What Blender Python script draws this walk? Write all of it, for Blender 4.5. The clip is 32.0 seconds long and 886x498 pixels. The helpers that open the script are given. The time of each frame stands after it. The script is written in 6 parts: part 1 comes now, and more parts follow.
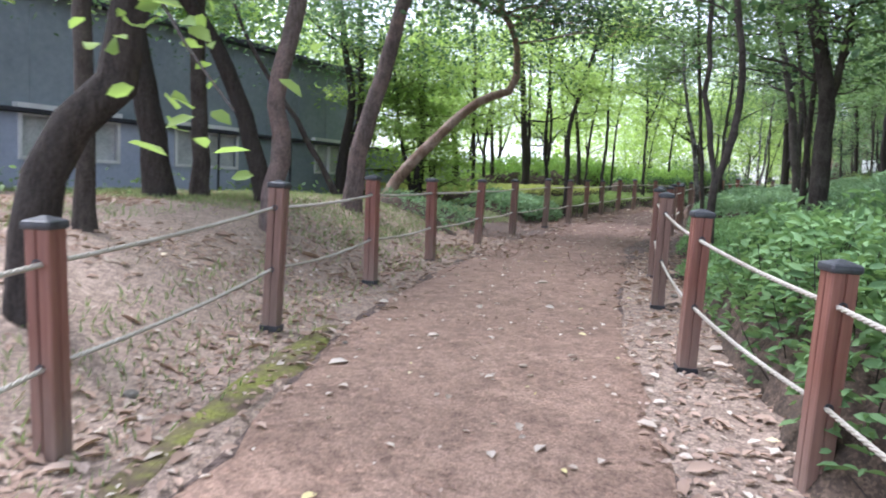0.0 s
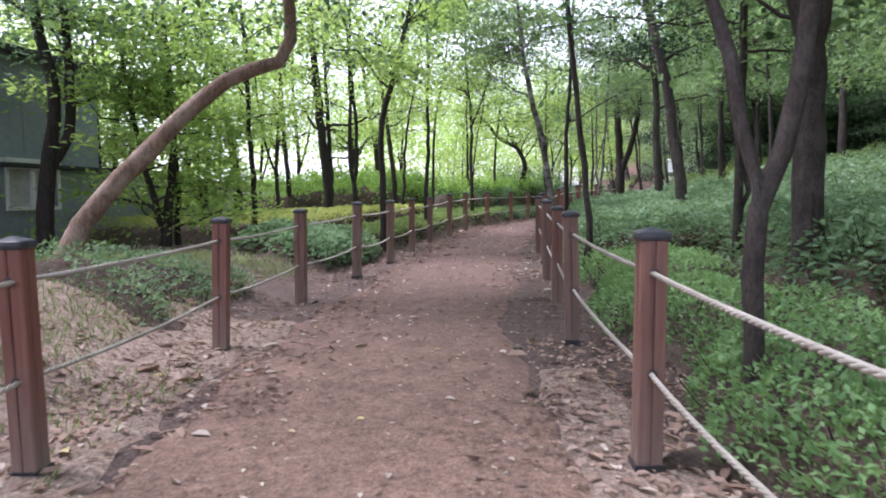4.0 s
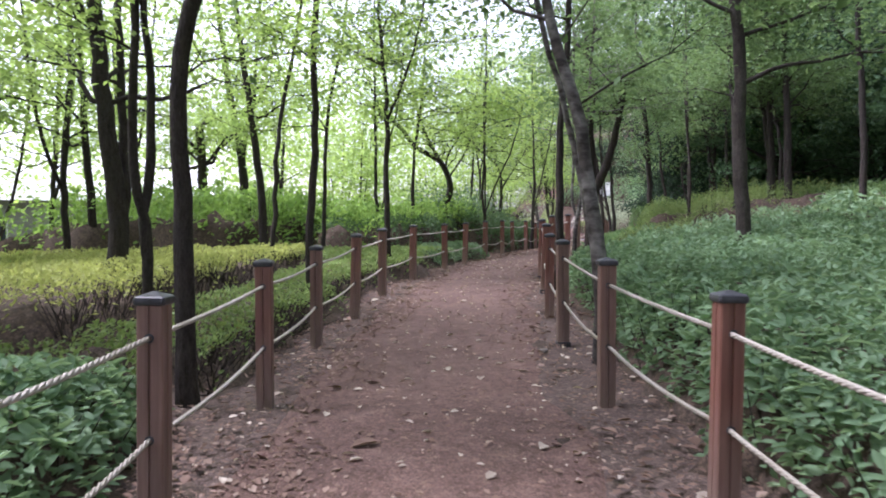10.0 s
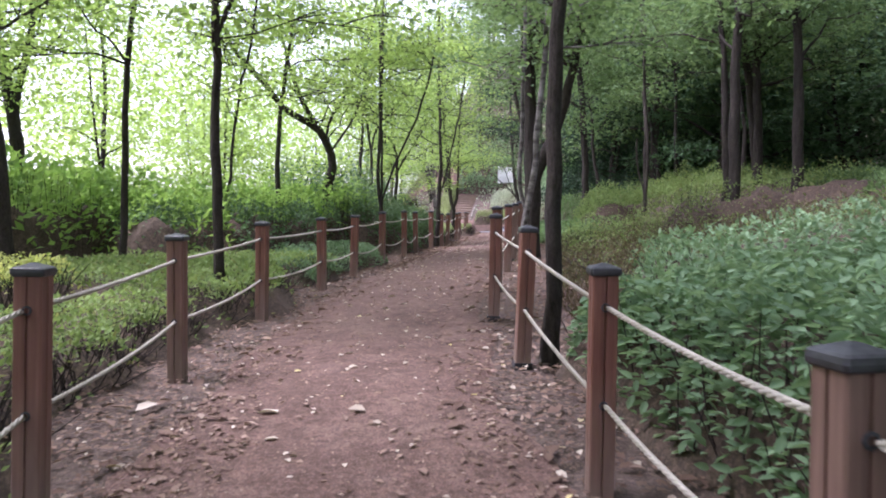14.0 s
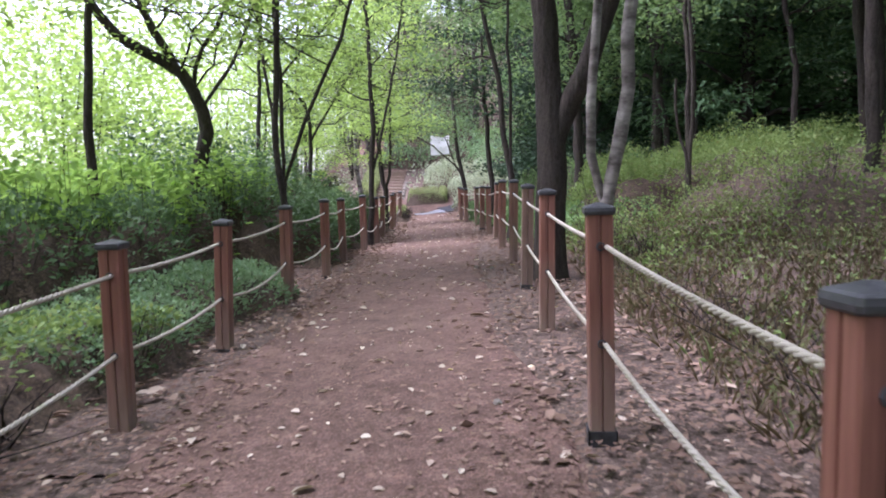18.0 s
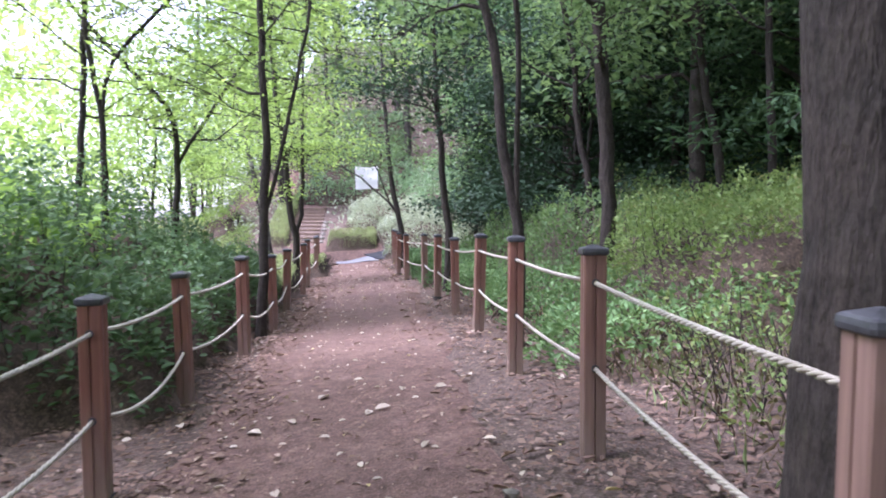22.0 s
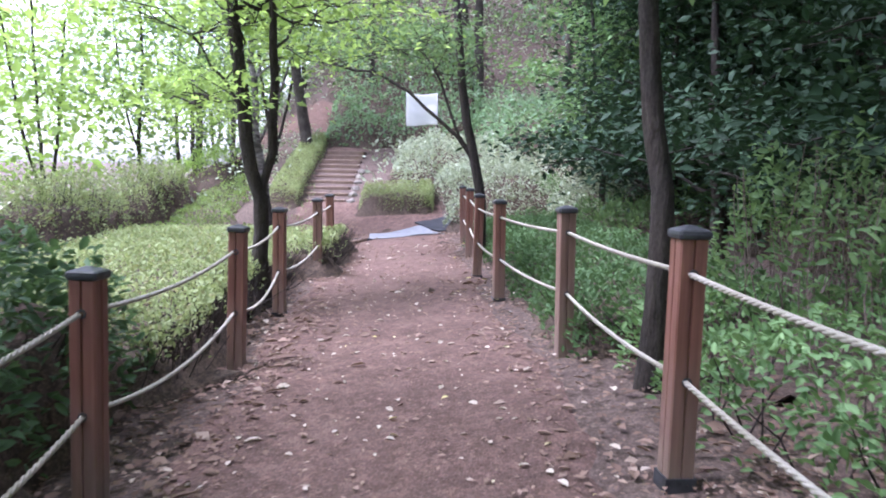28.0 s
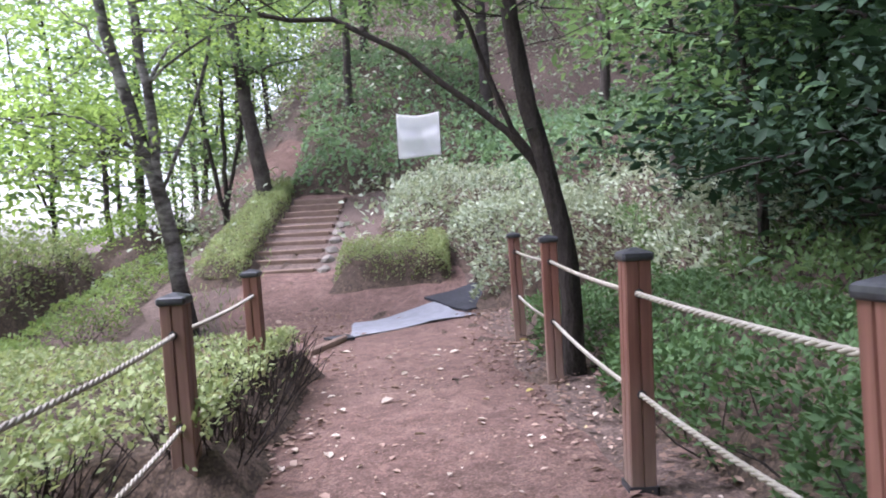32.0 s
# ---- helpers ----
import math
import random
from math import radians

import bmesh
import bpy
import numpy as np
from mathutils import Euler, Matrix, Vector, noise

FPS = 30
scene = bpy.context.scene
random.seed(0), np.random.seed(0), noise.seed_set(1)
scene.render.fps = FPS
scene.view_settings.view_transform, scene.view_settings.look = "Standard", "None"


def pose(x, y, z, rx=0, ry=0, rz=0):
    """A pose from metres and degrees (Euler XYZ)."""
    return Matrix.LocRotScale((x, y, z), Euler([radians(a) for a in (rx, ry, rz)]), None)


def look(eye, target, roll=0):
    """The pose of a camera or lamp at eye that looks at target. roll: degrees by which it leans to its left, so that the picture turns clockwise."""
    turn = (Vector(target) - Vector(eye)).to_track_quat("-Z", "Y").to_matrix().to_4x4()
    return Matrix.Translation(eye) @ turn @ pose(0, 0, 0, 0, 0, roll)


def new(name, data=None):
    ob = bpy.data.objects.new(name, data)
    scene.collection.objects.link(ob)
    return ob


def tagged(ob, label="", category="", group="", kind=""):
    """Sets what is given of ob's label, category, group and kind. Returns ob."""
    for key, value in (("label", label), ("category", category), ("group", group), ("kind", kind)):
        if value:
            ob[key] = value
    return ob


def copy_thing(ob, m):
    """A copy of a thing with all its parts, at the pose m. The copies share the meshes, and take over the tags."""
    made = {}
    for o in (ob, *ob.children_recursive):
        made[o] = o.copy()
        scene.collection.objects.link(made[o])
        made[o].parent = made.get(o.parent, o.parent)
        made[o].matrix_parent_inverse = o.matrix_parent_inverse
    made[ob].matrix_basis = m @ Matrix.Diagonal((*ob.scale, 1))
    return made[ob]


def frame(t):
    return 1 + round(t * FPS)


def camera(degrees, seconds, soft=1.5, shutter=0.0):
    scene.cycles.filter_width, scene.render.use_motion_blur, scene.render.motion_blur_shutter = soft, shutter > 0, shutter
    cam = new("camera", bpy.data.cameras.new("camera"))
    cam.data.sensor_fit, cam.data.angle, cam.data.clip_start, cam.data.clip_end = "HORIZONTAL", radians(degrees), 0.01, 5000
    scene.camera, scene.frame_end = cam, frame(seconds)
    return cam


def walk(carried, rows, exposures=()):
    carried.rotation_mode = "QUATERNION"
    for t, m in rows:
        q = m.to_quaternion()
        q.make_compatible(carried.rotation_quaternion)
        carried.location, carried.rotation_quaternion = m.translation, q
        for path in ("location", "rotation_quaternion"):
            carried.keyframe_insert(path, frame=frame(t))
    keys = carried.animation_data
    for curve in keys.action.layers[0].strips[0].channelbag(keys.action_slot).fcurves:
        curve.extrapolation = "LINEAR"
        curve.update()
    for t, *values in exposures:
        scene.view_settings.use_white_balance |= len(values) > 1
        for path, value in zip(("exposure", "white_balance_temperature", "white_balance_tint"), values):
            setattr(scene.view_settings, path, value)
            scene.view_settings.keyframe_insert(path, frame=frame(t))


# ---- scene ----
cam = camera(62.3, 32.0, soft=1.9, shutter=0.3)
PATH = [
    (0, (2.317, -0.379, 0.825), (2.275, 1.612, 0.633), 2.9),
    (0.5, (2.365, 0.357, 0.849), (2.443, 2.349, 0.695), 0.5),
    (1, (2.567, 1.124, 0.899), (2.678, 3.117, 0.769), -0.2),
    (1.5, (2.637, 1.848, 0.861), (2.979, 3.815, 0.751), -0.9),
    (2, (2.549, 2.55, 0.876), (2.878, 4.521, 0.777), 0.2),
    (2.5, (2.659, 3.289, 0.866), (3.081, 5.242, 0.798), -0.4),
    (3, (2.704, 3.883, 0.92), (3.09, 5.845, 0.876), 0.6),
    (3.5, (2.858, 4.589, 0.962), (3.308, 6.532, 0.817), -0.6),
    (5.5, (3.397, 7.419, 1.016), (3.853, 9.363, 0.908), 0.7),
    (6, (3.525, 8.21, 1.108), (4.148, 10.102, 0.926), 0.3),
    (6.5, (3.669, 8.936, 1.154), (4.296, 10.828, 0.988), 0.0),
    (7, (3.835, 9.595, 1.16), (4.674, 11.405, 1.013), -0.6),
    (7.5, (3.987, 10.247, 1.185), (4.71, 12.108, 1.071), 2.2),
    (8, (4.244, 10.966, 1.147), (4.953, 12.822, 0.925), 0.6),
    (8.5, (4.408, 11.674, 1.178), (5.147, 13.523, 0.987), 3.2),
    (9, (4.588, 12.378, 1.213), (5.313, 14.238, 1.092), 1.1),
    (9.5, (4.719, 13.1, 1.238), (5.449, 14.958, 1.111), 1.5),
    (10, (4.91, 13.884, 1.269), (5.643, 15.743, 1.187), 0.3),
    (10.5, (4.972, 14.629, 1.23), (5.756, 16.466, 1.113), 0.2),
    (11, (5.176, 15.379, 1.24), (6.047, 17.179, 1.189), 0.8),
    (11.5, (5.447, 16.084, 1.247), (6.493, 17.78, 1.076), -0.6),
    (12, (5.652, 16.776, 1.238), (6.713, 18.468, 1.134), -0.8),
    (12.5, (6.05, 17.449, 1.206), (7.192, 19.083, 1.049), -2.2),
    (13, (6.41, 18.046, 1.272), (7.48, 19.732, 1.155), 1.0),
    (13.5, (6.861, 18.743, 1.312), (7.924, 20.432, 1.172), 0.0),
    (14, (7.18, 19.344, 1.34), (8.194, 21.064, 1.225), 0.9),
    (14.5, (7.612, 20.025, 1.332), (8.611, 21.755, 1.239), -0.3),
    (16.5, (8.851, 22.836, 1.423), (9.863, 24.543, 1.174), -2.7),
    (17, (9.155, 23.479, 1.433), (10.228, 25.156, 1.237), -1.0),
    (17.5, (9.553, 24.197, 1.456), (10.604, 25.89, 1.294), -0.3),
    (18, (9.958, 24.773, 1.465), (11.152, 26.367, 1.281), -0.6),
    (18.5, (10.418, 25.381, 1.492), (11.572, 27.007, 1.338), -1.7),
    (19, (10.912, 25.946, 1.496), (12.2, 27.467, 1.329), -3.7),
    (19.5, (11.284, 26.597, 1.54), (12.418, 28.239, 1.397), -2.3),
    (20, (11.687, 27.226, 1.574), (12.827, 28.866, 1.489), -3.2),
    (20.5, (12.087, 27.907, 1.616), (13.236, 29.534, 1.434), -1.2),
    (21, (12.477, 28.486, 1.597), (13.686, 30.066, 1.39), -2.0),
    (21.5, (12.831, 29.109, 1.625), (14.062, 30.679, 1.487), 0.1),
    (22, (13.331, 29.655, 1.63), (14.693, 31.117, 1.541), -0.2),
    (22.5, (13.681, 30.143, 1.601), (15.071, 31.565, 1.382), -0.1),
    (23, (14.236, 30.741, 1.611), (15.526, 32.251, 1.377), -1.5),
    (23.5, (14.668, 31.276, 1.585), (16.027, 32.73, 1.384), -2.0),
    (24, (15.139, 31.95, 1.601), (16.433, 33.466, 1.432), -3.1),
    (24.5, (15.608, 32.571, 1.56), (16.908, 34.085, 1.42), -3.4),
    (26.5, (17.449, 34.985, 1.557), (18.745, 36.491, 1.33), -4.1),
    (27, (17.928, 35.654, 1.564), (19.159, 37.224, 1.424), -1.9),
    (27.5, (18.349, 36.242, 1.556), (19.617, 37.777, 1.368), -2.0),
    (28, (18.831, 36.784, 1.554), (20.072, 38.337, 1.333), 1.0),
    (28.5, (19.266, 37.346, 1.526), (20.564, 38.857, 1.354), -1.3),
    (29, (19.643, 38.019, 1.495), (20.825, 39.627, 1.366), -0.2),
    (29.5, (20.088, 38.647, 1.445), (21.224, 40.282, 1.259), -0.4),
    (30, (20.616, 39.228, 1.443), (21.764, 40.865, 1.383), -0.7),
    (30.5, (21.167, 39.968, 1.464), (22.347, 41.581, 1.394), -1.4),
    (31, (21.517, 40.479, 1.445), (22.795, 42.015, 1.362), -2.3),
    (31.5, (22.051, 41.215, 1.438), (23.241, 42.82, 1.358), -1.8),
    (32, (22.274, 41.697, 1.415), (23.528, 43.253, 1.332), -3.3),
]
EXPOSURES = [(0.0, 2.05, 5700, 20), (3.0, 2.02, 5800, 27), (6.0, 1.98, 5750, 31), (9.0, 1.87, 5800, 30), (13.0, 1.98, 5800, 34), (16.5, 1.97, 5800, 32), (19.0, 2.08, 5650, 32), (23.0, 2.35, 5500, 35), (27.0, 2.3, 5350, 33), (30.0, 1.9, 5650, 29), (32.0, 1.84, 5700, 30)]
walk(cam, [(t, look(eye, target, roll)) for t, eye, target, roll in PATH], EXPOSURES)

# ---- sky and sun: bright overcast, open to the left of the path ----
SUN_ELEVATION, SUN_TURN = radians(60), radians(-60)
world = bpy.data.worlds.new("overcast_sky")
scene.world = world
world.use_nodes = True
wn, wl = world.node_tree.nodes, world.node_tree.links
sky = wn.new("ShaderNodeTexSky")
sky.sky_type, sky.sun_disc, sky.sun_elevation, sky.sun_rotation = "NISHITA", False, SUN_ELEVATION, SUN_TURN
sky.air_density, sky.dust_density, sky.ozone_density = 1.0, 2.0, 1.0
pale = wn.new("ShaderNodeHueSaturation")
pale.inputs["Saturation"].default_value = 0.36
wl.new(sky.outputs[0], pale.inputs["Color"])
wl.new(pale.outputs[0], wn["Background"].inputs["Color"])
wn["Background"].inputs["Strength"].default_value = 0.15
lamp = bpy.data.lights.new("sun", "SUN")
lamp.energy, lamp.angle, lamp.color = 1.9, radians(20), (1.0, 0.98, 0.95)
sun = new("sun", lamp)
sun.matrix_world = look((0, 0, 30), Vector((0, 0, 30)) - Vector((math.sin(SUN_TURN) * math.cos(SUN_ELEVATION), math.cos(SUN_TURN) * math.cos(SUN_ELEVATION), math.sin(SUN_ELEVATION))))


# ---- materials ----
class Nodes:
    """A node material under construction."""

    def __init__(self, name, rough=0.8):
        self.mat = bpy.data.materials.new(name)
        self.mat.use_nodes = True
        self.n, self.l = self.mat.node_tree.nodes, self.mat.node_tree.links
        self.bsdf = self.n["Principled BSDF"]
        self.bsdf.inputs["Roughness"].default_value = rough
        self.bsdf.inputs["Specular IOR Level"].default_value = 0.4

    def add(self, kind, **values):
        node = self.n.new(kind)
        for key, value in values.items():
            node.inputs[key].default_value = value
        return node

    def place(self, stretch=None):
        out = self.n.new("ShaderNodeTexCoord").outputs["Object"]
        if stretch:
            m = self.n.new("ShaderNodeMapping")
            m.inputs["Scale"].default_value = stretch
            self.l.new(out, m.inputs["Vector"])
            out = m.outputs[0]
        return out

    def noise(self, scale, detail=4.0, where=None, rough=0.6):
        node = self.add("ShaderNodeTexNoise", Scale=scale, Detail=detail, Roughness=rough)
        self.l.new(where or self.place(), node.inputs["Vector"])
        return node.outputs["Fac"]

    def ramp(self, fac, *stops):
        node = self.n.new("ShaderNodeValToRGB")
        while len(node.color_ramp.elements) < len(stops):
            node.color_ramp.elements.new(0.5)
        for e, (at, colour) in zip(node.color_ramp.elements, stops):
            e.position, e.color = at, (*colour, 1)
        self.l.new(fac, node.inputs[0])
        return node.outputs[0]

    def mix(self, fac, a, b, blend="MIX"):
        node = self.n.new("ShaderNodeMix")
        node.data_type, node.blend_type = "RGBA", blend
        for socket, value in ((node.inputs[0], fac), (node.inputs[6], a), (node.inputs[7], b)):
            if isinstance(value, bpy.types.NodeSocket):
                self.l.new(value, socket)
            elif isinstance(value, (int, float)):
                socket.default_value = value
            else:
                socket.default_value = (*value, 1)
        return node.outputs[2]

    def chips(self, scale, where=None):
        """A random value for each crumb of a broken, crumbly surface."""
        node = self.add("ShaderNodeTexVoronoi", Scale=scale, Randomness=1.0)
        self.l.new(where or self.place(), node.inputs["Vector"])
        split = self.n.new("ShaderNodeSeparateColor")
        self.l.new(node.outputs["Color"], split.inputs[0])
        return split.outputs[0]

    def colour(self, out):
        self.l.new(out, self.bsdf.inputs["Base Color"])

    def bump(self, height, strength, distance=0.01):
        node = self.add("ShaderNodeBump", Strength=strength, Distance=distance)
        self.l.new(height, node.inputs["Height"])
        self.l.new(node.outputs[0], self.bsdf.inputs["Normal"])


def leaf_material(name, dark, mid, light, glow=0.45, rough=0.5, dead=None):
    """Thin leaves: each island of its own shade, some light through the blade."""
    def calm(c):
        grey = 0.35 * c[0] + 0.5 * c[1] + 0.15 * c[2]
        return tuple(v + 0.11 * (grey - v) for v in c)

    dark, mid, light = calm(dark), calm(mid), calm(light)
    k = Nodes(name, min(0.9, rough + 0.14))
    k.bsdf.inputs["Specular IOR Level"].default_value = 0.22
    island = k.n.new("ShaderNodeNewGeometry").outputs["Random Per Island"]
    stops = [(0.0, dark), (0.5, mid), (1.0, light)]
    if dead:
        stops = [(0.0, dark), (0.45, mid), (0.9, light), (0.97, dead)]
    c = k.ramp(island, *stops)
    patch = k.noise(0.9, 3.0)
    c = k.mix(0.5, c, k.ramp(patch, (0.3, tuple(0.55 * v for v in mid)), (0.7, tuple(min(1, 1.35 * v) for v in light))))
    k.colour(c)
    through_leaf = k.n.new("ShaderNodeBsdfTranslucent")
    warm = k.mix(0.35, c, tuple(min(1.0, v * q) for v, q in zip(light, (1.5, 1.45, 0.7))))
    k.l.new(warm, through_leaf.inputs["Color"])
    both = k.n.new("ShaderNodeMixShader")
    both.inputs[0].default_value = glow
    k.l.new(k.bsdf.outputs[0], both.inputs[1])
    k.l.new(through_leaf.outputs[0], both.inputs[2])
    k.l.new(both.outputs[0], k.n["Material Output"].inputs[0])
    return k.mat


def bark_material(name, dark, light, patchy=None, ridge=0.6):
    """Rough bark: long ridges with dark clefts between them, fine grain, and pale or mossy patches."""
    k = Nodes(name, 0.92)
    k.bsdf.inputs["Specular IOR Level"].default_value = 0.25
    long = k.noise(13.0, 6.0, k.place((1, 1, 0.16)), 0.65)
    cleft = k.noise(30.0, 3.0, k.place((1, 1, 0.3)))
    fine = k.noise(70.0, 4.0, k.place((1, 1, 0.5)))
    c = k.ramp(long, (0.34, dark), (0.52, tuple(0.5 * (a + b) for a, b in zip(dark, light))), (0.68, light))
    c = k.mix(0.4, c, k.ramp(cleft, (0.38, tuple(0.35 * v for v in dark)), (0.62, light)))
    c = k.mix(0.3, c, k.ramp(fine, (0.35, tuple(0.4 * v for v in dark)), (0.7, tuple(min(1, 1.25 * v) for v in light))))
    if patchy:
        c = k.mix(k.ramp(k.noise(3.0, 5.0), (0.46, (0, 0, 0)), (0.7, (0.9, 0.9, 0.9))), c, k.ramp(fine, (0.3, tuple(0.6 * v for v in patchy)), (0.7, tuple(min(1, 1.2 * v) for v in patchy))))
    k.colour(c)
    k.bump(k.mix(0.5, long, cleft), ridge, 0.035)
    return k.mat


def soil_material(name, stops, scale, bump_size):
    k = Nodes(name, 0.95)
    broad, grain = k.noise(scale, 5.0), k.noise(60.0, 5.0)
    c = k.ramp(broad, *stops)
    c = k.mix(0.45, c, k.ramp(grain, (0.3, tuple(0.45 * v for v in stops[0][1])), (0.72, tuple(min(1, 1.5 * v) for v in stops[-1][1]))))
    for size, much in ((26.0, 0.3), (75.0, 0.35)):
        c = k.mix(much, c, k.ramp(k.chips(size), (0.1, tuple(0.4 * v for v in stops[0][1])), (0.6, stops[1][1]), (0.97, tuple(min(1, 1.7 * v) for v in stops[-1][1]))))
    k.colour(c)
    k.bump(k.mix(0.5, k.noise(22.0, 8.0), k.chips(40.0)), 0.9, bump_size)
    return k.mat


M = {}
M["forest_soil"] = soil_material("forest_soil", [(0.25, (0.06, 0.04, 0.032)), (0.5, (0.105, 0.072, 0.058)), (0.75, (0.16, 0.118, 0.095))], 0.8, 0.03)


def path_material():
    """Reddish trodden earth, paler where it is dry, with mossy edges near the start."""
    k = Nodes("trodden_earth", 0.95)
    where = k.place()
    broad, mid, grain = k.noise(0.55, 4.0), k.noise(4.0, 6.0), k.noise(85.0, 4.0)
    c = k.ramp(broad, (0.3, (0.10, 0.056, 0.041)), (0.55, (0.15, 0.087, 0.065)), (0.75, (0.215, 0.142, 0.11)))
    c = k.mix(0.45, c, k.ramp(mid, (0.32, (0.06, 0.035, 0.028)), (0.5, (0.145, 0.083, 0.066)), (0.68, (0.25, 0.165, 0.135))))
    c = k.mix(0.35, c, k.ramp(grain, (0.35, (0.05, 0.03, 0.025)), (0.5, (0.14, 0.09, 0.074)), (0.72, (0.36, 0.28, 0.24))))
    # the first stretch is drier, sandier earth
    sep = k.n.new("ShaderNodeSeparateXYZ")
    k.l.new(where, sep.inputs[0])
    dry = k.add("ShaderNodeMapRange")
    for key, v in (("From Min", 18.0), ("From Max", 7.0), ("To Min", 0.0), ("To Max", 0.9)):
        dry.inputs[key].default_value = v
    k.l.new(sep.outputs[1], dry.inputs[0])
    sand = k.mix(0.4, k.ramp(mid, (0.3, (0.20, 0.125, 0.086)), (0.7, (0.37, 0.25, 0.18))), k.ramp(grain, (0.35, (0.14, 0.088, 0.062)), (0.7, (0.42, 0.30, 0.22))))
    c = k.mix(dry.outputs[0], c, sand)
    # crumbs, trodden bits of leaf and faint dark streaks
    c = k.mix(0.5, c, k.ramp(k.chips(70.0), (0.05, (0.45, 0.42, 0.4)), (0.5, (1, 1, 1)), (0.95, (1.45, 1.42, 1.4))), "MULTIPLY")
    c = k.mix(0.55, c, k.ramp(k.noise(9.0, 7.0, None, 0.75), (0.36, (0.5, 0.47, 0.45)), (0.5, (1, 1, 1)), (0.66, (1.3, 1.28, 1.25))), "MULTIPLY")
    c = k.mix(0.4, c, k.ramp(k.chips(22.0), (0.02, (0.5, 0.48, 0.46)), (0.2, (1, 1, 1)), (0.9, (1, 1, 1)), (0.99, (1.5, 1.45, 1.4))), "MULTIPLY")
    k.colour(c)
    k.bump(k.mix(0.4, k.noise(35.0, 8.0), k.chips(60.0)), 0.8, 0.015)
    return k.mat


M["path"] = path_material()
k = Nodes("moss", 0.95)
k.colour(k.mix(k.ramp(k.noise(3.5, 6.0), (0.42, (0, 0, 0)), (0.6, (1, 1, 1))), (0.13, 0.09, 0.065), k.ramp(k.noise(40.0, 4.0), (0.3, (0.13, 0.14, 0.03)), (0.7, (0.30, 0.30, 0.07)))))
k.bump(k.noise(60.0, 6.0), 0.8, 0.02)
M["moss"] = k.mat


M["pale_sand"] = soil_material("pale_sand", [(0.3, (0.42, 0.38, 0.30)), (0.5, (0.52, 0.47, 0.38)), (0.75, (0.62, 0.57, 0.47))], 0.7, 0.02)


M["verge"] = soil_material("pale_dry_earth", [(0.3, (0.16, 0.115, 0.086)), (0.5, (0.265, 0.195, 0.148)), (0.75, (0.39, 0.30, 0.23))], 2.5, 0.025)


def post_material():
    k = Nodes("brown_wood_composite", 0.55)
    streak = k.noise(26.0, 5.0, k.place((1, 1, 0.05)))
    c = k.ramp(streak, (0.3, (0.125, 0.05, 0.036)), (0.55, (0.2, 0.082, 0.058)), (0.8, (0.30, 0.145, 0.11)))
    # splashed, bleached foot: it climbs unevenly from the ground
    sep = k.n.new("ShaderNodeSeparateXYZ")
    k.l.new(k.place(), sep.inputs[0])
    low = k.add("ShaderNodeMapRange")
    for key, v in (("From Min", 0.6), ("From Max", 0.02), ("To Min", 0.0), ("To Max", 1.35)):
        low.inputs[key].default_value = v
    k.l.new(sep.outputs[2], low.inputs[0])
    dirt = k.n.new("ShaderNodeMath")
    dirt.operation = "MULTIPLY"
    k.l.new(low.outputs[0], dirt.inputs[0])
    k.l.new(k.noise(7.0, 5.0, k.place((1, 1, 0.3))), dirt.inputs[1])
    c = k.mix(dirt.outputs[0], c, (0.27, 0.215, 0.175))
    shade = k.n.new("ShaderNodeObjectInfo").outputs["Random"]
    c = k.mix(k.ramp(shade, (0.0, (0, 0, 0)), (0.45, (0.12, 0.12, 0.12)), (1.0, (0.72, 0.72, 0.72))), c, k.ramp(streak, (0.3, (0.12, 0.085, 0.068)), (0.7, (0.24, 0.175, 0.14))))
    k.colour(c)
    k.bump(streak, 0.25, 0.004)
    return k.mat


M["post"] = post_material()
k = Nodes("black_rubber", 0.45)
k.colour(k.ramp(k.noise(14.0, 5.0), (0.3, (0.018, 0.019, 0.022)), (0.75, (0.075, 0.078, 0.085))))
k.bump(k.noise(90.0), 0.15, 0.002)
M["cap"] = k.mat
k = Nodes("twisted_rope", 0.85)
k.colour(k.mix(0.6, k.ramp(k.noise(120.0, 3.0), (0.3, (0.19, 0.17, 0.13)), (0.7, (0.50, 0.47, 0.40))), k.ramp(k.noise(1.5, 4.0), (0.3, (0.28, 0.25, 0.19)), (0.7, (0.54, 0.51, 0.44)))))
M["rope"] = k.mat
# dark brown for hedge insides: twig colour with the shade between them painted in
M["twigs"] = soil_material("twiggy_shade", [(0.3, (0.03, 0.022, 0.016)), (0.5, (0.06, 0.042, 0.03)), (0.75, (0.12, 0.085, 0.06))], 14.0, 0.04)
M["bark_dark"] = bark_material("dark_bark", (0.014, 0.011, 0.01), (0.072, 0.059, 0.049), (0.045, 0.04, 0.035), 1.2)
M["bark_grey"] = bark_material("grey_bark", (0.024, 0.02, 0.017), (0.085, 0.07, 0.059), (0.105, 0.091, 0.08), 0.9)
k = Nodes("banded_bark", 0.85)
band, spot = k.noise(6.0, 6.0, k.place((1, 1, 2.2))), k.noise(2.2, 4.0)
pale_bark = k.mix(k.ramp(spot, (0.4, (0, 0, 0)), (0.6, (1, 1, 1))), k.ramp(band, (0.35, (0.022, 0.018, 0.015)), (0.6, (0.10, 0.085, 0.075))), k.ramp(band, (0.35, (0.06, 0.052, 0.046)), (0.6, (0.27, 0.255, 0.235))))
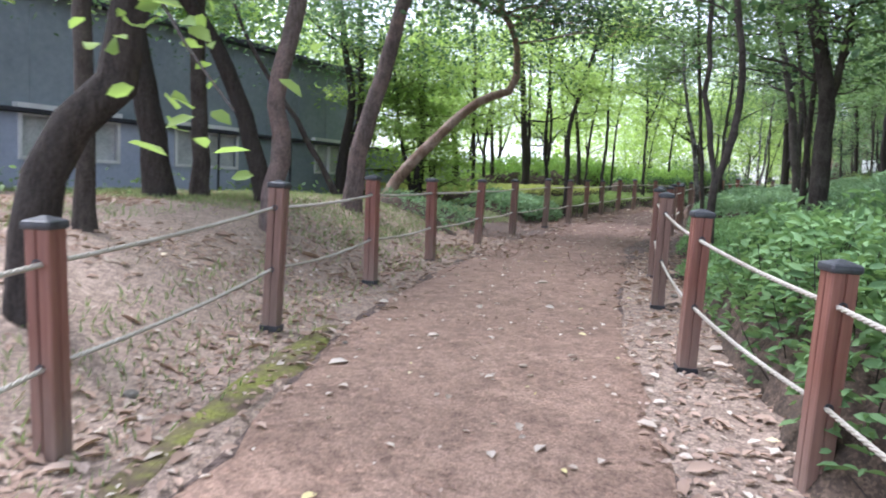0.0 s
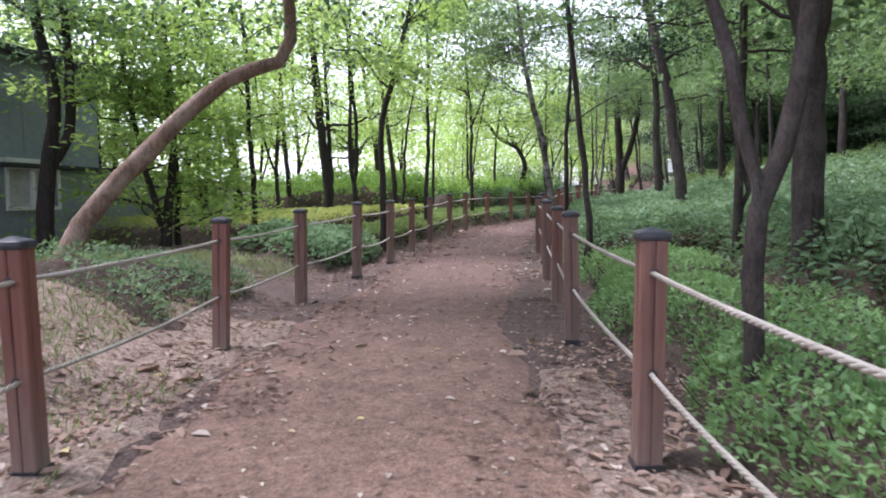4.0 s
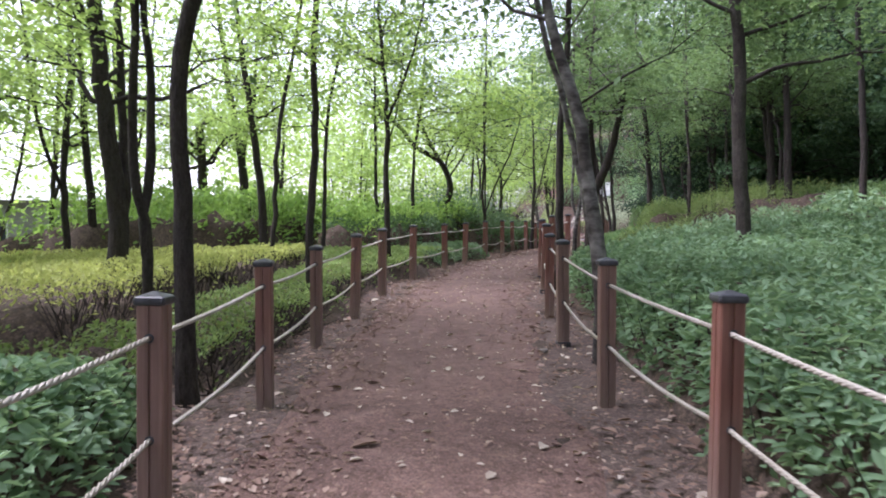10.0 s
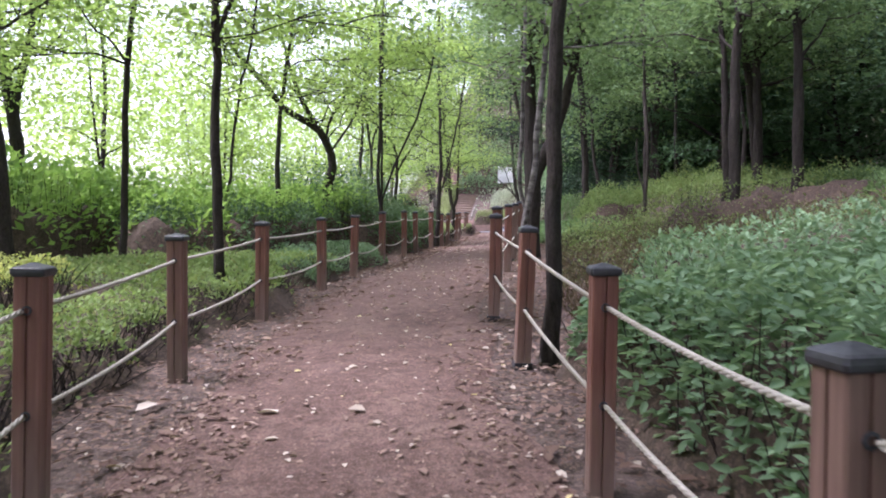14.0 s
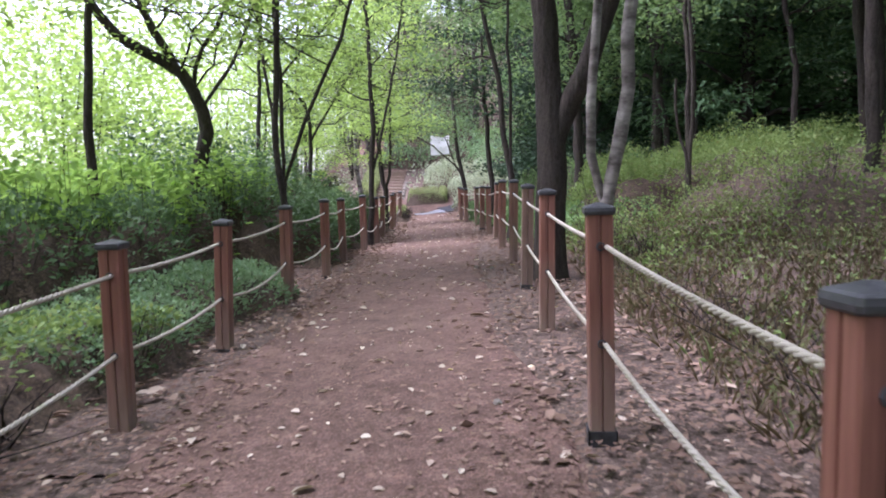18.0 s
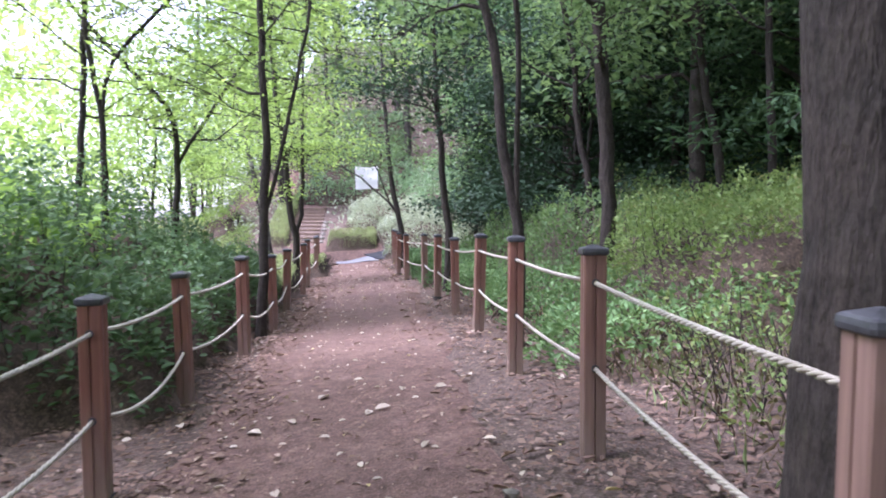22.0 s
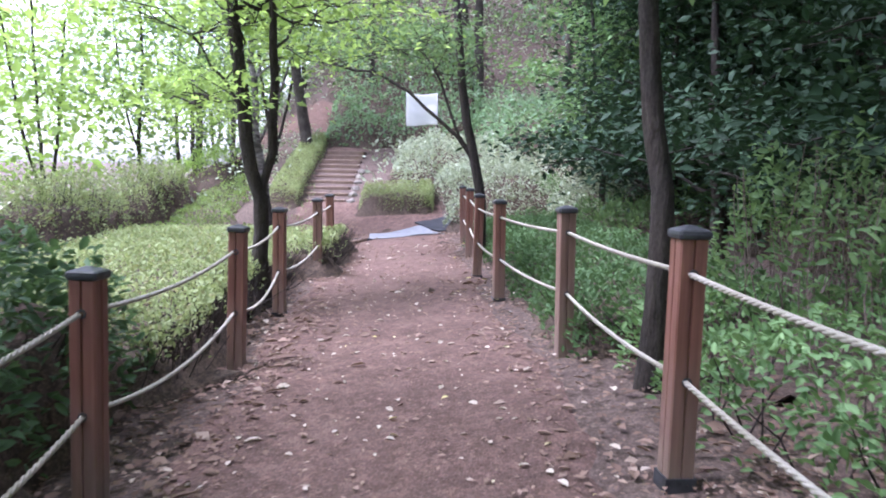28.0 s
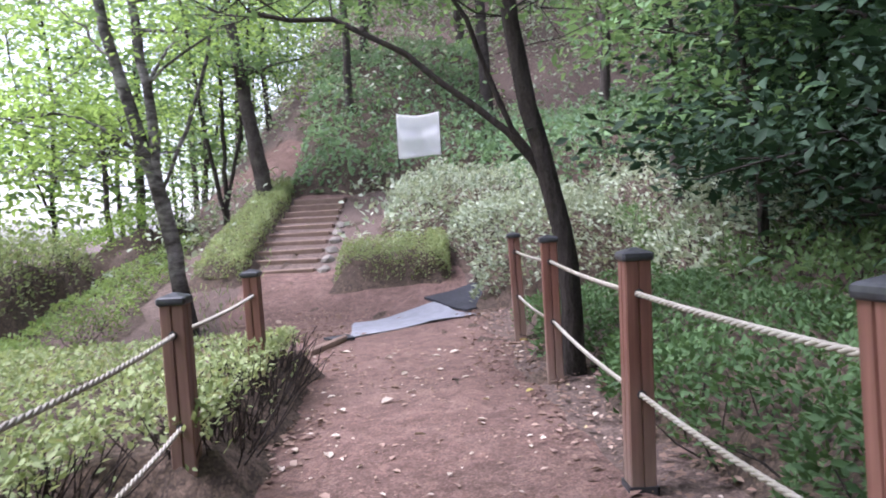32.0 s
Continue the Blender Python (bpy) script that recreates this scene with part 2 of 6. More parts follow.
# the foot is old, blackened bark up to about knee height, with an uneven upper edge
height = k.n.new("ShaderNodeSeparateXYZ")
k.l.new(k.place(), height.inputs[0])
uneven = k.n.new("ShaderNodeMath")
uneven.operation = "MULTIPLY_ADD"
k.l.new(k.noise(5.0, 4.0), uneven.inputs[0])
uneven.inputs[1].default_value = 0.9
k.l.new(height.outputs[2], uneven.inputs[2])
old_bark = k.add("ShaderNodeMapRange")
for key, v in (("From Min", 1.35), ("From Max", 1.0), ("To Min", 0.0), ("To Max", 0.9)):
    old_bark.inputs[key].default_value = v
k.l.new(uneven.outputs[0], old_bark.inputs[0])
k.colour(k.mix(old_bark.outputs[0], pale_bark, k.ramp(band, (0.35, (0.012, 0.01, 0.009)), (0.65, (0.06, 0.052, 0.045)))))
k.bump(band, 0.8, 0.015)
M["bark_banded"] = k.mat
M["bark_pine"] = bark_material("reddish_pine_bark", (0.055, 0.042, 0.037), (0.21, 0.165, 0.15), (0.26, 0.18, 0.158), 1.2)
M["stem_pale"] = bark_material("grey_brown_stems", (0.10, 0.075, 0.06), (0.26, 0.21, 0.175), None, 0.4)
M["bark_red"] = bark_material("red_brown_pine_wood", (0.12, 0.075, 0.052), (0.34, 0.235, 0.17), (0.42, 0.34, 0.27), 0.6)
M["leaf_bright"] = leaf_material("bright_green_leaves", (0.07, 0.15, 0.03), (0.17, 0.31, 0.06), (0.35, 0.51, 0.13), 0.6)
M["leaf_mid"] = leaf_material("green_leaves", (0.035, 0.085, 0.032), (0.08, 0.165, 0.06), (0.18, 0.29, 0.11), 0.45)
# near-black green: the deep shade among the boughs is put into the colour
M["leaf_dark"] = leaf_material("shade_dark_leaves", (0.006, 0.019, 0.009), (0.015, 0.04, 0.019), (0.036, 0.08, 0.036), 0.15)
# darker copy of the green leaves, with the wood's shade in the colour
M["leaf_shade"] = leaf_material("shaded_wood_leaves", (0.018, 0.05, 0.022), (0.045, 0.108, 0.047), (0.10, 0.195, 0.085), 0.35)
M["leaf_holly"] = leaf_material("glossy_dark_leaves", (0.018, 0.05, 0.02), (0.05, 0.115, 0.045), (0.14, 0.245, 0.11), 0.32, 0.35)
M["leaf_blue"] = leaf_material("bluish_green_leaves", (0.03, 0.088, 0.042), (0.115, 0.235, 0.115), (0.255, 0.40, 0.22), 0.4, 0.4)
# silvery bush leaves; on the far hill this paleness stands in for haze
M["leaf_pale"] = leaf_material("silvery_and_haze_pale_leaves", (0.10, 0.15, 0.09), (0.24, 0.31, 0.20), (0.46, 0.52, 0.38), 0.3, 0.4)
M["leaf_lush"] = leaf_material("lush_green_leaves", (0.04, 0.105, 0.04), (0.10, 0.215, 0.075), (0.21, 0.36, 0.13), 0.3, 0.45)
M["leaf_deep"] = leaf_material("deep_green_hedge_leaves", (0.02, 0.058, 0.02), (0.055, 0.125, 0.042), (0.13, 0.235, 0.085), 0.3)
M["leaf_hedge"] = leaf_material("bright_hedge_leaves", (0.05, 0.14, 0.045), (0.14, 0.31, 0.10), (0.29, 0.49, 0.18), 0.35, 0.45)
# brighter, yellower leaves: the sun on the shrub tops is in the colour
M["leaf_sunlit"] = leaf_material("sunlit_shrub_leaves", (0.035, 0.10, 0.022), (0.12, 0.27, 0.05), (0.32, 0.52, 0.11), 0.5, 0.5)
M["leaf_yellow"] = leaf_material("yellow_green_leaves", (0.15, 0.20, 0.045), (0.29, 0.36, 0.08), (0.46, 0.52, 0.14), 0.45)
M["leaf_lawn"] = leaf_material("clipped_azalea_leaves", (0.055, 0.11, 0.028), (0.13, 0.225, 0.06), (0.27, 0.39, 0.115), 0.38, dead=(0.22, 0.12, 0.06))
M["leaf_clipped"] = leaf_material("pale_clipped_leaves", (0.08, 0.13, 0.045), (0.19, 0.27, 0.10), (0.36, 0.43, 0.19), 0.35, dead=(0.22, 0.13, 0.08))
M["leaf_dry"] = leaf_material("half_dry_leaves", (0.036, 0.042, 0.017), (0.085, 0.085, 0.036), (0.16, 0.145, 0.066), 0.3, dead=(0.19, 0.11, 0.065))
M["litter"] = leaf_material("fallen_leaves", (0.13, 0.075, 0.05), (0.28, 0.172, 0.118), (0.47, 0.335, 0.245), 0.1, 0.8, dead=(0.58, 0.5, 0.42))
M["litter_tan"] = leaf_material("tan_fallen_leaves", (0.11, 0.062, 0.042), (0.22, 0.135, 0.095), (0.38, 0.265, 0.2), 0.1, 0.8, dead=(0.5, 0.42, 0.34))
M["litter_dark"] = leaf_material("dark_fallen_leaves", (0.07, 0.04, 0.03), (0.15, 0.088, 0.062), (0.27, 0.18, 0.135), 0.1, 0.8, dead=(0.48, 0.39, 0.31))
M["litter_pale"] = leaf_material("pale_fallen_leaves", (0.26, 0.19, 0.135), (0.42, 0.34, 0.26), (0.66, 0.58, 0.47), 0.1, 0.7, dead=(0.62, 0.52, 0.08))
M["grass"] = leaf_material("grass_blades", (0.10, 0.18, 0.065), (0.21, 0.31, 0.12), (0.36, 0.45, 0.21), 0.45, dead=(0.42, 0.34, 0.21))
M["dry_grass"] = leaf_material("dry_grass_blades", (0.07, 0.055, 0.033), (0.13, 0.10, 0.06), (0.23, 0.18, 0.105), 0.3, dead=(0.16, 0.09, 0.055))


M["straw"] = leaf_material("pale_straw", (0.24, 0.21, 0.12), (0.38, 0.34, 0.21), (0.55, 0.49, 0.33), 0.3)


def plain(name, a, b, scale=6.0, rough=0.7, bump=0.2):
    k = Nodes(name, rough)
    c = k.mix(0.5, k.ramp(k.noise(scale, 5.0), (0.3, a), (0.7, b)), k.ramp(k.noise(scale * 9, 4.0), (0.3, a), (0.7, b)))
    k.colour(c)
    k.bump(k.noise(scale * 12, 4.0), bump, 0.004)
    return k.mat


M["wall_blue"] = plain("blue_grey_sheet_wall", (0.30, 0.34, 0.43), (0.44, 0.48, 0.58), 1.2)
M["wall_dark"] = plain("dark_grey_green_wall", (0.165, 0.195, 0.215), (0.265, 0.305, 0.33), 0.8)
M["trim_dark"] = plain("black_trim", (0.015, 0.016, 0.02), (0.04, 0.042, 0.05), 3.0)
M["white_frame"] = plain("white_window_frame", (0.55, 0.55, 0.54), (0.75, 0.75, 0.73), 5.0, 0.5)
M["grey_wall"] = plain("pale_grey_render", (0.20, 0.20, 0.19), (0.30, 0.30, 0.285), 1.2)
M["white_wall"] = plain("white_plaster", (0.66, 0.67, 0.68), (0.82, 0.82, 0.82), 1.5)
k = Nodes("white_banner_cloth", 0.8)
k.colour(k.ramp(k.noise(3.0, 4.0), (0.3, (0.9, 0.9, 0.9)), (0.7, (0.95, 0.95, 0.95))))
thin = k.n.new("ShaderNodeBsdfTranslucent")
thin.inputs["Color"].default_value = (0.95, 0.95, 0.95, 1)
both = k.n.new("ShaderNodeMixShader")
both.inputs[0].default_value = 0.4
k.l.new(k.bsdf.outputs[0], both.inputs[1])
k.l.new(thin.outputs[0], both.inputs[2])
k.l.new(both.outputs[0], k.n["Material Output"].inputs[0])
M["banner"] = k.mat
M["mat"] = plain("grey_rubber_mat", (0.17, 0.175, 0.19), (0.31, 0.32, 0.345), 7.0, 0.9, 0.6)
M["log"] = plain("weathered_sleeper", (0.14, 0.095, 0.07), (0.30, 0.215, 0.165), 6.0, 0.9, 0.7)
M["concrete"] = plain("grey_concrete", (0.25, 0.235, 0.22), (0.42, 0.40, 0.37), 5.0, 0.9, 0.5)
M["stone"] = plain("mossy_stone", (0.10, 0.09, 0.075), (0.26, 0.235, 0.20), 4.0, 0.9, 0.8)
k = Nodes("window_glass", 0.08)
k.bsdf.inputs["Base Color"].default_value = (0.05, 0.06, 0.07, 1)
k.bsdf.inputs["Specular IOR Level"].default_value = 0.6
M["glass"] = k.mat
M["milky_glass"] = plain("curtained_glass", (0.30, 0.31, 0.31), (0.60, 0.61, 0.60), 2.5, 0.12, 0.0)


# ---- lie of the land ----
FENCE_L = [(0.45, 0.45, -0.52), (0.67, 2.55, -0.46), (1.03, 4.68, -0.30), (1.48, 6.65, -0.23), (1.97, 8.76, -0.23), (2.61, 11.19, -0.21),
           (3.31, 13.45, -0.18), (4.14, 15.36, -0.12), (4.90, 17.20, -0.10), (5.63, 19.12, -0.07), (6.41, 21.13, -0.05), (7.23, 22.76, 0.03),
           (8.18, 24.73, 0.07), (9.44, 26.92, 0.11), (10.89, 28.94, 0.12), (11.98, 30.35, 0.14), (13.30, 32.03, 0.18), (14.52, 33.45, 0.20),
           (15.68, 35.07, 0.17), (17.00, 36.64, 0.18), (18.16, 38.05, 0.10), (19.53, 40.02, 0.07), (20.87, 41.67, 0.08), (21.96, 43.22, 0.10),
           (23.43, 45.12, 0.09), (24.55, 46.75, 0.07)]
FENCE_R = [(3.85, 0.75, -0.55), (3.88, 2.70, -0.48), (3.82, 4.30, -0.34), (4.14, 6.22, -0.25), (4.58, 8.13, -0.21), (5.31, 10.65, -0.18),
           (5.98, 12.63, -0.17), (6.58, 14.49, -0.11), (7.30, 16.46, -0.10), (7.87, 18.23, -0.05), (8.68, 20.18, 0.02), (9.42, 21.74, 0.05),
           (10.44, 23.69, 0.16), (11.30, 25.32, 0.23), (12.46, 26.93, 0.31), (13.86, 28.68, 0.35), (15.06, 30.17, 0.38), (16.39, 31.83, 0.43),
           (17.61, 33.43, 0.43), (19.08, 35.26, 0.39), (20.17, 36.75, 0.30), (21.38, 38.43, 0.29), (22.71, 40.24, 0.25), (23.96, 42.27, 0.19),
           (24.85, 43.63, 0.19), (26.17, 45.32, 0.20), (27.25, 46.75, 0.19)]


def resample(points, step):
    p = np.array(points, float)
    s = np.concatenate([[0], np.cumsum(np.linalg.norm(np.diff(p[:, :2], axis=0), axis=1))])
    n = int(s[-1] / step) + 1
    q = np.linspace(0, s[-1], n)
    return np.stack([np.interp(q, s, p[:, k]) for k in range(p.shape[1])], 1)


def smooth(p, times):
    for _ in range(times):
        p = np.concatenate([p[:1], 0.25 * p[:-2] + 0.5 * p[1:-1] + 0.25 * p[2:], p[-1:]])
    return p


def make_spine():
    left, right = resample(FENCE_L, 0.1), resample(FENCE_R, 0.1)
    mid = []
    for p in left[::5]:
        q = right[np.argmin(((right[:, :2] - p[:2]) ** 2).sum(1))]
        mid.append([*(0.5 * (p[:2] + q[:2])), p[2], q[2]])
    mid = smooth(np.array(mid)[::2], 6)
    d0, d1 = mid[0] - mid[3], mid[-1] - mid[-4]
    d0, d1 = d0[:2] / np.linalg.norm(d0[:2]), d1[:2] / np.linalg.norm(d1[:2])
    before = [[*(mid[0, :2] + d0 * k), *mid[0, 2:]] for k in (60, 40, 20, 10, 5)]
    after = [[*(mid[-1, :2] + d1 * k), mid[-1, 2], mid[-1, 3]] for k in (5, 10, 20, 40, 80)]
    return resample(before + mid.tolist() + after, 0.5)


SPINE = make_spine()
ALONG = np.concatenate([[0], np.cumsum(np.linalg.norm(np.diff(SPINE[:, :2], axis=0), axis=1))])
ALONG -= ALONG[np.argmin((SPINE[:, 0] - 2.3) ** 2 + (SPINE[:, 1] - 0.0) ** 2)]
TANG = np.gradient(SPINE[:, :2], axis=0)
TANG /= np.linalg.norm(TANG, axis=1)[:, None]


def to_sd(x, y):
    """Distance along the path and to its right, for arrays of places."""
    x, y = np.atleast_1d(np.asarray(x, float)), np.atleast_1d(np.asarray(y, float))
    s, d = np.empty_like(x), np.empty_like(x)
    for a in range(0, len(x), 4000):
        dx, dy = x[a:a + 4000, None] - SPINE[:, 0], y[a:a + 4000, None] - SPINE[:, 1]
        i = np.argmin(dx * dx + dy * dy, axis=1)
        r = np.arange(len(i))
        s[a:a + 4000] = ALONG[i] + dx[r, i] * TANG[i, 0] + dy[r, i] * TANG[i, 1]
        d[a:a + 4000] = dx[r, i] * TANG[i, 1] - dy[r, i] * TANG[i, 0]
    return s, d


def from_sd(s, d):
    s, d = np.asarray(s, float), np.asarray(d, float)
    x, y = np.interp(s, ALONG, SPINE[:, 0]), np.interp(s, ALONG, SPINE[:, 1])
    tx, ty = np.interp(s, ALONG, TANG[:, 0]), np.interp(s, ALONG, TANG[:, 1])
    return x + d * ty, y - d * tx


def ground(x, y):
    """Height of the ground: the path between the fences, a shoulder on its left, a bank on its right, a rise ahead."""
    s, d = to_sd(x, y)
    zl, zr = np.interp(s, ALONG, SPINE[:, 2]), np.interp(s, ALONG, SPINE[:, 3])
    u = np.clip((d + 1.4) / 2.8, 0, 1)
    z = zl + (zr - zl) * u
    bank = np.interp(s, [0, 10, 22, 30, 42, 50, 60], [0.05, 0.06, 0.09, 0.2, 0.2, 0.12, 0.15])
    e = np.maximum(d - 1.9, 0)
    z = z + bank * 14 * (1 - np.exp(-e / 14)) * 1.25
    w = np.maximum(-d - 2.0, 0)
    z = z - 0.6 * (1 - np.exp(-w / 12))
    shoulder = np.interp(s, [-14, 0, 10.5, 13, 17, 22, 30, 40], [0.7, 0.75, 0.75, 0.55, 0.32, 0.2, 0.1, 0.05])
    z = z + shoulder * (1 - np.exp(-(np.maximum(-d - 1.6, 0) / 1.2) ** 1.6))
    a = np.maximum(s - 56.5, 0)
    rise = np.clip((d + 7.5) / 4.5, 0.0, 1)
    z = z + 0.30 * 30 * (1 - np.exp(-a / 30)) * rise
    hill = np.clip((d + 12) / 10, 0.0, 1)
    z = z + 16 * (1 - np.exp(-np.maximum(a - 9, 0) / 32)) * hill
    return z


# ---- mesh builders ----
def raw_mesh(name, verts, faces, size):
    """A mesh from arrays of places and of faces with the same number of corners."""
    me = bpy.data.meshes.new(name)
    verts, faces = np.asarray(verts, np.float32), np.asarray(faces, np.int32)
    me.vertices.add(len(verts))
    me.vertices.foreach_set("co", verts.ravel())
    me.loops.add(faces.size)
    me.loops.foreach_set("vertex_index", faces.ravel())
    me.polygons.add(len(faces))
    me.polygons.foreach_set("loop_start", np.arange(0, faces.size, size, dtype=np.int32))
    me.update(calc_edges=True)
    return me


def part(name, me, material, parent=None, label="", soft=False):
    """Links a mesh or bmesh as one object under a thing or a part."""
    if isinstance(me, bmesh.types.BMesh):
        bm, me = me, bpy.data.meshes.new(name)
        bm.to_mesh(me)
        bm.free()
    if not me.materials:
        me.materials.append(material)
    if soft:
        me.polygons.foreach_set("use_smooth", np.ones(len(me.polygons), bool))
    ob = new(name, me)
    if parent:
        ob.parent = parent
    return tagged(ob, label)


def thing(name, at, label, category, group="", kind="", turn=0.0):
    ob = new(name)
    ob.matrix_world = Matrix.Translation(at) @ Matrix.Rotation(turn, 4, "Z")
    ob.empty_display_size = 0.2
    return tagged(ob, label, category, group, kind)


def box(bm, lo, hi, turn=None, bevel=0.0):
    size = [b - a for a, b in zip(lo, hi)]
    m = Matrix.Translation([(a + b) / 2 for a, b in zip(lo, hi)]) @ Matrix.Diagonal((*size, 1))
    made = bmesh.ops.create_cube(bm, size=1, matrix=(turn @ m) if turn else m)
    if bevel:
        edges = {e for v in made["verts"] for e in v.link_edges}
        bmesh.ops.bevel(bm, geom=list(edges), offset=bevel, segments=1, affect="EDGES")
    return bm


def unit(v):
    return v / np.maximum(np.linalg.norm(v, axis=-1, keepdims=True), 1e-9)


def leaf_arrays(rng, at, out, length, width=0.5, tilt=0.6, fine=False, over=None):
    """Leaves at the given places, growing along out with scatter; folded blades of two or four triangles."""
    n = len(at)
    way = unit(out + tilt * rng.normal(size=(n, 3)))
    side = unit(np.cross(way, rng.normal(size=(n, 3)) * 0.55 + (0, 0, 1))) if over is None else unit(np.cross(way, over + rng.normal(size=(n, 3)) * 0.22))
    up = np.cross(side, way)
    ln = (length * rng.uniform(0.65, 1.3, n))[:, None]
    w = ln * width * 0.5
    if fine:
        rows = [at, at + 0.3 * ln * way + 0.85 * w * side + 0.1 * ln * up, at + 0.68 * ln * way + 0.8 * w * side + 0.08 * ln * up, at + ln * way - 0.08 * ln * up,
                at + 0.68 * ln * way - 0.8 * w * side + 0.08 * ln * up, at + 0.3 * ln * way - 0.85 * w * side + 0.1 * ln * up]
        idx = np.array([[0, 1, 2], [0, 2, 3], [0, 3, 4], [0, 4, 5]])
    else:
        rows = [at, at + 0.45 * ln * way + w * side + 0.1 * ln * up, at + ln * way, at + 0.45 * ln * way - w * side + 0.1 * ln * up]
        idx = np.array([[0, 1, 2], [0, 2, 3]])
    k = len(rows)
    verts = np.stack(rows, 1).reshape(-1, 3)
    faces = (np.arange(n)[:, None, None] * k + idx[None]).reshape(-1, 3)
    return verts, faces


def leaf_mesh(name, *blades):
    verts, faces, base = [], [], 0
    for v, f in blades:
        verts.append(v)
        faces.append(f + base)
        base += len(v)
    return raw_mesh(name, np.concatenate(verts), np.concatenate(faces), 3)


def tube(points, radii, sides=8, wobble=0.0, rng=None):
    """A tapered tube along points: verts and quads."""
    p, r = np.asarray(points, float), np.asarray(radii, float)
    way = unit(np.gradient(p, axis=0))
    ref = np.array([1.0, 0.2, 0.1])
    a = unit(np.cross(way, ref))
    b = np.cross(way, a)
    th = np.linspace(0, 2 * np.pi, sides, endpoint=False)
    rr = r[:, None] * np.ones(sides)
    if wobble:
        rr = rr * (1 + wobble * rng.normal(size=rr.shape))
    verts = p[:, None] + rr[..., None] * (np.cos(th)[None, :, None] * a[:, None] + np.sin(th)[None, :, None] * b[:, None])
    n = len(p)
    i, j = np.meshgrid(np.arange(n - 1), np.arange(sides), indexing="ij")
    q = np.stack([i * sides + j, i * sides + (j + 1) % sides, (i + 1) * sides + (j + 1) % sides, (i + 1) * sides + j], -1).reshape(-1, 4)
    return verts.reshape(-1, 3), q


def bend(points, n):
    """n places along a smooth curve through the points."""
    p = np.asarray(points, float)
    s = np.concatenate([[0], np.cumsum(np.linalg.norm(np.diff(p, axis=0), axis=1))])
    q = np.linspace(0, s[-1], n)
    slope = np.gradient(p, s, axis=0) if len(p) > 2 else np.repeat((p[1:] - p[:1]) / s[-1], 2, axis=0)
    i = np.clip(np.searchsorted(s, q, side="right") - 1, 0, len(p) - 2)
    h = (s[i + 1] - s[i])[:, None]
    u = ((q - s[i]) / (s[i + 1] - s[i]))[:, None]
    return (2 * u ** 3 - 3 * u ** 2 + 1) * p[i] + (u ** 3 - 2 * u ** 2 + u) * h * slope[i] + (3 * u ** 2 - 2 * u ** 3) * p[i + 1] + (u ** 3 - u ** 2) * h * slope[i + 1]


def grow(rng, stems, crown_from, reach, limbs, leaves, leaf_size, droop=0.1, flat=0.35, twig_leaf=0.5, spread=0.35, bare=0.0):
    """Trunk tubes with limbs and twigs, and leaf places round the twigs."""
    tubes, spots, outs = [], [], []
    for number, (points, r0, r1) in enumerate(stems):
        if number and len(stems[0][0]) > 2:
            # a side stem starts inside the first one, below the fork
            main = np.asarray(stems[0][0], float)
            z = points[0][2] - 0.3
            if main[0, 2] < z < main[-1, 2]:
                points = [tuple(np.interp(z, main[:, 2], main[:, k]) for k in range(3))] + list(points)
        n = max(8, int(np.linalg.norm(np.diff(np.asarray(points, float), axis=0), axis=1).sum() / 0.3))
        line = bend(points, n)
        line[1:-1] += rng.normal(size=(n - 2, 3)) * 0.012
        rad = np.linspace(r0, r1, n)
        flare = max(3, n // 8)
        rad[:flare] *= np.linspace(0.7, 1.0, flare) if number else 1 + 0.45 * np.linspace(1, 0, flare) ** 2
        tubes.append(tube(line, rad, 12 if r0 > 0.1 else 8, 0.045, rng))
        top = line[-1, 2]
        usable = [i for i in range(n) if line[i, 2] > crown_from]
        if not usable:
            continue
        for _ in range(limbs):
            i = usable[int(len(usable) * rng.random() ** 0.85)]
            turn = rng.uniform(0, 2 * np.pi)
            ln = reach * rng.uniform(0.5, 1.1) * (1.15 - 0.5 * (line[i, 2] - crown_from) / max(0.5, top - crown_from))
            rise = rng.uniform(0.15, 0.75)
            way = unit(np.array([np.cos(turn), np.sin(turn), rise]))
            m = 7
            q = line[i] + way * (np.linspace(0, ln, m)[:, None])
            q[:, 2] -= droop * (np.linspace(0, 1, m) ** 2) * ln
            q[1:] += np.cumsum(rng.normal(size=(m - 1, 3)) * 0.04 * ln, axis=0)
            tubes.append(tube(q, np.linspace(max(0.008, rad[i] * 0.45), 0.005, m), 4))
            for j in range(2, m):
                for _ in range(2):
                    t2 = rng.uniform(0, 2 * np.pi)
                    way2 = unit(way * 0.6 + np.array([np.cos(t2), np.sin(t2), rng.uniform(-0.1, 0.4)]))
                    l2 = ln * rng.uniform(0.2, 0.45)
                    q2 = q[j] + way2 * np.linspace(0, l2, 4)[:, None]
                    q2[:, 2] -= droop * 0.6 * np.linspace(0, 1, 4) ** 2 * l2
                    if rng.random() > bare:
                        tubes.append(tube(q2, np.linspace(0.008, 0.003, 4), 3))
                    spots += list(q2[1:])
                    outs += [way2] * 3
    spots, outs = np.array(spots), np.array(outs)
    blades = None
    if leaves and len(spots):
        weight = rng.random(len(spots)) ** 3.5
        pick = rng.choice(len(spots), leaves, p=weight / weight.sum())
        off = rng.normal(size=(leaves, 3)) * spread * np.array([1, 1, flat])
        at = spots[pick] + off
        out = unit(outs[pick] * 0.5 + np.stack([off[:, 0], off[:, 1], 0 * off[:, 2] - 0.12], 1) * 2)
        blades = leaf_arrays(rng, at, out, leaf_size, twig_leaf, 0.45)
    verts, faces, base = [], [], 0
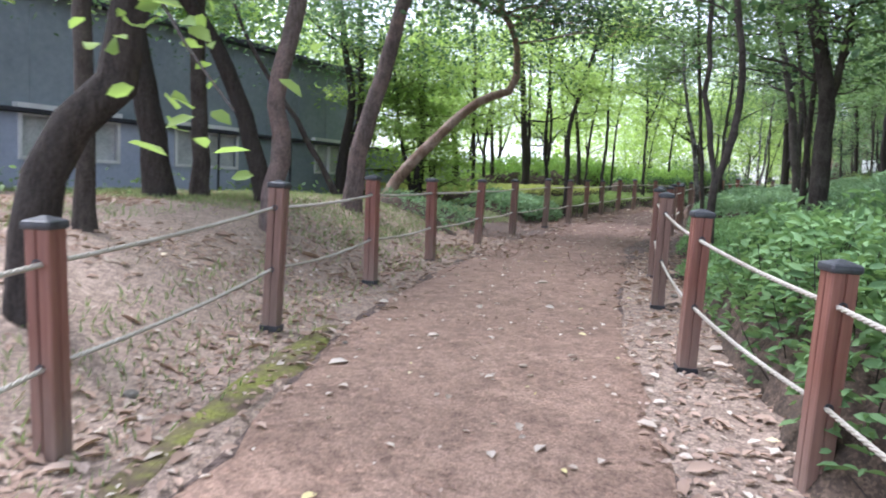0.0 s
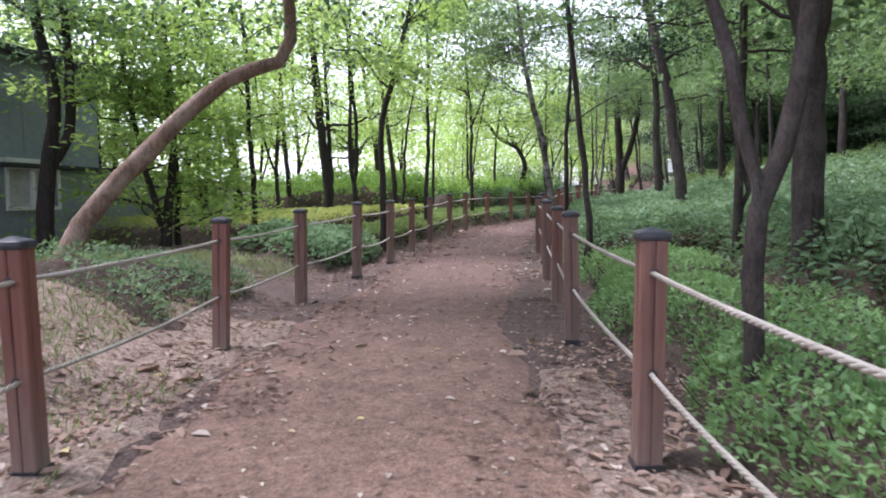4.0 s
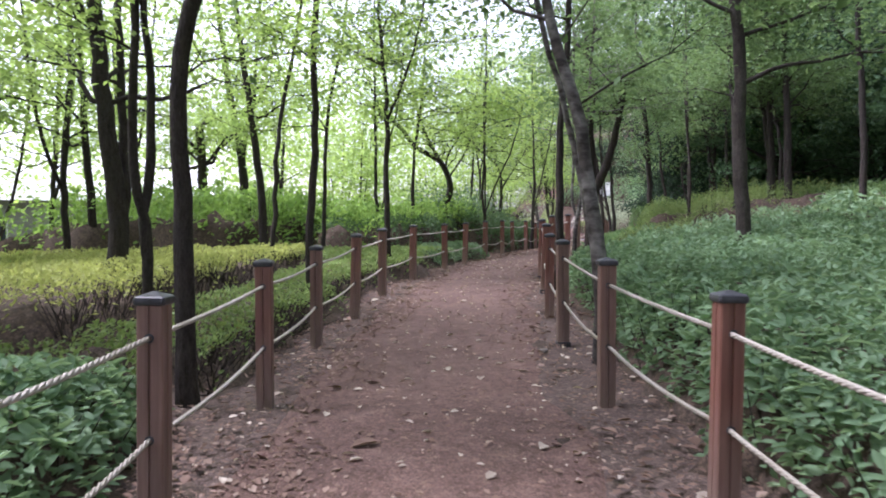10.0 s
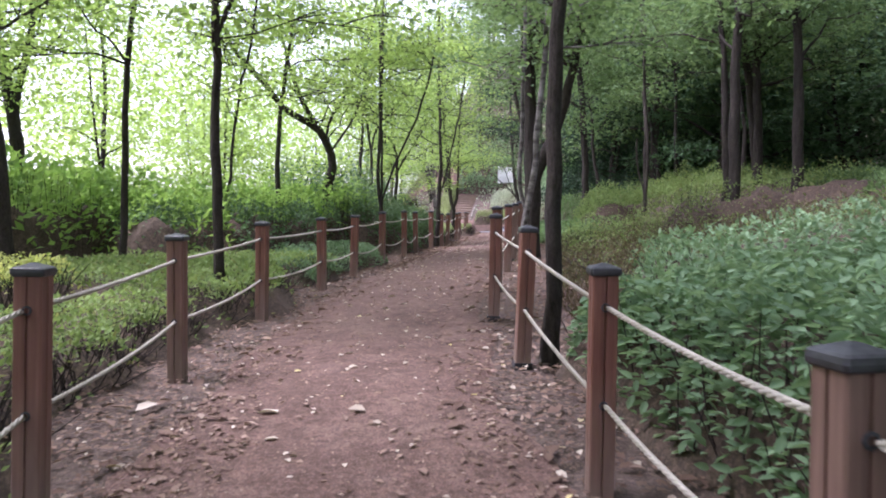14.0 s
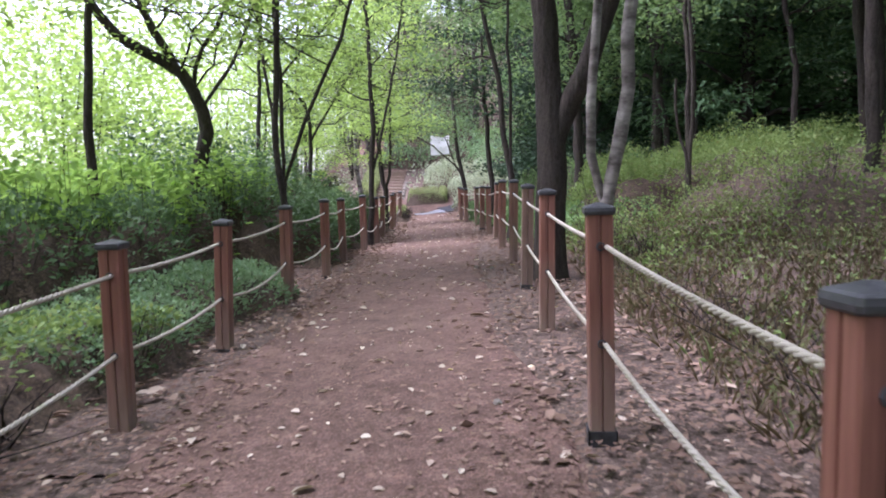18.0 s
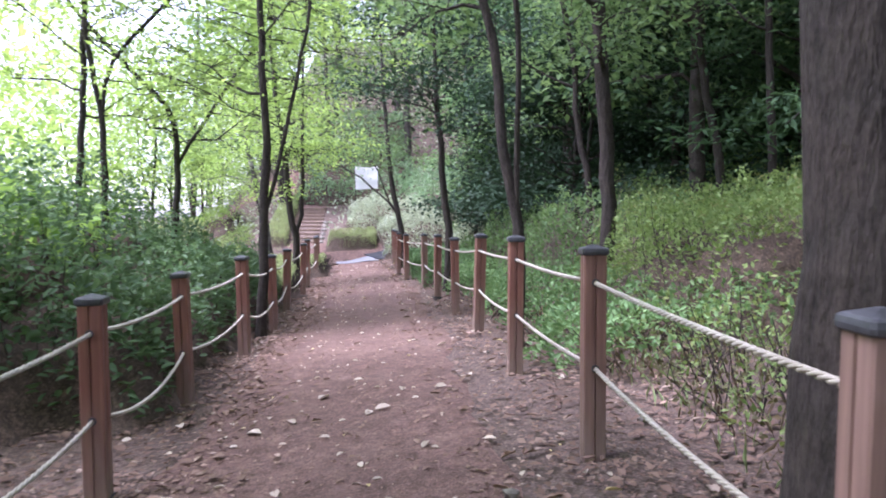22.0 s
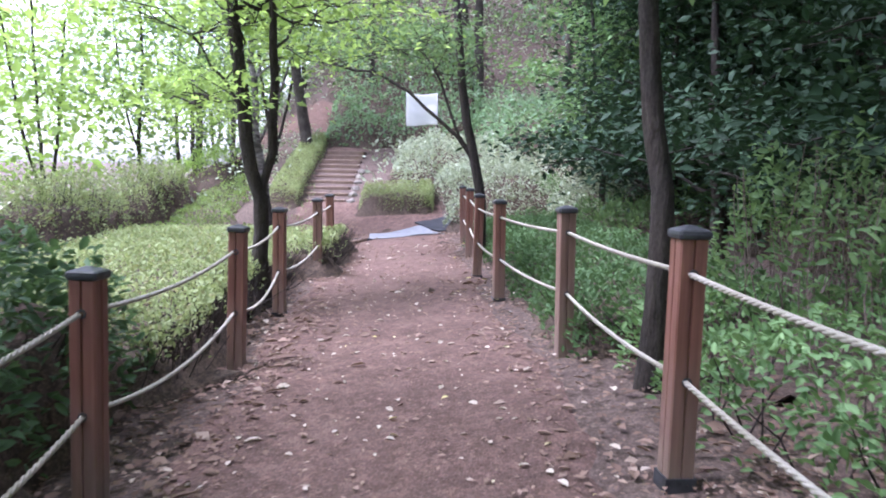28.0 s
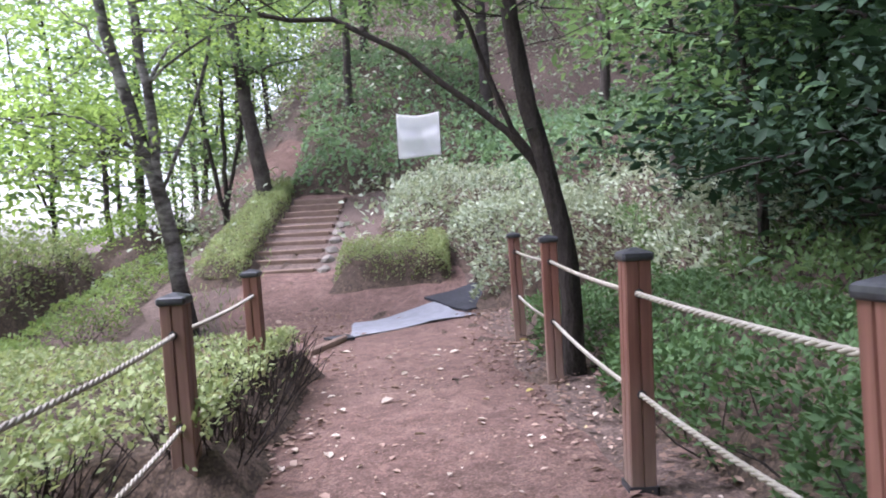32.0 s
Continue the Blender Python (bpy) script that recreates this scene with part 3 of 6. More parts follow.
    for v, f in tubes:
        verts.append(v)
        faces.append(f + base)
        base += len(v)
    return np.concatenate(verts), np.concatenate(faces), blades, tubes


def tree(name, at, label, bark, leaf, stems, group="", category="tree", seed=1, **habit):
    """A tree on its own foot: trunk with limbs, and a crown of single leaves. stems are in metres from the foot."""
    rng = np.random.default_rng(seed)
    v, f, blades, tubes = grow(rng, stems, **habit)
    root = thing(name, at, label, category, group)
    if habit.get("bare") == 1.0 and len(stems) == 1:
        for i, (v, f) in enumerate(tubes):
            kind = "limb" if i else "trunk"
            part(kind, raw_mesh(kind, v, f, 4), M[bark], root, soft=True)
    else:
        part("trunk", raw_mesh("trunk", v, f, 4), M[bark], root, soft=True)
    if blades is not None:
        part("crown", leaf_mesh("crown", blades), M[leaf], root)
    return root


def ground_at(x, y):
    return float(ground(x, y)[0])


# ---- ground and path ----
def spaced(lo, hi, step, far):
    inner = np.arange(lo, hi + step / 2, step)
    outer = np.array([1, 3, 7, 15, 30, 60, 120, 300, 700, far])
    return np.concatenate([lo - outer[::-1], inner, hi + outer])


def build_ground():
    xs, ys = spaced(-22, 58, 0.3, 1500), spaced(-14, 84, 0.3, 1500)
    gx, gy = np.meshgrid(xs, ys, indexing="ij")
    z = ground(gx.ravel(), gy.ravel())
    rough = np.array([noise.noise(Vector((x * 0.6, y * 0.6, 0))) for x, y in zip(gx.ravel(), gy.ravel())])
    s, d = to_sd(gx.ravel(), gy.ravel())
    off = np.clip((np.abs(d) - 1.5) / 2.0, 0, 1)
    z = z + rough * 0.05 * off
    nx, ny = gx.shape
    i, j = np.meshgrid(np.arange(nx - 1), np.arange(ny - 1), indexing="ij")
    q = np.stack([i * ny + j, (i + 1) * ny + j, (i + 1) * ny + j + 1, i * ny + j + 1], -1).reshape(-1, 4)
    ob = part("ground", raw_mesh("ground", np.stack([gx.ravel(), gy.ravel(), z], 1), q, 4), M["forest_soil"], soft=True)
    tagged(ob, "brown forest soil strewn with dead leaves under the trees", "ground", kind="structure")


def strip(name, label, category, s0, s1, step, left, right, across, lift, material, seed):
    """A ragged-edged strip of earth along the path."""
    rng = np.random.default_rng(seed)
    s = np.arange(s0, s1 + step / 2, step)
    n = len(s)
    wob = lambda k: np.array([noise.noise(Vector((v * 0.9, k, 0.3))) * 0.18 + noise.noise(Vector((v * 3.1, k, 5))) * 0.07 for v in s])
    a, b = left(s) + wob(seed + 0.1), right(s) + wob(seed + 7.7)
    u = np.linspace(0, 1, across)
    d = a[:, None] + (b - a)[:, None] * u
    x, y = from_sd(np.repeat(s, across), d.ravel())
    z = ground(x, y)
    edge = np.minimum(u, 1 - u) * (across - 1)
    z = z + (np.where(edge < 0.5, -0.03, lift)[None, :] + 0 * d).ravel()
    z = z + np.array([noise.noise(Vector((p * 1.7, q * 1.7, 3))) * 0.012 for p, q in zip(x, y)])
    i, j = np.meshgrid(np.arange(n - 1), np.arange(across - 1), indexing="ij")
    q = np.stack([i * across + j, i * across + j + 1, (i + 1) * across + j + 1, (i + 1) * across + j], -1).reshape(-1, 4)
    ob = part(name, raw_mesh(name, np.stack([x, y, z], 1), q, 4), material, soft=True)
    return tagged(ob, label, category, kind="structure")


build_ground()
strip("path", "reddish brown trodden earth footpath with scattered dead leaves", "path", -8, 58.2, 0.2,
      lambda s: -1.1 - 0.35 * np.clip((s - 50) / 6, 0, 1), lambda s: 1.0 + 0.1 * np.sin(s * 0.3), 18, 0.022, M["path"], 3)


strip("verge", "pale trodden verge with dry grass and dead leaves", "verge", -7, 12, 0.3, lambda s: -7.0 + 0 * s, lambda s: -1.0 + 0 * s, 48, 0.022, M["verge"], 33)
strip("verge", "pale trodden earth between path and fence", "verge", -7, 10, 0.3, lambda s: 0.9 + 0 * s, lambda s: 2.0 - 0.6 * np.clip((s - 6) / 4, 0, 1), 8, 0.018, M["verge"], 34)
strip("clearing", "pale dry sand of the open clearing beyond the trees", "clearing", 42, 74, 1.0, lambda s: -38 + 0 * s, lambda s: -10.5 - 0.8 * np.sin(s * 0.4) - 6 * np.clip((48 - s) / 6, 0, 1), 20, 0.05, M["pale_sand"], 31)


# ---- rope fences ----
def post_mesh(height):
    """A square composite post: chamfered corners, a groove down the middle of each face."""
    a, c, g, dp = 0.056, 0.006, 0.006, 0.009
    face = [(-a + c, -a), (-g, -a), (-g * 0.6, -a + dp), (g * 0.6, -a + dp), (g, -a), (a - c, -a)]
    ring = []
    for k in range(4):
        co, si = round(math.cos(k * math.pi / 2)), round(math.sin(k * math.pi / 2))
        ring += [(x * co - y * si, x * si + y * co) for x, y in face]
    bm = bmesh.new()
    rows = [[bm.verts.new((x, y, z)) for x, y in ring] for z in (-0.12, height * 0.5, height)]
    for lo, hi in zip(rows, rows[1:]):
        for i in range(len(ring)):
            j = (i + 1) % len(ring)
            bm.faces.new((lo[i], lo[j], hi[j], hi[i]))
    bm.faces.new(rows[-1])
    return bm


def cap_mesh():
    """A black cap with a skirt, a rounded rim and a low pyramid."""
    bm = bmesh.new()
    rows = []
    for half, z in ((0.060, -0.006), (0.066, 0.0), (0.068, 0.012), (0.066, 0.026), (0.058, 0.032), (0.03, 0.041), (0.012, 0.048)):
        rows.append([bm.verts.new((half * x, half * y, z)) for x, y in ((-1, -0.86), (-0.86, -1), (0.86, -1), (1, -0.86), (1, 0.86), (0.86, 1), (-0.86, 1), (-1, 0.86))])
    for lo, hi in zip(rows, rows[1:]):
        for i in range(8):
            bm.faces.new((lo[i], lo[(i + 1) % 8], hi[(i + 1) % 8], hi[i]))
    bm.faces.new(rows[-1])
    bm.faces.new(rows[0][::-1])
    return bm


def collar_mesh():
    bm = bmesh.new()
    for k in range(4):
        box(bm, (-0.064, -0.064, -0.04), (0.064, -0.0565, 0.055), Matrix.Rotation(k * math.pi / 2, 4, "Z"))
    return bm


def rope_mesh(a, b, sag):
    """Three strands laid round each other from a to b, hanging a little."""
    a, b = np.array(a, float), np.array(b, float)
    long = np.linalg.norm(b - a)
    n = int(long / 0.017)
    t = np.linspace(0, 1, n)
    p = a + (b - a) * t[:, None]
    p[:, 2] -= 4 * sag * t * (1 - t)
    way = unit(np.gradient(p, axis=0))
    u = unit(np.cross(way, (0, 0, 1.0)))
    w = np.cross(u, way)
    turn = t * long * 2 * np.pi / 0.13
    verts, faces = [], []
    for k in range(3):
        ang = turn + k * 2 * np.pi / 3
        v, f = tube(p + 0.0064 * (np.cos(ang)[:, None] * u + np.sin(ang)[:, None] * w), np.full(n, 0.0068), 5)
        verts.append(v)
        faces.append(f + k * len(v))
    return raw_mesh("rope", np.concatenate(verts), np.concatenate(faces), 4)


def grommet_mesh():
    """A dark ring round the hole where a rope enters a post."""
    bm = bmesh.new()
    rows = []
    for radius, x in ((0.017, 0.0), (0.021, 0.0), (0.021, 0.005), (0.013, 0.006), (0.013, -0.01)):
        rows.append([bm.verts.new((x, radius * math.cos(k * math.pi / 4), radius * math.sin(k * math.pi / 4))) for k in range(8)])
    for lo, hi in zip(rows[1:], rows[2:]):
        for i in range(8):
            bm.faces.new((lo[i], lo[(i + 1) % 8], hi[(i + 1) % 8], hi[i]))
    return bm


POST_H, ROPES = 1.02, (0.865, 0.435)
post_me, cap_me, collar_me, grommet_me = bpy.data.meshes.new("post"), bpy.data.meshes.new("cap"), bpy.data.meshes.new("collar"), bpy.data.meshes.new("grommet")
for me, bm, mat in ((grommet_me, grommet_mesh(), M["cap"]), (post_me, post_mesh(POST_H), M["post"]), (cap_me, cap_mesh(), M["cap"]), (collar_me, collar_mesh(), M["cap"])):
    bm.to_mesh(me)
    bm.free()
    me.materials.append(mat)


def fence(name, posts, label, slack, seed):
    rng = random.Random(seed)
    root = thing(name, (0, 0, 0), label, "fence", "rope fences along the path")
    pts = [Vector(p) for p in posts]
    for i, p in enumerate(pts):
        way = pts[min(i + 1, len(pts) - 1)] - pts[max(i - 1, 0)]
        m = Matrix.Translation(p) @ Matrix.Rotation(math.atan2(way.y, way.x), 4, "Z") @ Euler((radians(rng.uniform(-1.5, 1.5)), radians(rng.uniform(-1.5, 1.5)), radians(rng.uniform(-5, 5)))).to_matrix().to_4x4()
        post = part("post", post_me, M["post"], root)
        post.matrix_local = m
        cap = part("cap", cap_me, M["cap"], post, "black plastic cap")
        cap.location = (0, 0, POST_H - 0.012)
        for h in ROPES:
            for flip in (0, math.pi):
                part("grommet", grommet_me, M["cap"], post, "dark ring round the rope").matrix_local = Matrix.Rotation(flip, 4, "Z") @ Matrix.Translation((0.056, 0, h))
        if i < 6 or rng.random() < 0.25:
            part("collar", collar_me, M["cap"], post, "black base collar").location = (0, 0, -0.015)
    for i, (a, b) in enumerate(zip(pts, pts[1:])):
        for h in ROPES:
            way = (b - a).normalized() * 0.05
            sag = slack(i) * (0.6 if h > 0.6 else 1.3) * rng.uniform(0.6, 1.2)
            part("rope", rope_mesh(a + way + Vector((0, 0, h)), b - way + Vector((0, 0, h)), sag), M["rope"], root, soft=True)


fence("left_fence", FENCE_L, "reddish brown posts with black caps strung with two beige ropes", lambda i: 0.03 + 0.05 * (14 < i < 24), 4)
fence("right_fence", FENCE_R, "reddish brown posts with black caps and two taut white ropes", lambda i: 0.025, 9)


# ---- shrubs and clipped hedges ----
def hedge(name, label, s0, s1, d0, d1, high, leaf, size, density, seed, leggy=0.35, ragged=0.12, fine=False, category="hedge", width=0.5, rim=0.35, group="", core=True, rise=0.45, stems=None, stem_wood="bark_dark"):
    """A hedge over a stretch of the plan: twiggy dark inside, leaves on its top and its flanks."""
    rng = np.random.default_rng(seed)
    cs, cd = (s0 + s1) / 2, (d0 + d1) / 2

    def tall(s, d):
        ws = 0.8 * np.array([noise.noise(Vector((q * 0.8, seed, 0))) for q in d])
        wd = 0.5 * np.array([noise.noise(Vector((q * 0.55, seed, 9))) + 0.4 * noise.noise(Vector((q * 2.1, seed, 4))) for q in s])
        ws, wd = (0.15 * ws, 0.2 * wd) if rim < 0.2 else (ws, wd)
        gap = np.minimum(np.minimum(s - s0 + ws, s1 - s + ws), np.minimum(d - d0 + wd, d1 - d - wd))
        edge = np.clip(gap / rim, 0, 1)
        lump = np.array([noise.noise(Vector((a * 1.1, b * 1.1, seed))) + 0.9 * noise.noise(Vector((a * 3, b * 3, seed))) for a, b in zip(s, d)])
        h = high(s, d) if callable(high) else high
        return h * np.sqrt(1 - (1 - edge) ** 2) * (1 + ragged * lump), edge

    x0, y0 = from_sd(cs, cd)
    z0 = ground_at(x0, y0)
    root = thing(name, (float(x0), float(y0), z0), label, category, group)
    base = np.array([float(x0), float(y0), z0])
    # dark sheet under the leaves, standing in for twigs and the shade inside
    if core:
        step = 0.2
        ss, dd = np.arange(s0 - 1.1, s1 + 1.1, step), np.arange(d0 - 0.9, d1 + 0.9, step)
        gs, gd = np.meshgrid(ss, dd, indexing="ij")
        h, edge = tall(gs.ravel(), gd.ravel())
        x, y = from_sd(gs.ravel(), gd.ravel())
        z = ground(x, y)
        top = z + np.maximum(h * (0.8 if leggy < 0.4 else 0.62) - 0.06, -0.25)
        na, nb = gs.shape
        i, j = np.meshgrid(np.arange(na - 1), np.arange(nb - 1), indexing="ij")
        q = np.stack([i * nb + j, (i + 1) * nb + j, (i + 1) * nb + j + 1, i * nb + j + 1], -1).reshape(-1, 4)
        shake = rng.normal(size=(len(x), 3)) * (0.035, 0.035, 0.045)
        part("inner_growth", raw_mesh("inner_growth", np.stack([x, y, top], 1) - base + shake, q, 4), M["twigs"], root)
    area = (s1 - s0) * (d1 - d0)
    n = int(area * density)
    s, d = rng.uniform(s0, s1, n), rng.uniform(d0, d1, n)
    # more leaves on the flank that faces the path
    m = int((s1 - s0) * density * 0.7)
    near = d0 if d0 > 0 else d1
    more = int(density * 0.9 * ((s1 - s0) + (d1 - d0)))
    s, d = np.concatenate([s, rng.uniform(s0, s1, m), rng.uniform(s0 - 0.8, s1 + 0.8, 2 * more)]), np.concatenate([d, near + np.sign(near) * (np.abs(rng.normal(size=m)) * 0.4 - 0.3), rng.uniform(d0 - 0.6, d1 + 0.6, 2 * more)])
    h, edge = tall(s, d)
    keep = (h > 0.04) & ((np.arange(len(s)) < n + m) | (edge < 0.95))
    if leggy > 0.7:
        keep &= (edge > 0.55) | (rng.random(len(s)) < 0.13)
    s, d, h, edge = s[keep], d[keep], h[keep], edge[keep]
    x, y = from_sd(s, d)
    z = ground(x, y)
    deep = rng.random(len(s)) ** 1.6 * np.where(edge < 0.9, 1 - leggy, 0.42)
    at = np.stack([x, y, z + h * (1 - deep)], 1)
    x2, y2 = from_sd(s, d - 0.05)
    toward = np.stack([x2 - x, y2 - y, 0 * x], 1) / 0.05 * np.sign(d0)
    out = unit(np.array([0, 0, rise]) + toward * (1 - edge)[:, None] + 0.7 * np.stack([rng.normal(size=len(x)), rng.normal(size=len(x)), 0 * x], 1))
    v, f = leaf_arrays(rng, at - base, out, size, width, 0.4, fine)
    tagged(part("foliage", leaf_mesh("foliage", (v, f)), M[leaf], root), kind="stuff")
    # bare stems below the leaves, on the side towards the path
    m = int((s1 - s0) * (stems or (14 if leggy < 0.6 else 30 if leggy < 0.7 else 110)))
    deep = 0.35 if leggy > 0.7 else 0.5 if stems is None else d1 - d0 - 0.4
    s, d = rng.uniform(s0 + 0.2, s1 - 0.2, m), near + np.sign(near) * rng.uniform(0.02 if leggy > 0.7 else 0.05, deep, m)
    h, edge = tall(s, d)
    verts, faces, c = [], [], 0
    for sa, da, ha in zip(s, d, h):
        if ha < 0.15:
            continue
        xa, ya = from_sd(sa, da)
        foot = np.array([float(xa), float(ya), ground_at(xa, ya)]) - base
        tip = foot + np.array([*rng.normal(size=2) * 0.16, ha * rng.uniform(0.75, 1.02)])
        v, f = tube(np.stack([foot, (foot + tip) / 2 + rng.normal(size=3) * 0.03, tip]), (0.007, 0.005, 0.003), 3)
        verts.append(v)
        faces.append(f + c)
        c += len(v)
    if verts:
        tagged(part("stem_growth", raw_mesh("stem_growth", np.concatenate(verts), np.concatenate(faces), 4), M[stem_wood], root), kind="stuff")
    return root


def blades(name, label, spots, length, width, leaf, seed, lean=0.35, category="grass"):
    """Loose grass or weeds over a set of places: thin upright blades."""
    rng = np.random.default_rng(seed)
    at = np.asarray(spots)
    n = len(at)
    out = unit(np.stack([rng.normal(size=n) * lean, rng.normal(size=n) * lean, np.ones(n)], 1))
    v, f = leaf_arrays(rng, at, out, length, width, 0.12)
    ob = part(name, leaf_mesh(name, (v, f)), M[leaf])
    return tagged(ob, label, category, kind="stuff")


def scatter(rng, n, s0, s1, d0, d1, clump=0.0, power=1.0):
    s, d = rng.uniform(s0, s1, n), d0 + (d1 - d0) * rng.random(n) ** power
    if clump:
        keep = np.array([noise.noise(Vector((a * 0.7, b * 0.7, clump))) for a, b in zip(s, d)]) > rng.uniform(-0.45, 0.35, n)
        s, d = s[keep], d[keep]
    x, y = from_sd(s, d)
    return np.stack([x, y, ground(x, y)], 1)


def sd_point(s, d):
    x, y = from_sd(s, d)
    return float(x), float(y), ground_at(x, y)


# right of the path
hedge("shrub_bed", "lush waist-high shrub bed with broad green leaves behind the fence", -3, 6.3, 1.75, 6.5, 0.98, "leaf_lush", 0.085, 760, 11, 0.6, 0.16, True, "shrub", rise=0.12)
hedge("low_hedge", "knee-high bright green small-leaved hedge beside the rope fence", 5.2, 15.4, 1.75, 3.1, 0.4, "leaf_hedge", 0.05, 1200, 12, 0.3, 0.2)
hedge("dry_shrub", "brownish half-dry shrub with thin leaves on the bank", 4.5, 11.5, 3.6, 6.5, 0.55, "leaf_dry", 0.06, 260, 13, 0.5, 0.3, category="shrub")
hedge("shrub_bed", "bluish green shrubs covering the slope under the trees", -4, 10.0, 6.6, 15, 0.7, "leaf_blue", 0.17, 75, 14, 0.5, 0.2, category="shrub")
hedge("shrub_bed", "dense bluish green shrubs covering the bank behind the fence", 11.0, 15.9, 3.5, 6.0, 0.85, "leaf_blue", 0.085, 560, 15, 0.55, 0.14, True, "shrub", rise=0.08)
hedge("shrub_bed", "dense bluish green shrubs covering the bank behind the fence", 15.5, 25.5, 1.62, 5.6, 0.76, "leaf_blue", 0.08, 900, 16, 0.6, 0.18, True, "shrub", rise=0.08)
hedge("shrub_bed", "bluish green shrubs covering the slope under the trees", 10.2, 27.5, 5.5, 13.5, 0.72, "leaf_blue", 0.13, 190, 17, 0.5, 0.18, category="shrub", rise=0.08)
hedge("shrub_bed", "thinning bluish green shrubs at the edge of the weedy bank", 25.0, 28.5, 2.6, 6.5, 0.55, "leaf_blue", 0.075, 420, 218, 0.55, 0.4, category="shrub")
hedge("weed_patch", "low half-dry weeds and seedlings on the bank", 25.6, 39.5, 2.0, 7.5, 0.2, "leaf_dry", 0.045, 260, 18, 0.2, 0.6, category="weeds", core=False)
hedge("weed_patch", "low green weeds spreading over the bank", 26.5, 42, 2.2, 8.0, 0.28, "leaf_lawn", 0.04, 70, 118, 0.2, 0.7, category="weeds", core=False)
hedge("weed_patch", "waist-high yellow-green weeds along the top of the bank", 26, 42, 6.8, 11.5, 0.45, "leaf_mid", 0.09, 260, 19, 0.5, 0.5, category="weeds")
hedge("shrub", "leggy shrub with bare brown stems and sparse leaves", 33.0, 37.6, 4.2, 7.4, 0.75, "leaf_lawn", 0.06, 260, 119, 0.55, 0.5, category="shrub")
hedge("shrub", "tall leggy shrub with bare brown stems and yellow-green tips", 37.5, 41.6, 2.7, 6.8, 1.0, "leaf_lawn", 0.055, 900, 20, 0.55, 0.35, category="shrub")
hedge("shrub", "tall leggy shrub with bare brown stems and green tips", 41.0, 47.0, 2.2, 5.6, 1.1, "leaf_mid", 0.07, 330, 21, 0.66, 0.45, True, "shrub", core=False, stems=85, stem_wood="stem_pale")
hedge("shrub", "leggy shrub with pale bare stems and yellow-green tips", 43.0, 50.0, 4.4, 7.5, 1.35, "leaf_lawn", 0.08, 420, 221, 0.55, 0.4, True, "shrub", stems=90, stem_wood="stem_pale")
hedge("fern_patch", "low fresh green ferns at the foot of the fence", 37.0, 46.2, 1.55, 3.6, 0.45, "leaf_lush", 0.06, 520, 22, 0.4, 0.5, True, "ferns", core=False)
hedge("low_hedge", "knee-high dark green fine-leaved hedge beside the fence", 45.8, 55.0, 1.25, 3.0, 0.46, "leaf_deep", 0.055, 1000, 23, 0.4, 0.22)
hedge("shrub", "shoulder-high pale grey-green bush above the path's end", 56.5, 59.5, 0.9, 3.4, 1.0, "leaf_pale", 0.08, 500, 24, 0.6, 0.25, category="shrub", rim=1.2)
hedge("shrub", "pale grey-green bush with dark gaps on the slope", 59.0, 62.5, -0.3, 3.2, 0.85, "leaf_pale", 0.09, 380, 25, 0.6, 0.3, category="shrub", rim=1.2)
hedge("shrub", "pale grey-green bush on the slope beside the fence", 54.0, 60.0, 3.0, 6.0, 1.0, "leaf_pale", 0.09, 300, 26, 0.6, 0.3, category="shrub", rim=1.2)

hedge("weed_patch", "knee-high bright weeds over bare brown stems on the bank", 39.5, 47.5, 4.8, 9.2, 0.8, "leaf_lawn", 0.08, 420, 121, 0.5, 0.5, category="weeds")
hedge("fern_patch", "fresh green ferns and seedlings on the bank", 32.5, 38.5, 2.2, 4.4, 0.38, "leaf_lawn", 0.05, 200, 122, 0.4, 0.7, category="ferns", core=False)
# bluish leaf colour gives these two far bushes their haze
hedge("shrub", "hazy grey-green bushes on the hillside", 60.5, 66.5, 2.0, 7.0, 1.1, "leaf_blue", 0.13, 170, 123, 0.6, 0.35, category="shrub", rim=1.2)
hedge("shrub", "hazy grey-green bushes on the hillside", 64.0, 72.0, -2.6, 2.6, 1.0, "leaf_blue", 0.15, 130, 124, 0.6, 0.35, category="shrub", rim=1.2)

# left of the path
hedge("low_shrub", "low grey-green shrub between leaf litter and grass", 11.0, 13.2, -3.4, -2.0, 0.26, "leaf_blue", 0.06, 320, 31, 0.5, 0.3, True, "shrub")
hedge("low_hedge", "round knee-high grey-green shrub with broad leaves beside the fence", 15.6, 18.5, -3.5, -1.72, 0.52, "leaf_blue", 0.085, 700, 32, 0.55, 0.2, True, "shrub", rise=0.1, rim=0.6)
hedge("clipped_hedge", "yellow-green clipped hedge with bare brown flanks", 20.0, 27.5, -9.0, -3.0, 0.62, "leaf_yellow", 0.055, 620, 33, 0.8, 0.1, rim=0.25)
hedge("clipped_hedge", "low flat clipped hedge with a dark flank along the fence", 19.2, 27.0, -2.8, -1.6, 0.38, "leaf_lawn", 0.05, 1000, 34, 0.72, 0.2, rim=0.3)
hedge("weed_patch", "patchy low growth between the shrub and the hedge", 18.0, 20.3, -5.0, -2.2, 0.2, "leaf_lawn", 0.055, 300, 134, 0.4, 0.6, category="weeds", core=False)
hedge("clipped_hedge", "low flat clipped hedge with a dark flank along the fence", 26.8, 31.3, -4.6, -1.5, 0.45, "leaf_lawn", 0.06, 700, 35, 0.72, 0.16, rim=0.22)
hedge("shrub_bed", "sunlit chest-high shrubs with fresh green leaves", 28.3, 34.0, -11.5, -5.4, 1.8, "leaf_sunlit", 0.15, 230, 36, 0.6, 0.25, category="shrub")
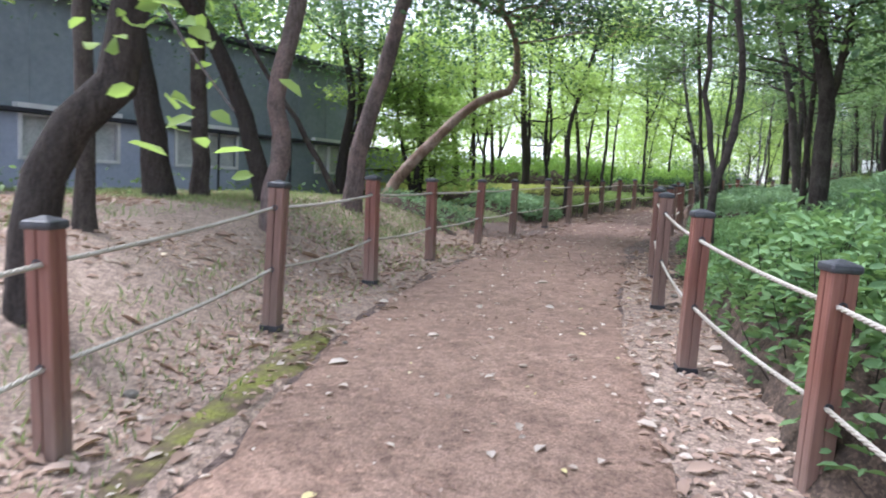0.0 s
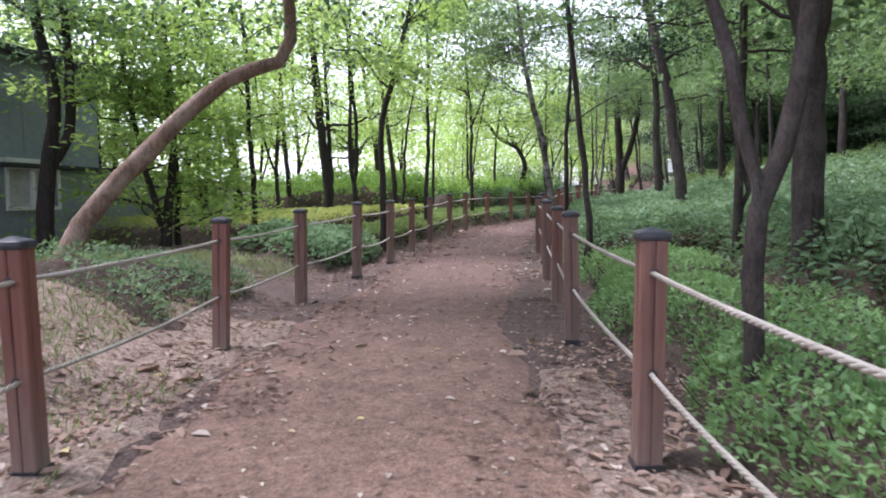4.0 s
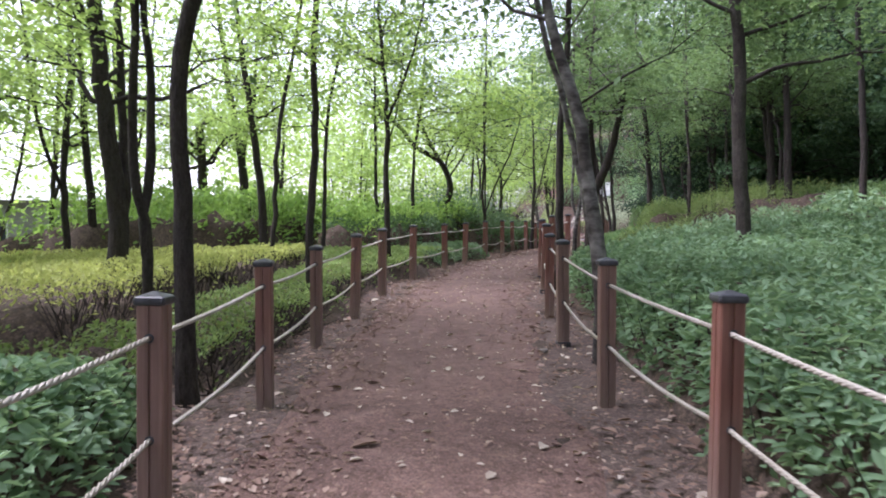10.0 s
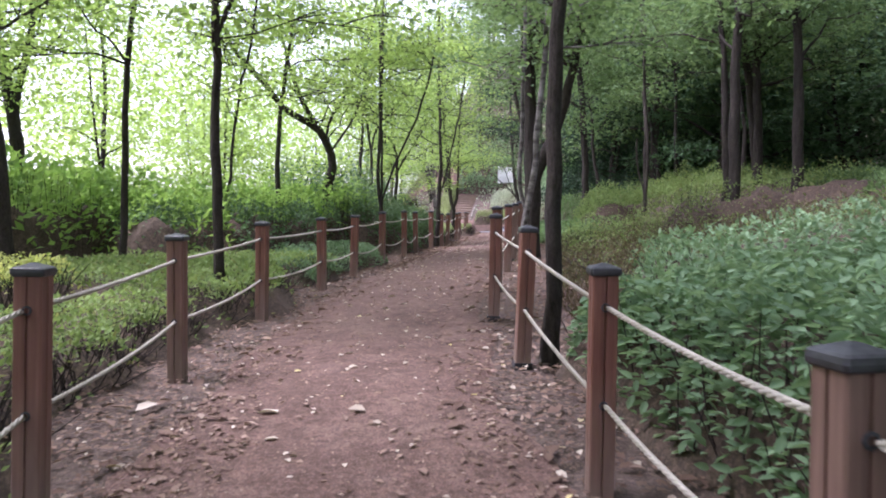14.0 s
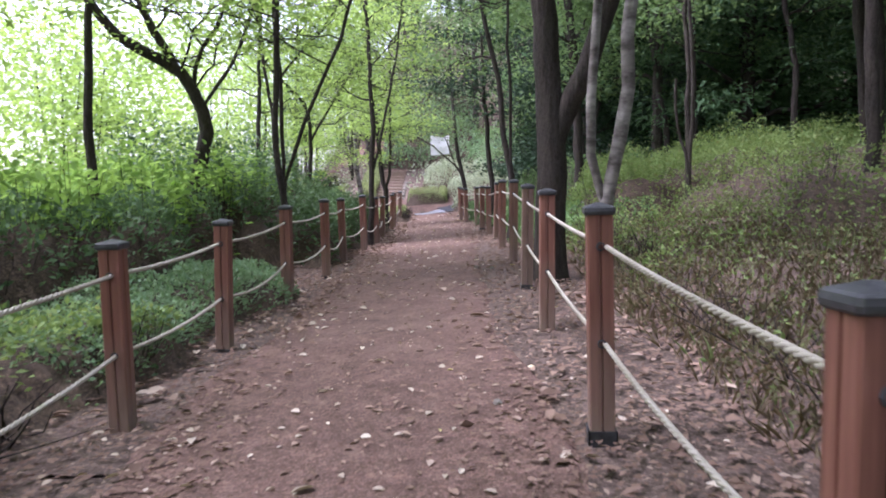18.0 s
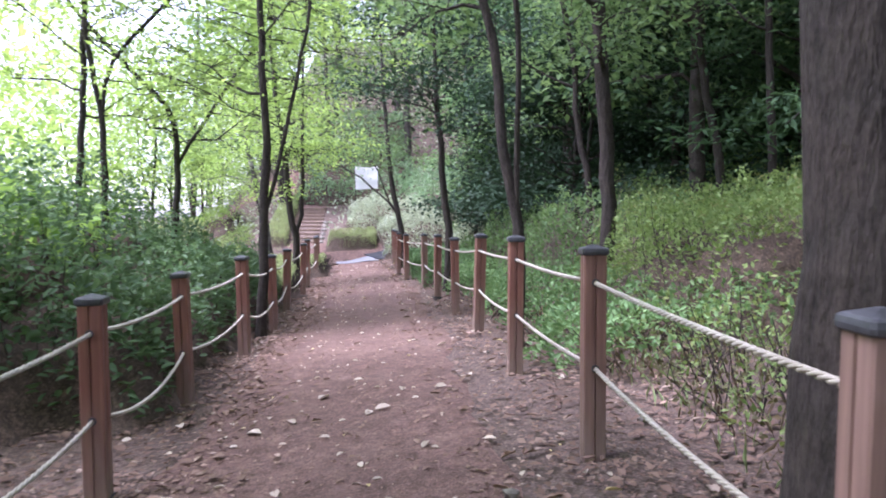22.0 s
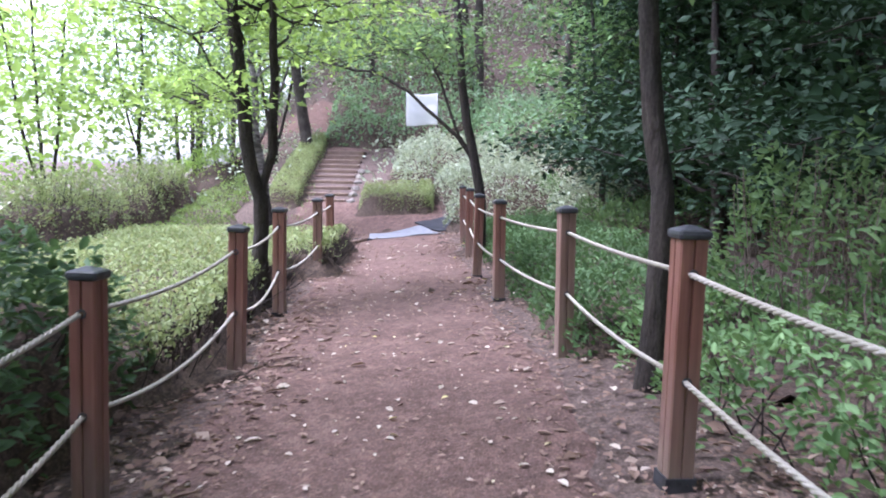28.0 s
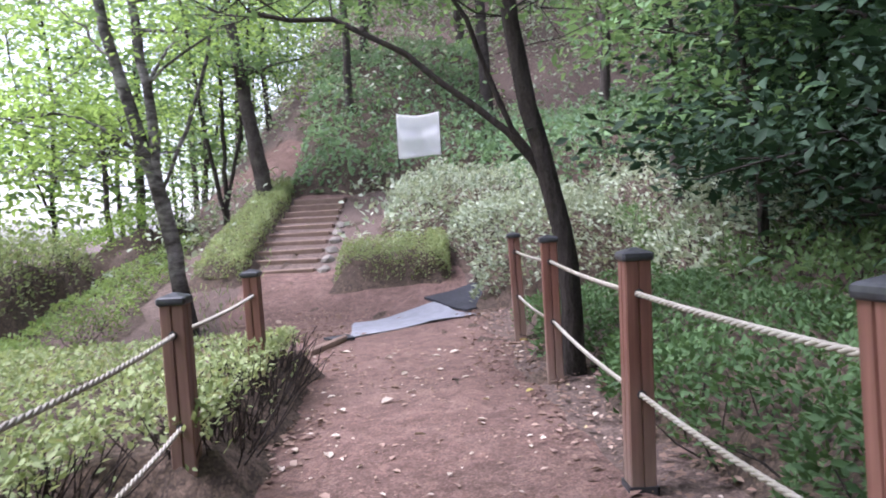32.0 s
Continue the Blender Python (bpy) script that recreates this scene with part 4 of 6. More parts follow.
# one shrub bed in two layers: dark for shaded flanks, bright for lit tops
hedge("shrub_bed", "chest-high shrubs with glossy leaves, flanks coloured as in shade, behind the fence", 31.0, 40.0, -7.5, -2.7, 1.1, "leaf_holly", 0.08, 560, 37, 0.35, 0.3, False, "shrub")
hedge("shrub", "top layer of large leaves in sunlit colour over the same shrubs", 31.0, 40.0, -7.5, -3.0, 1.42, "leaf_sunlit", 0.12, 230, 137, 0.69, 0.35, True, "shrub", core=False)
hedge("low_shrub", "low pale green shrub at the foot of the fence", 30.4, 34.5, -2.9, -1.5, 0.42, "leaf_blue", 0.05, 1000, 38, 0.4, 0.3, category="shrub")
hedge("shrub", "dark green waist-high shrub with glossy leaves behind the fence", 36.8, 45.8, -5.2, -1.5, lambda s, d: 0.95 + 0.85 * np.clip((-d - 2.1) / 1.2, 0, 1) * np.clip((45.5 - s) / 2, 0.4, 1), "leaf_holly", 0.085, 560, 39, 0.64, 0.5, True, "shrub", stems=50, rise=0.2)
# bright leaf layer painting the lit top of the shrub
hedge("shrub", "top layer of leaves in sunlit colour over the dark shrub", 35.5, 41.5, -6.0, -2.6, 1.6, "leaf_sunlit", 0.11, 130, 239, 0.85, 0.4, True, "shrub", core=False, rise=0.1, stems=12)
hedge("clipped_hedge", "low light green clipped hedge with a dark brown flank", 45.3, 50.6, -4.6, -1.3, 0.5, "leaf_clipped", 0.05, 1000, 40, 0.82, 0.12, rim=0.14)
hedge("clipped_hedge", "low light green clipped hedge with a dark brown flank", 50.3, 53.3, -4.4, -0.84, 0.5, "leaf_clipped", 0.05, 1000, 140, 0.82, 0.12, rim=0.14)
hedge("shrub", "leggy green shrubs in front of the bright clearing", 52.5, 61.0, -7.4, -5.5, 1.25, "leaf_clipped", 0.07, 480, 41, 0.62, 0.35, category="shrub")
hedge("low_hedge", "low green hedge climbing beside the log steps", 58.2, 64.6, -3.25, -2.45, 0.42, "leaf_clipped", 0.05, 1300, 42, 0.5, 0.1, rim=0.12)
hedge("shrub", "low green growth on the gentle slope beside the steps", 54.0, 62.0, -5.3, -3.9, 0.3, "leaf_lawn", 0.06, 420, 142, 0.4, 0.5, category="shrub", core=False)
hedge("shrub", "low dark green growth under the evergreens", 51.0, 58.5, 3.1, 9.0, 0.55, "leaf_mid", 0.09, 260, 143, 0.5, 0.5, category="shrub")
hedge("clipped_hedge", "box-shaped clipped hedge with a dense brownish flank", 57.6, 58.7, -1.0, 0.7, 0.5, "leaf_clipped", 0.045, 2400, 43, 0.35, 0.06, rim=0.1)
hedge("shrub", "round feathery green bush beneath a tree", 60.5, 64.0, -7.0, -4.6, 1.3, "leaf_bright", 0.08, 420, 44, 0.8, 0.2, category="shrub", rim=1.1)


# ---- single trees along the path ----
def foot(x, y):
    return (x, y, ground_at(x, y) - 0.05)


BROAD = dict(crown_from=2.6, reach=2.0, limbs=10, leaves=5200, leaf_size=0.095, spread=0.36)
def sprig(root, reach, leaf, size, n, seed):
    """A thin low branch with large leaves, grown on a tree."""
    q = np.random.default_rng(seed)
    line = bend(reach, 12)
    v, f = tube(line, np.linspace(0.014, 0.004, 12), 5)
    part("branch", raw_mesh("branch", v, f, 4), M["bark_dark"], root, soft=True)
    pick = q.integers(3, 12, n)
    at = line[pick] + q.normal(size=(n, 3)) * (0.16, 0.16, 0.07)
    out = np.stack([q.normal(size=n), q.normal(size=n), np.full(n, -0.25)], 1)
    tagged(part("leaf_spray", leaf_mesh("leaf_spray", leaf_arrays(q, at, unit(out), size, 0.6, 0.2, True)), M[leaf], root), "large bright green leaves", kind="stuff")


curved = tree("curved_tree", foot(-0.04, 3.64), "thick dark trunk bent in an S beside the fence", "bark_dark", "leaf_bright",
     [([(0, 0, -0.1), (-0.02, -0.01, 0.52), (0.01, 0.01, 0.77), (0.08, 0.05, 1.02), (0.21, 0.13, 1.23), (0.35, 0.21, 1.43), (0.39, 0.23, 1.63), (0.41, 0.24, 1.82), (0.58, 0.32, 3.4), (0.66, 0.36, 4.97)], 0.128, 0.085)], seed=51, **{**BROAD, "crown_from": 2.6, "leaves": 5500})
sprig(curved, [(0.4, 0.24, 1.9), (0.9, -0.6, 1.75), (1.3, -1.2, 1.4), (1.6, -1.6, 1.15)], "leaf_bright", 0.12, 40, 501)
sprig(curved, [(0.35, 0.2, 2.0), (0.1, -0.7, 1.75), (0.05, -1.2, 1.4)], "leaf_bright", 0.12, 18, 502)
tree("broadleaf_tree", foot(-0.70, 5.46), "slim grey trunk near the shed", "bark_grey", "leaf_mid",
     [([(0, 0, -0.1), (-0.01, -0, 0.57), (-0.02, -0.01, 1.23), (-0.02, -0.01, 1.89), (-0.02, -0.01, 4.34), (-0.02, -0.01, 6.8)], 0.086, 0.038)], seed=52, **{**BROAD, "leaves": 3500})
tree("broadleaf_tree", foot(-1.44, 8.77), "stout dark trunk leaning over in front of the shed", "bark_dark", "leaf_mid",
     [([(0, 0, -0.1), (-0.11, -0.05, 0.8), (-0.2, -0.08, 1.35), (-0.27, -0.11, 1.82), (-0.38, -0.16, 2.48), (-0.73, -0.32, 4.6), (-0.91, -0.4, 6.73)], 0.176, 0.078)], seed=53, **{**BROAD, "leaves": 5500})
tree("broadleaf_tree", foot(-1.09, 9.18), "straight grey trunk in front of the shed", "bark_grey", "leaf_mid",
     [([(0, 0, -0.1), (-0.04, -0.01, 1.21), (-0.07, -0.02, 2.06), (-0.07, -0.03, 2.63), (-0.07, -0.07, 4.71), (-0.07, -0.08, 6.8)], 0.118, 0.048)], seed=54, **BROAD)
tree("broadleaf_tree", foot(-0.16, 9.13), "dark trunk leaning to one side in front of the shed", "bark_dark", "leaf_mid",
     [([(0, 0, -0.1), (-0.28, -0.07, 0.9), (-0.5, -0.13, 1.59), (-0.67, -0.18, 2), (-0.97, -0.25, 2.45), (-2.17, -0.53, 4.24), (-2.76, -0.67, 6.04)], 0.124, 0.051)], seed=55, **{**BROAD, "leaves": 5000})
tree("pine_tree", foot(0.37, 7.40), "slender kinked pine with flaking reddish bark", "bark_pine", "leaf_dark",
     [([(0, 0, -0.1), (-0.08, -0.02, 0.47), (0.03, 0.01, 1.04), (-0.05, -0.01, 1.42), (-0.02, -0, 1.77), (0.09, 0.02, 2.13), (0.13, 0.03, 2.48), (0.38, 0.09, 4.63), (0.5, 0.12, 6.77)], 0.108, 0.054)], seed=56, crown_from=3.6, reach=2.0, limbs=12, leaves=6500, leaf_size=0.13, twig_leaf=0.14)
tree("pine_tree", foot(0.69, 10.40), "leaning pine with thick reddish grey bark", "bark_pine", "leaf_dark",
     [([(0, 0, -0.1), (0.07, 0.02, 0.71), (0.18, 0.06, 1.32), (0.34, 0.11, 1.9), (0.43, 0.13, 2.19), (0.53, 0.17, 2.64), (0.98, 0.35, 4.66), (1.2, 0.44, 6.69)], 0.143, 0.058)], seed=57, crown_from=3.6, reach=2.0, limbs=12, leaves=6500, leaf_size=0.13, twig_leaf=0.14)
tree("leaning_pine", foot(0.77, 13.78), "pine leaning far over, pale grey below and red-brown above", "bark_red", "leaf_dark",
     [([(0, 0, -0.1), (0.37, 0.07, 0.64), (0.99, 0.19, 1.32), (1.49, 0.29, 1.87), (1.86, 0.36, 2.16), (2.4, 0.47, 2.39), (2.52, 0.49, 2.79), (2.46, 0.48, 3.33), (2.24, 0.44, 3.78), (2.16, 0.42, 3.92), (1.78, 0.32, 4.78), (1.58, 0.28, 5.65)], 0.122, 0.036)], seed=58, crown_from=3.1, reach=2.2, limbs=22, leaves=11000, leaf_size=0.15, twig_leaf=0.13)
tree("broadleaf_tree", foot(-1.14, 20.28), "dark forked trunk at the end of the shed", "bark_dark", "leaf_mid",
     [([(0, 0, -0.1), (0.1, 0.02, 1.63), (0.26, 0.06, 3.16), (0.1, 0.02, 3.96), (-0.01, -0, 4.75), (-0.16, -0.03, 5.84), (-0.24, -0.04, 6.93)], 0.164, 0.052),
      ([(0.07, 0.02, 1.4), (0.43, 0.19, 2.23), (0.47, 0.33, 3.41), (0.38, 0.45, 4.81), (0.31, 0.54, 5.9), (0.27, 0.59, 7)], 0.117, 0.041)], seed=59, **BROAD)
tree("slim_tree", foot(1.10, 21.43), "thin dark sapling standing in the grass", "bark_dark", "leaf_bright",
     [([(0, 0, -0.1), (-0.01, -0, 1.7), (-0.11, -0.01, 2.97), (-0.24, -0.02, 4.36)], 0.064, 0.052)], seed=60, **{**BROAD, "leaves": 3500})
tree("twin_tree", foot(4.41, 24.73), "dark twin-stemmed trunk rising from the yellow hedge", "bark_dark", "leaf_bright",
     [([(0, 0, -0.1), (0.04, -0, 0.75), (-0.02, 0, 1.95), (-0.12, 0, 3.02), (-0.18, 0, 3.73), (-0.31, 0, 5.26), (-0.37, 0, 6.79)], 0.149, 0.056),
      ([(0.11, -0, 0.85), (0.12, 0.16, 1.96), (0.08, 0.43, 3.76), (0.06, 0.59, 4.85), (0.04, 0.67, 5.94)], 0.075, 0.032)], seed=61, **BROAD)
tree("slim_tree", foot(5.13, 19.32), "dark slim trunk just behind the rope fence", "bark_dark", "leaf_bright",
     [([(0, 0, -0.1), (-0.02, 0, 0.69), (-0.03, 0, 1.24), (-0.06, 0, 1.91), (-0.04, 0, 2.5), (0.06, -0, 2.89), (0.55, -0, 4.78), (0.79, -0, 6.68)], 0.075, 0.03)], seed=62, **BROAD)
tree("forked_tree", foot(4.80, 21.70), "slim dark trunk forking above the yellow hedge", "bark_dark", "leaf_bright",
     [([(0, 0, -0.1), (0.04, -0, 0.35), (0.01, -0, 1.15), (-0.07, 0, 1.79), (-0.06, 0, 2.84), (-0.04, 0, 4.82), (-0.03, 0, 6.8)], 0.058, 0.02),
      ([(0.01, -0, 1.15), (0.11, 0.1, 2.09), (0.04, 0.23, 3.2), (-0.04, 0.37, 4.39), (-0.07, 0.44, 5.58)], 0.051, 0.02)], seed=63, **BROAD)
tree("slim_tree", foot(3.50, 32.07), "slim dark trunk beyond the yellow hedge", "bark_dark", "leaf_bright",
     [([(0, 0, -0.1), (0.13, 0.01, 0.97), (0.05, 0, 2.45), (-0.03, -0, 3.84), (-0.08, -0, 5.2), (-0.12, 0, 6.3), (-0.14, 0, 7.4)], 0.107, 0.036)], seed=64, **BROAD)
tree("slim_tree", foot(6.90, 23.45), "dark slim trunk beside the fence", "bark_dark", "leaf_bright",
     [([(0, 0, -0.1), (-0.07, 0.01, 0.51), (-0.1, 0.01, 1.03), (-0.04, 0, 1.73), (-0.02, 0, 2.2), (-0.02, 0, 2.56), (-0.02, 0, 4.68), (-0.02, 0, 6.8)], 0.063, 0.024)], seed=65, **BROAD)
tree("slim_tree", foot(9.20, 27.61), "slim dark tree in the clipped hedge", "bark_dark", "leaf_bright",
     [([(0, 0, -0.1), (-0.03, 0.01, 0.6), (-0.07, 0.02, 1.99), (-0.05, 0.01, 3), (-0.1, 0.03, 3.78), (-0.2, 0.07, 5.29), (-0.24, 0.09, 6.79)], 0.066, 0.022),
      ([(-0.05, 0.01, 3), (0.15, -0.11, 3.67), (0.46, -0.3, 4.71), (0.62, -0.39, 5.75)], 0.03, 0.02)], seed=66, **BROAD)
tree("forked_tree", foot(10.27, 31.91), "slim dark trunk with a thin side stem in the shrubs", "bark_dark", "leaf_bright",
     [([(0, 0, -0.1), (0, 0, 0.4), (-0.04, 0, 1.09), (-0.09, 0.01, 1.76), (-0.11, 0.01, 3.18), (-0.14, 0.01, 4.99), (-0.15, 0.01, 6.8)], 0.053, 0.021),
      ([(-0.02, 0, 1.06), (0.1, 0.02, 1.47), (0.21, 0.08, 2.64), (0.33, 0.1, 3.22), (0.57, 0.14, 4.38), (0.69, 0.16, 5.55)], 0.027, 0.02)], seed=67, **BROAD)
tree("slim_tree", foot(11.75, 33.47), "slim dark trunk among chest-high shrubs", "bark_dark", "leaf_bright",
     [([(0, 0, -0.1), (-0, 0, 0.51), (-0.03, 0, 1.14), (-0.05, 0.01, 1.71), (-0, 0, 2.81), (0.06, -0.01, 3.36), (0.25, -0.04, 5.07), (0.34, -0.06, 6.78)], 0.062, 0.022)], seed=68, **BROAD)
tree("curved_tree", foot(13.72, 35.98), "dark curved tree with wide-forking limbs among shrubs", "bark_dark", "leaf_bright",
     [([(0, 0, -0.1), (-0.02, 0, 1.33), (0.1, -0.02, 2.45), (-0.08, 0.02, 2.83), (-0.23, 0.05, 3.05), (-0.53, 0.12, 3.2), (-0.94, 0.22, 3.44), (-1.27, 0.3, 3.84), (-2.2, 0.53, 4.97), (-2.67, 0.64, 6.1)], 0.135, 0.026),
      ([(-0.23, 0.05, 3.03), (-0.42, 0.16, 3.45), (-0.58, 0.23, 3.69), (-0.67, 0.3, 4.05), (-0.93, 0.5, 5.1), (-1.06, 0.61, 6.15)], 0.071, 0.026),
      ([(0, -0, 2.74), (0.05, -0.09, 3.28), (0.33, -0.22, 3.73), (0.46, -0.31, 4.12), (0.8, -0.55, 5.14), (0.97, -0.66, 6.16)], 0.039, 0.02),
      ([(0.12, -0.03, 2.51), (0.51, -0.06, 3.09), (0.89, -0.06, 3.95), (1.33, -0.06, 4.96), (1.56, -0.06, 5.96)], 0.032, 0.02)], seed=69, **{**BROAD, "crown_from": 2.4, "leaves": 7000, "limbs": 8})
tree("multi_stem_tree", foot(13.54, 32.63), "clump of slim dark stems behind the rope fence", "bark_dark", "leaf_bright",
     [([(0, 0, -0.1), (0.03, -0.01, 1.14), (-0.01, 0, 1.39), (-0.04, 0.01, 1.87), (-0.03, 0.01, 2.35), (0.02, 0.01, 4.57), (0.04, 0.01, 6.8)], 0.042, 0.02),
      ([(0.03, -0.01, 1.21), (0.05, 0.04, 1.63), (0.07, 0.1, 2.12), (0.08, 0.14, 2.36), (0.13, 0.36, 3.66), (0.16, 0.46, 4.95)], 0.025, 0.02),
      ([(0.05, -0.01, 1.31), (0.1, -0.04, 1.46), (0.17, -0.12, 1.83), (0.3, -0.21, 2.24), (0.37, -0.24, 2.4), (0.74, -0.4, 3.36), (0.93, -0.48, 4.32)], 0.022, 0.02)], seed=70, **{**BROAD, "limbs": 7})
tree("slim_tree", foot(17.79, 37.73), "slim dark trunk standing beside the rope fence", "bark_dark", "leaf_bright",
     [([(0, 0, -0.1), (0.06, -0.03, 1.63), (0.08, -0.04, 2.41), (0.06, -0.03, 3.16), (0.01, -0.01, 4.98), (-0.01, 0.01, 6.8)], 0.063, 0.024),
      ([(0.09, -0.04, 1.63), (0.21, -0.04, 2.04), (0.39, -0.02, 2.66), (0.52, 0, 3.18), (0.81, 0.05, 4.35), (0.96, 0.07, 5.53)], 0.026, 0.02)], seed=71, **BROAD)
tree("slim_tree", foot(18.43, 34.13), "slim dark trunk with a rough foot behind the fence", "bark_dark", "leaf_mid",
     [([(0, 0, -0.1), (0.01, -0.01, 1.11), (-0.07, 0.08, 1.85), (-0.13, 0.15, 2.69), (-0.21, 0.23, 3.25), (-0.46, 0.48, 4.99), (-0.58, 0.6, 6.73)], 0.063, 0.022),
      ([(-0.01, 0.01, 1.39), (-0.09, -0.08, 2.24), (-0.2, -0.18, 3.23), (-0.33, -0.3, 4.4), (-0.4, -0.36, 5.57)], 0.029, 0.02)], seed=72, **BROAD)
tree("straight_tree", foot(22.48, 39.33), "dark brown trunk among undergrowth behind the fence", "bark_dark", "leaf_dark",
     [([(0, 0, -0.1), (0, -0.01, 0.36), (-0.01, 0.01, 1.24), (-0.02, 0.04, 1.65), (-0.04, 0.07, 2.03), (-0.05, 0.08, 2.19), (-0.13, 0.16, 3.57), (-0.17, 0.2, 4.96)], 0.086, 0.03)], seed=73, **BROAD)
tree("straight_tree", foot(22.81, 36.49), "straight dark trunk before the evergreens", "bark_dark", "leaf_mid",
     [([(0, 0, -0.1), (0, -0, 1.52), (-0.1, 0.13, 2.39), (-0.16, 0.22, 3.66), (-0.24, 0.33, 4.21), (-0.42, 0.58, 5.47), (-0.51, 0.71, 6.72)], 0.065, 0.023)], seed=74, **BROAD)
tree("forked_tree", foot(18.35, 41.54), "slim dark tree forking into two above the shrubs", "bark_dark", "leaf_bright",
     [([(0, 0, -0.1), (-0.01, 0, 1.16), (0.06, -0.02, 2.46), (-0.04, 0.02, 3.35), (-0.48, 0.17, 3.87), (-1.4, 0.49, 4.96), (-1.87, 0.64, 6.05)], 0.066, 0.02),
      ([(0.06, -0.02, 2.46), (0.34, -0.06, 2.95), (0.96, -0.16, 3.95), (1.54, -0.25, 4.88), (1.83, -0.3, 5.81)], 0.035, 0.02)], seed=75, **BROAD)
tree("forked_tree", foot(16.69, 39.86), "slim forked dark tree behind the leafy shrubs", "bark_dark", "leaf_bright",
     [([(0, 0, -0.1), (-0, 0, 1.99), (-0.01, 0.01, 2.94), (-0.14, 0.05, 3.82), (-0.19, 0.07, 4.46), (-0.28, 0.11, 5.63), (-0.33, 0.12, 6.79)], 0.054, 0.02),
      ([(-0.01, 0.01, 2.94), (0.12, -0.13, 3.68), (0.56, -0.37, 4.28), (1.18, -0.71, 5.12), (1.49, -0.88, 5.97)], 0.029, 0.02)], seed=76, **BROAD)
tree("forked_tree", foot(22.02, 43.76), "dark tree dividing into two upright stems above a low fork", "bark_dark", "leaf_bright",
     [([(0, 0, -0.1), (0.01, -0, 0.61), (0.01, -0, 1.18), (-0.07, 0.02, 1.44), (-0.12, 0.04, 1.91), (-0.17, 0.05, 2.45), (-0.21, 0.06, 2.79), (-0.44, 0.12, 4.78), (-0.56, 0.15, 6.77)], 0.091, 0.024),
      ([(0.03, -0.01, 1.29), (0.08, -0.06, 1.57), (0.1, -0.13, 2.12), (0.09, -0.17, 2.47), (0.07, -0.21, 2.82), (-0.01, -0.37, 4.2), (-0.05, -0.45, 5.58)], 0.052, 0.022),
      ([(-0.14, 0.04, 1.98), (-0.27, 0.1, 2.24), (-0.39, 0.15, 2.44), (-0.58, 0.23, 2.75)], 0.02, 0.008)], seed=77, **{**BROAD, "crown_from": 1.9, "reach": 2.4, "limbs": 9, "leaves": 6500})
tree("leaning_tree", foot(26.44, 45.39), "dark leaning tree with a long arching branch over the path", "bark_dark", "leaf_mid",
     [([(0, 0, -0.1), (0.02, -0.02, 0.76), (-0.04, 0.04, 1.3), (-0.13, 0.15, 1.9), (-0.2, 0.22, 2.45), (-0.22, 0.25, 2.87), (-0.31, 0.39, 4.83), (-0.36, 0.46, 6.79)], 0.089, 0.03),
      ([(-0.13, 0.15, 1.62), (-0.28, 0.37, 1.96), (-0.48, 0.64, 2.24), (-0.64, 0.85, 2.48), (-0.84, 1.11, 2.71), (-1.09, 1.42, 2.9), (-1.39, 1.77, 2.97), (-1.52, 1.91, 3.03)], 0.034, 0.017),
      ([(-0.22, 0.24, 1.84), (-0.36, 0.34, 2.22), (-0.52, 0.45, 2.78), (-0.58, 0.5, 2.92)], 0.025, 0.017)], seed=78, **{**BROAD, "crown_from": 2.9, "leaves": 4500, "limbs": 6})
tree("forked_tree", foot(25.57, 51.15), "pale grey forked tree beside the foot of the steps", "bark_banded", "leaf_bright",
     [([(0, 0, -0.1), (-0.01, 0, 0.57), (-0.16, 0.06, 1.63), (-0.29, 0.1, 2.36), (-0.44, 0.15, 2.93), (-0.57, 0.2, 3.49), (-0.73, 0.25, 4.31), (-0.97, 0.32, 5.53), (-1.09, 0.36, 6.75)], 0.116, 0.032),
      ([(-0.19, 0.07, 1.92), (-0.26, -0.01, 3.07), (-0.36, -0.04, 3.77), (-0.4, -0.07, 4.33), (-0.48, -0.13, 5.43), (-0.52, -0.16, 6.52)], 0.08, 0.032),
      ([(-0.08, 0.03, 2.13), (0.27, -0.03, 2.99), (0.6, -0.06, 4.09), (0.92, -0.09, 5.14), (1.07, -0.1, 6.2)], 0.029, 0.02),
      ([(-0.34, 0.12, 2.32), (-0.79, 0.23, 2.72), (-1.37, 0.4, 2.93), (-1.83, 0.58, 2.77)], 0.029, 0.015)], seed=79, **{**BROAD, "crown_from": 1.9, "limbs": 7, "leaves": 6500})
tree("straight_tree", foot(29.44, 56.51), "grey trunk standing beside the climbing path", "bark_grey", "leaf_mid",
     [([(0, 0, -0.1), (-0.22, 0.11, 1.51), (-0.43, 0.21, 3.33), (-0.57, 0.27, 4.53), (-0.7, 0.33, 5.66), (-0.77, 0.35, 6.78)], 0.185, 0.068)], seed=80, **BROAD)
tree("forked_tree", foot(5.28, 8.38), "forked slim grey-brown trunk just behind the fence", "bark_grey", "leaf_mid",
     [([(0, 0, -0.1), (0.01, -0, 0.53), (-0.01, 0, 1.1), (0.05, -0.03, 1.31), (0.14, -0.08, 1.73), (0.21, -0.12, 2.25), (0.17, -0.1, 2.59), (-0.08, 0.02, 4.68), (-0.2, 0.08, 6.76)], 0.053, 0.022),
      ([(0.01, -0.01, 1.24), (-0.04, 0.09, 1.63), (-0.09, 0.19, 2.02), (-0.08, 0.28, 2.63), (-0.06, 0.5, 4.1), (-0.04, 0.61, 5.57)], 0.039, 0.02)], seed=81, **{**BROAD, "leaves": 4500})
